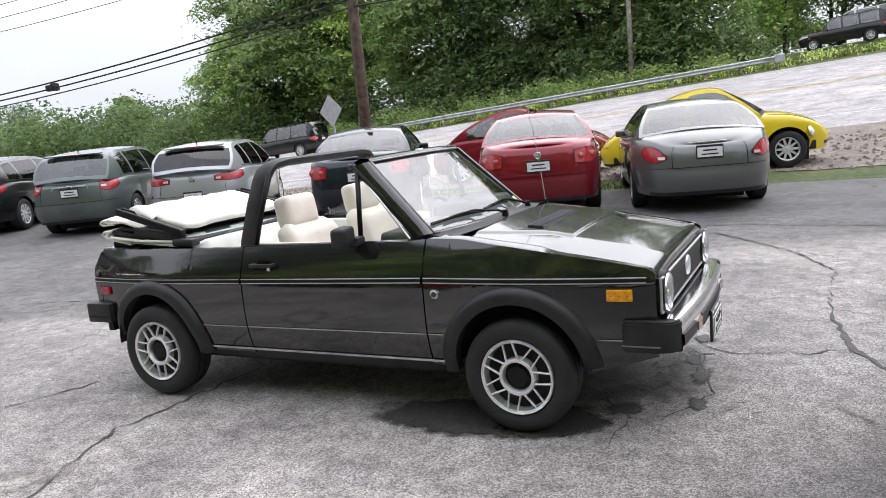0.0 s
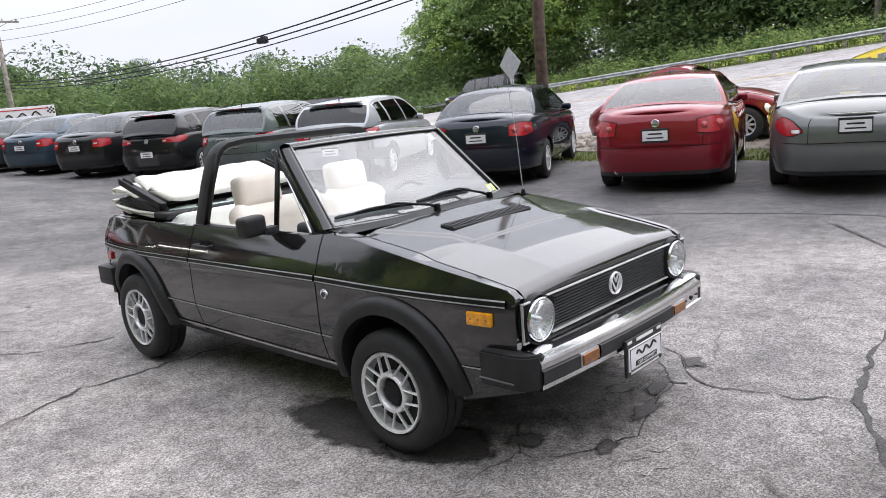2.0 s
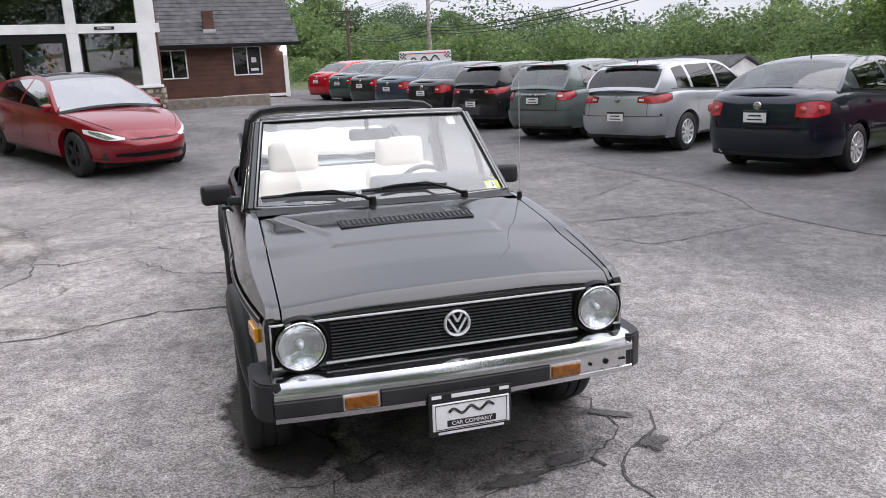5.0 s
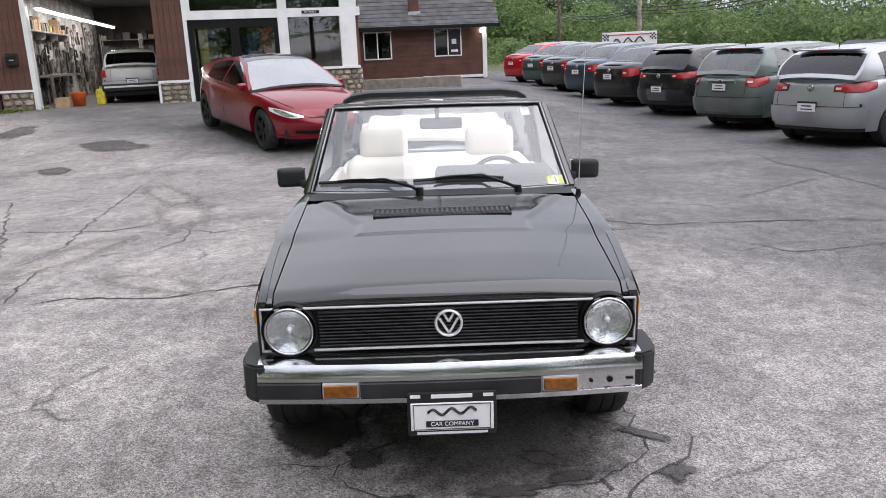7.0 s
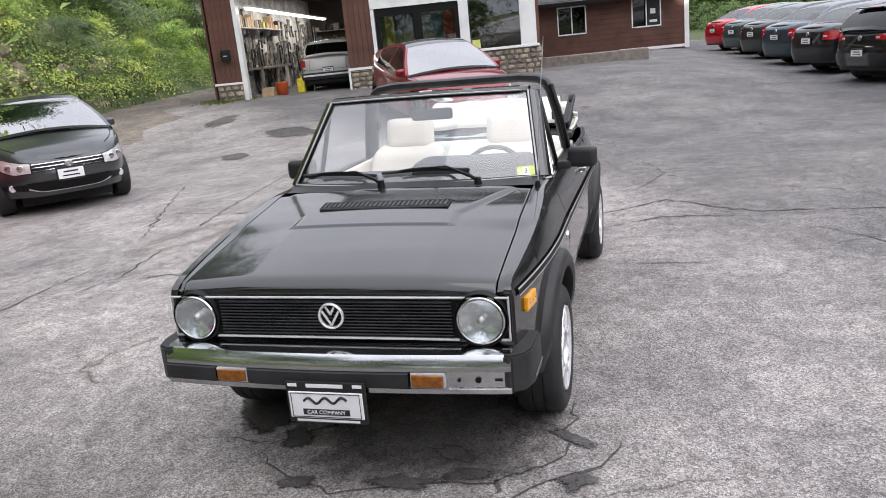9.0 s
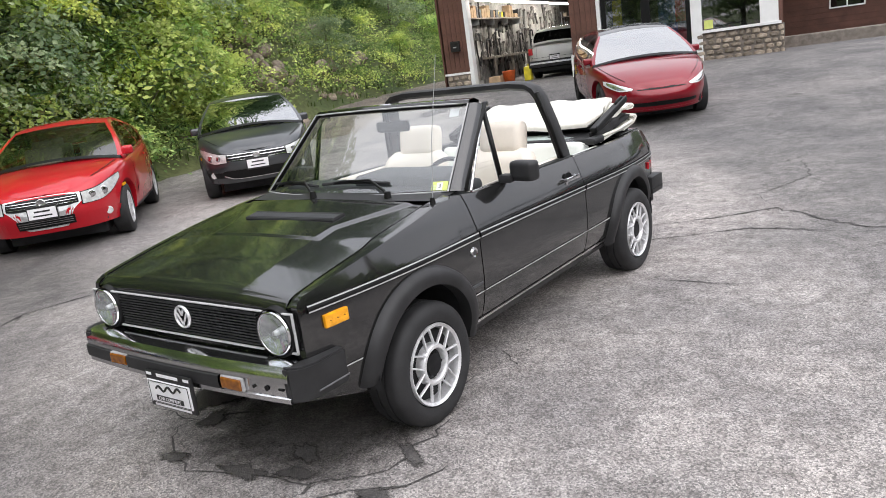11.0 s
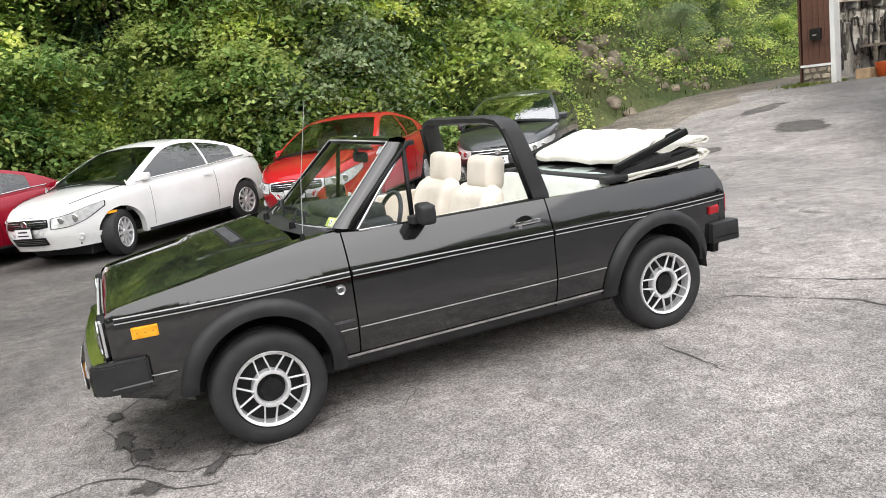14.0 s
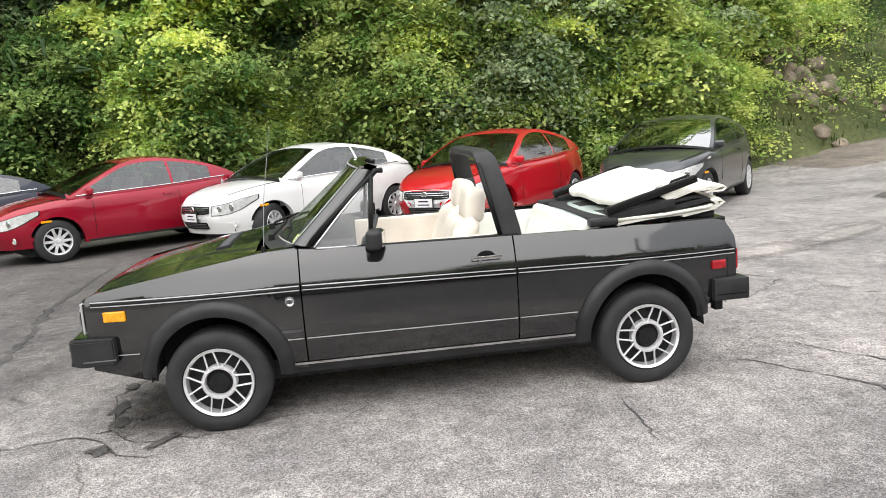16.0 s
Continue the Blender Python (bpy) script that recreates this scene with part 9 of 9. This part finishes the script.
# ---- road furniture, poles and wires ----
def utility_pole(x, y, h, r, mt, label, arms=(), lamp=False, z=None):
    z = terrain_z(x, y) if z is None else z
    root = part("utility_pole", tube_bm([(0, 0, -0.5), (0.02, 0, h * 0.5), (0, 0.03, h)], r, 12, taper=r * 0.7), M[mt], smooth=True)
    root.matrix_world = pose(x, y, z)
    tagged(root, label, "pole")
    for az, ln in arms:
        arm = part("crossarm", box_bm(0.1, ln, 0.12, (0.12, 0, az), 0.01), M[mt], root)
        for k in range(4):
            part("insulator", lathe_bm([(0.0, 0.0), (0.04, 0.0), (0.05, 0.05), (0.03, 0.09), (0.045, 0.12), (0.0, 0.15)], 10, axis="z", m=Matrix.Translation((0.12, ln * (k / 3 - 0.5) * 0.9, az + 0.06))), M["sign_back"], arm)
    if lamp:
        part("lamp_arm", tube_bm([(0, 0, h * 0.7), (0.3, 0.4, h * 0.74), (0.5, 0.9, h * 0.74)], 0.04, 8), M["galv"], root)
        part("lamp_head", box_bm(0.3, 0.5, 0.16, (0.5, 1.0, h * 0.735), 0.05), M["galv"], root)
    return root


utility_pole(-10.9, 17.4, 10.5, 0.20, "wood_pole", "dark brown wooden utility pole by the road")
utility_pole(-9.6, 50.0, 10.5, 0.19, "wood_pole_grey", "grey weathered utility pole beyond the guard rail")
utility_pole(-48, 14.2, 9.2, 0.17, "wood_pole_grey", "grey utility pole with crossarm and lamp", ((8.6, 2.6),), True)
utility_pole(-78, 14.0, 8.6, 0.19, "wood_pole", "brown utility pole with two crossarms", ((8.2, 3.0), (7.2, 2.4)))
utility_pole(-51, 59, 8.0, 0.16, "wood_pole_grey", "distant utility pole with crossarm", ((7.6, 2.4),))
utility_pole(30, 19.5, 11, 0.19, "wood_pole", "brown wooden utility pole up the road")


def wire(a, b, sag, r, label):
    pts = []
    for k in range(25):
        f = k / 24
        p = Vector(a).lerp(Vector(b), f)
        p.z -= sag * 4 * f * (1 - f)
        pts.append(p)
    o = part("overhead_wire", tube_bm(pts, r, 5), M["cable"], smooth=True)
    tagged(o, label, "wire", "overhead wires")


for k in range(3):
    wire((-10.9, 17.3, 5.15 + 0.24 * k), (-48, 14.3, 3.55 + 0.2 * k), 0.95, 0.030 if k else 0.024, "thick black cable slung between the poles")
    wire((-10.9, 17.3, 5.15 + 0.24 * k), (30, 19.5, 7.2 + 0.3 * k), 0.5, 0.026, "thick black cable slung up the road")
    wire((-48, 14.3, 3.55 + 0.2 * k), (-78, 14.0, 4.6 + 0.25 * k), 0.5, 0.03, "thick black cable between the far poles")
    wire((-10.9, 17.3, 7.4 + 0.55 * k), (-48, 14.3 + (k - 1) * 0.9, 6.3 + 0.65 * k), 0.75, 0.011, "thin overhead wire between the poles")
    wire((-48, 14.3 + (k - 1) * 0.9, 6.3 + 0.65 * k), (-78, 14.0 + (k - 1) * 1.2, 7.0 + 0.3 * k), 0.5, 0.012, "thin overhead wire between the far poles")
sp = part("splice_box", box_bm(0.5, 0.22, 0.24, (0, 0, 0), 0.06, bm=box_bm(0.24, 0.3, 0.3, (0.15, 0, 0), 0.08)), M["cable"], smooth=True, sharp=50)
sp.matrix_world = pose(-24.0, 16.25, 3.98, 0, -4, 4)
tagged(sp, "black splice case hanging on the cable", "cable box")

# guard rail on the far side of the road: each post, and a corrugated rail
GR_Y = 44.0
rail_root = empty("guard_rail", pose(0, 0, 0))
tagged(rail_root, "galvanised corrugated guard rail on wooden posts", "guard rail")
gx = [-84 + 1.905 * k for k in range(45)]
prof = [(0.0, 0.0), (-0.06, 0.04), (-0.06, 0.09), (0.0, 0.13), (0.0, 0.18), (-0.06, 0.22), (-0.06, 0.27), (0.0, 0.31)]
part("rail", sheet_bm([[(x, GR_Y + dy, terrain_z(x, GR_Y) + 0.42 + dz) for dy, dz in prof] for x in gx], thick=0.01), M["galv"], rail_root, smooth=True)
pm = None
for x in gx:
    if pm is None:
        own = box_bm(0.16, 0.2, 1.0, (0, 0, 0), 0.012, 1)
        pm = bpy.data.meshes.new("post")
        own.to_mesh(pm)
        own.free()
        pm.materials.append(M["wood_pole_grey"])
    o = new("post", pm)
    o.parent = rail_root
    o.location = (x, GR_Y + 0.14, terrain_z(x, GR_Y) + 0.22)
part("end_terminal", box_bm(0.5, 0.3, 0.5, (gx[-1] + 0.2, GR_Y + 0.02, terrain_z(gx[-1], GR_Y) + 0.58), 0.08), M["galv"], rail_root)

# diamond road sign seen from behind
sgn = part("road_sign", tube_bm([(0, 0, -0.4), (0, 0, 2.6)], 0.035, 8), M["galv"])
sgn.matrix_world = pose(-12.5, 18.1, terrain_z(-12.5, 18.1), 0, -3, 0)
tagged(sgn, "diamond road sign on a post, seen from behind", "road sign")
own = box_bm(0.78, 0.012, 0.78, (0, 0, 0), 0.004, 1, m=Matrix.Rotation(radians(45), 4, "Y"))
bmesh.ops.bevel(own, geom=[e for e in own.edges if abs((e.verts[0].co - e.verts[1].co).y) > 0.005], offset=0.05, segments=3, affect="EDGES")
part("sign_plate", own, M["sign_back"], sgn).matrix_local = pose(0, -0.05, 2.35, 0, 0, -12)

# dealer sign board at the end of the row
sb = part("dealer_sign", box_bm(2.55, 0.14, 1.25, (0, 0, 0), 0.02), M["plate_white"])
sb.matrix_world = pose(-33.3, 9.75, 1.58, 0, 0, 74)
tagged(sb, "white dealer sign board with chequered ends and red rule", "sign")
part("red_rule", box_bm(2.0, 0.02, 0.04, (0, -0.078, 0.5)), M["poster_red"], sb)
part("sign_post", cyl_bm(0.06, 0.06, 1.4, (-0.9, 0, -1.0)), M["galv"], sb)
part("sign_post", cyl_bm(0.06, 0.06, 1.4, (0.9, 0, -1.0)), M["galv"], sb)
for sx in (-1, 1):
    for i in range(4):
        for j in range(4):
            if (i + j) % 2:
                part("chequer", box_bm(0.075, 0.01, 0.075, (sx * (1.10 + 0.0) + (i - 1.5) * 0.075, -0.076, 0.40 + (j - 1.5) * 0.075)), M["plate_black"], sb)
part("script_mark", tube_bm([(-0.72 + 1.44 * f, -0.085, 0.22 + 0.12 * math.sin(f * 17) + 0.10 * f - 0.04) for f in np.linspace(0, 1, 40)], 0.035, 6), M["plate_black"], sb)
part("swash", box_bm(1.5, 0.012, 0.03, (0.05, -0.078, 0.02)), M["plate_black"], sb)

# low grey-roofed building below the road, white gable
hb = empty("far_building")
tagged(hb, "low building with grey shingle roof and white gable", "building")
zb = -3.3
part("wall", box_bm(15, 7, 2.6, (0, 0, 1.3)), M["white_paint"], hb)
for sd in (-1, 1):
    part("roof", box_bm(15.6, 4.6, 0.14, (0, sd * 2.0, 3.5), 0.02, m=Matrix.Rotation(-sd * radians(26), 4, "X")), M["roof_shingle"], hb)
part("gable", prism_bm([(-3.5, 2.6), (3.5, 2.6), (0, 4.3)], 0.12, (7.5, 0, 0), m=Matrix.Rotation(radians(90), 4, "Z")), M["white_paint"], hb)
for k in range(5):
    part("window", box_bm(1.0, 0.06, 1.1, (-5.6 + 2.8 * k, -3.52, 1.5), 0.01), M["glass_dark"], hb)
hb.matrix_world = pose(-50, 34.5, zb, 0, 0, 8)

# ---- cracks, tar seams, damp patches ----
def crack(points, w, seed, mt="tar", closed=False):
    """A ragged seam in the asphalt, wandering between its turning points."""
    rng_ = random.Random(seed)
    pts = []
    for (x0, y0), (x1, y1) in zip(points, points[1:]):
        n = max(2, int(math.hypot(x1 - x0, y1 - y0) / 0.06))
        for k in range(n):
            f = k / n
            nz = 0.05 * noise.noise(Vector((x0 + f * 7 + seed, y0 * 3, f * 6 * n / 20)))
            pts.append((x0 + (x1 - x0) * f + nz + rng_.uniform(-0.008, 0.008), y0 + (y1 - y0) * f - nz + rng_.uniform(-0.008, 0.008)))
    rows_ = []
    for i, (x, y) in enumerate(pts):
        a, b = pts[max(0, i - 1)], pts[min(len(pts) - 1, i + 1)]
        d = Vector((b[0] - a[0], b[1] - a[1])).normalized() if a != b else Vector((1, 0))
        ww = w * (0.5 + 0.8 * abs(noise.noise(Vector((x * 2, y * 2, seed))))) * max(0.12, 0.75 + 0.9 * noise.noise(Vector((x * 7, y * 7, seed + 9)))) * min(1, 4 * (i + 0.5) / len(pts), 4 * (len(pts) - i) / len(pts))
        z = ground_z(x, y) + 0.0045
        if y > 3.3:
            z += 0.005
        rows_.append([(x - d.y * ww * q, y + d.x * ww * q, z) for q in (-1.5, -0.75, 0, 0.75, 1.5)])
    V = [p for row in rows_ for p in row]
    F = [(5 * i + j, 5 * i + j + 1, 5 * i + j + 6, 5 * i + j + 5) for i in range(len(rows_) - 1) for j in range(4)]
    me = mesh_from("asphalt_crack", V, F, M[mt])
    me.attributes.new("inside", "FLOAT", "POINT").data.foreach_set("value", [0.0, 0.5, 1.0, 0.5, 0.0] * len(rows_))
    o = new("asphalt_crack", me)
    tagged(o, "dark ragged crack in the asphalt", "crack", "cracks in the lot", kind="structure")


CR = (([(0.97, 5.26), (1.7, 4.4), (2.22, 3.72), (2.59, 2.89), (2.55, 2.2)], 0.016),
      ([(2.55, 2.3), (2.55, 1.8), (2.58, 1.4), (2.68, 0.8), (2.97, 0.2), (3.2, -1.2), (3.33, -2.1), (3.6, -3.3), (3.78, -6.6)], 0.052),
      ([(2.68, 0.8), (2.35, 0.68), (2.02, 0.63), (1.88, 0.72), (1.72, 0.95), (1.45, 1.05)], 0.012),
      ([(1.62, -1.05), (1.65, -0.46), (1.83, -0.42), (2.0, -0.05), (1.93, 0.22), (1.87, 0.56), (1.68, 0.80), (1.36, 0.82), (0.9, 0.68), (0.46, 0.52)], 0.008),
      ([(1.65, -0.46), (1.45, -0.2), (1.52, 0.05), (1.78, 0.12)], 0.010), ([(1.87, 0.56), (2.03, 0.63)], 0.012), ([(0.46, 0.52), (0.42, 0.62), (0.62, 0.82)], 0.008),
      ([(-0.6, -3.3), (-0.91, -2.71), (-0.80, -2.0), (-1.07, -1.27), (-0.98, -0.82), (-0.9, 0.2)], 0.018),
      ([(-2.9, -1.6), (-2.17, -1.23), (-1.85, -0.48), (-1.7, -0.2)], 0.012),
      ([(-2.09, -0.07), (-2.28, 0.3), (-2.63, 0.88), (-3.0, 1.28), (-2.7, 1.62), (-2.42, 2.0), (-2.36, 3.12), (-2.07, 4.77)], 0.018),
      ([(-1.61, 0.49), (-1.91, 0.60), (-2.32, 1.24), (-2.26, 1.9), (-2.42, 2.0)], 0.013), ([(-1.9, 2.3), (-1.25, 2.84), (-1.40, 3.6), (-1.54, 4.4)], 0.012),
      ([(-3.0, 1.28), (-3.5, 1.0), (-4.4, 1.3), (-5.6, 0.9)], 0.010), ([(-3.3, 2.9), (-3.69, 3.54), (-4.31, 4.38), (-4.95, 5.6)], 0.013),
      ([(-0.98, 0.95), (-0.95, 1.24), (-0.92, 1.67)], 0.007), ([(1.9, -3.4), (1.42, -3.57), (0.85, -3.82), (0.0, -3.6), (-1.6, -3.65)], 0.016),
      ([(0.2, -3.5), (-0.82, -3.16), (-3.01, -3.6), (-6.13, -4.04), (-7.5, -3.9)], 0.016), ([(-1.79, -3.69), (-3.6, -4.6), (-5.22, -5.34), (-5.81, -4.28)], 0.014),
      ([(-6.18, -6.0), (-6.36, -4.92), (-8.39, -4.09), (-8.82, -3.25)], 0.018), ([(-4.0, -2.2), (-3.2, -3.3), (-3.4, -5.0)], 0.012),
      ([(-5.4, -1.4), (-4.3, -2.6), (-2.6, -2.4), (-1.6, -2.9)], 0.012), ([(-6.6, -2.1), (-5.2, -2.7), (-4.6, -3.4), (-5.0, -4.4)], 0.010),
      ([(-3.4, -2.9), (-2.9, -2.2), (-3.3, -1.4), (-2.6, -0.8)], 0.010), ([(-4.3, -2.6), (-4.7, -1.7), (-5.9, -1.9)], 0.009), ([(-2.4, -2.5), (-2.1, -3.1), (-2.5, -3.6)], 0.009))
for k, (pts, w_) in enumerate(CR):
    crack(pts, w_, 40 + k)


def damp(cx, cy, rx, ry, rot, seed, label, mt="damp", lobes=0.22, lift=0.0065):
    """A damp or patched area with a wandering outline."""
    c, s_ = math.cos(radians(rot)), math.sin(radians(rot))
    V, F, fade = [], [], []
    for j in range(9):
        for k in range(64):
            a = 2 * math.pi * k / 64
            q = 1 + lobes * (noise.noise(Vector((math.cos(a) * 1.4, math.sin(a) * 1.4, seed))) + 0.5 * noise.noise(Vector((math.cos(a) * 4, math.sin(a) * 4, seed + 5))))
            q *= 1.25 * (j + 0.02) / 8
            x, y = rx * q * math.cos(a), ry * q * math.sin(a)
            X, Y = cx + x * c - y * s_, cy + x * s_ + y * c
            V.append((X, Y, ground_z(X, Y) + lift))
            fade.append(1 - j / 8)
    for j in range(8):
        for k in range(64):
            F.append((j * 64 + k, j * 64 + (k + 1) % 64, (j + 1) * 64 + (k + 1) % 64, (j + 1) * 64 + k))
    me = mesh_from("damp_patch", V, F, M[mt])
    at_ = me.attributes.new("inside", "FLOAT", "POINT")
    at_.data.foreach_set("value", fade)
    tagged(new("damp_patch", me), label, "stain", kind="structure")


damp(0.90, -0.62, 0.60, 0.245, 6, 3, "dark damp patch on the asphalt under the car", lobes=0.16)
damp(1.30, -0.62, 0.26, 0.19, 20, 4, "dark damp patch on the asphalt before the front wheel", lobes=0.2, lift=0.0075)
# damp ground and the shade below the front bumper, painted as one patch
damp(1.40, 0.22, 0.52, 0.68, 0, 7, "faint damp area of asphalt before the car", "damp_soft", 0.25, 0.0055)
for k, (x, y, rx, ry, a) in enumerate(((1.68, 0.37, 0.05, 0.12, -25), (1.83, 0.47, 0.05, 0.10, 10), (1.91, 0.22, 0.055, 0.15, 5), (1.62, -0.36, 0.10, 0.07, 30), (1.83, 0.88, 0.06, 0.08, 20), (1.52, 0.84, 0.04, 0.13, -35), (1.95, -0.22, 0.05, 0.09, 20))):
    damp(x, y, rx, ry, a, 80 + k, "small dark tar stain before the car", "damp_mid", 0.5, 0.008)
damp(-10.0, -5.9, 0.85, 0.42, 60, 21, "dark patched area of asphalt", "patch_dark", 0.4)
damp(-7.87, -6.05, 0.42, 0.22, 40, 22, "small dark patch of asphalt", "patch_dark", 0.4)
damp(-11.9, -8.6, 0.8, 0.30, 10, 23, "dark patched area of asphalt by the garage", "patch_dark", 0.4)
for k, (x, y, rx, ry, a) in enumerate(((-3.9, -2.8, 1.1, 0.35, 20), (-2.2, -3.3, 0.9, 0.3, 160), (-5.3, -3.4, 1.2, 0.3, 30), (-1.2, -2.2, 0.7, 0.2, 60))):
    damp(x, y, rx, ry, a, 60 + k, "pale worn area of the asphalt", "patch_pale", 0.30, 0.0058 + 0.0004 * k)

for k, (x, y) in enumerate(((2.06, -0.34), (2.12, -0.31), (2.16, -0.36), (2.10, -0.22), (2.22, -0.20))):
    crack([(x, y), (x + 0.05, y + 0.09), (x + 0.11, y + 0.22)], 0.010, 300 + k, "patch_pale")

# ---- rocks on the bank, grass tufts, loose stones ----
rng = random.Random(33)


def rock(x, y, s, seed):
    r_ = random.Random(seed)
    own = bmesh.new()
    bmesh.ops.create_icosphere(own, subdivisions=2, radius=s)
    o1 = Vector((r_.uniform(0, 50), 0, 0))
    for v in own.verts:
        n_ = noise.noise(v.co / s * 1.1 + o1)
        v.co = v.co * (1 + 0.35 * n_)
        v.co.z *= 0.75
    o = part("rock", own, M["rock"])
    o.matrix_world = pose(x, y, terrain_z(x, y) + s * 0.25, r_.uniform(0, 40), r_.uniform(0, 40), r_.uniform(0, 360))
    tagged(o, "grey-brown boulder on the weedy bank", "rock", "rocks on the bank")


for k in range(34):
    rock(-11.4 + rng.gauss(0, 0.75), -14.25 + rng.gauss(0, 0.4), rng.uniform(0.08, 0.26), 500 + k)
for k in range(26):
    x = rng.uniform(-17, -6.5)
    rock(x, bank_edge(x) - rng.uniform(0.1, 0.7), rng.uniform(0.07, 0.2), 700 + k)
for k in range(16):
    x = rng.uniform(-20, -9.5)
    rock(x, bank_edge(x) - rng.uniform(0.6, 5), rng.uniform(0.12, 0.4), 600 + k)


def tufts(name, spots, h, w, blades, label, mt="grass", zf=terrain_z):
    """Many grass blades as one object."""
    V, F = [], []
    r_ = np.random.default_rng(len(spots))
    for x, y in spots:
        z = zf(x, y) - 0.02
        for k in range(blades):
            a, ln = r_.uniform(0, 6.28), h * r_.uniform(0.5, 1.2)
            bx, by = x + r_.normal() * w, y + r_.normal() * w
            lean = ln * r_.uniform(0.1, 0.6)
            dx, dy = math.cos(a), math.sin(a)
            t_ = 0.012 + 0.01 * r_.random()
            q = len(V)
            V += [(bx - dy * t_, by + dx * t_, z), (bx + dy * t_, by - dx * t_, z), (bx + dx * lean * 0.4 + dy * t_ * 0.7, by + dy * lean * 0.4 - dx * t_ * 0.7, z + ln * 0.6), (bx + dx * lean * 0.4 - dy * t_ * 0.7, by + dy * lean * 0.4 + dx * t_ * 0.7, z + ln * 0.6), (bx + dx * lean, by + dy * lean, z + ln)]
            F += [(q, q + 1, q + 2, q + 3), (q + 3, q + 2, q + 4)]
    o = new(name, mesh_from(name, V, F, M[mt]))
    tagged(o, label, "grass", kind="stuff")


tufts("verge_grass", [(rng.uniform(-16, -0.5), rng.uniform(9.2, 10.5)) for _ in range(260)], 0.075, 0.15, 12, "short green and dry grass along the lot's edge")
tufts("bank_weeds", [(x, bank_edge(x) - abs(rng.gauss(0.4, 1.2))) for x in [rng.uniform(-22, 14) for _ in range(500)]], 0.2, 0.2, 10, "rank green weeds along the foot of the bank")
tufts("roadside_grass", [(rng.uniform(-70, 12), rng.uniform(44.3, 48)) for _ in range(900)], 0.5, 0.4, 14, "long grass behind the guard rail")
tufts("corner_grass", [(rng.gauss(-15.9, 0.35), rng.gauss(-10.75, 0.3)) for _ in range(60)], 0.10, 0.14, 14, "green grass tuft at the garage corner", zf=lambda x, y: max(terrain_z(x, y), ground_z(x, y)))
V, F = [], []
r_ = np.random.default_rng(9)
for k in range(2600):
    x, y = r_.uniform(-16, 7), r_.uniform(10.4, 15.0)
    s = r_.uniform(0.015, 0.05)
    z = terrain_z(x, y) + 0.02
    q = len(V)
    V += [(x - s, y - s * 0.6, z), (x + s, y - s * 0.8, z), (x + s * 0.7, y + s, z), (x - s * 0.8, y + s * 0.7, z), (x, y, z + s * 1.1)]
    F += [(q, q + 1, q + 4), (q + 1, q + 2, q + 4), (q + 2, q + 3, q + 4), (q + 3, q, q + 4)]
tagged(new("loose_gravel", mesh_from("loose_gravel", V, F, M["rock"])), "loose grey gravel stones by the road", "gravel", kind="stuff")
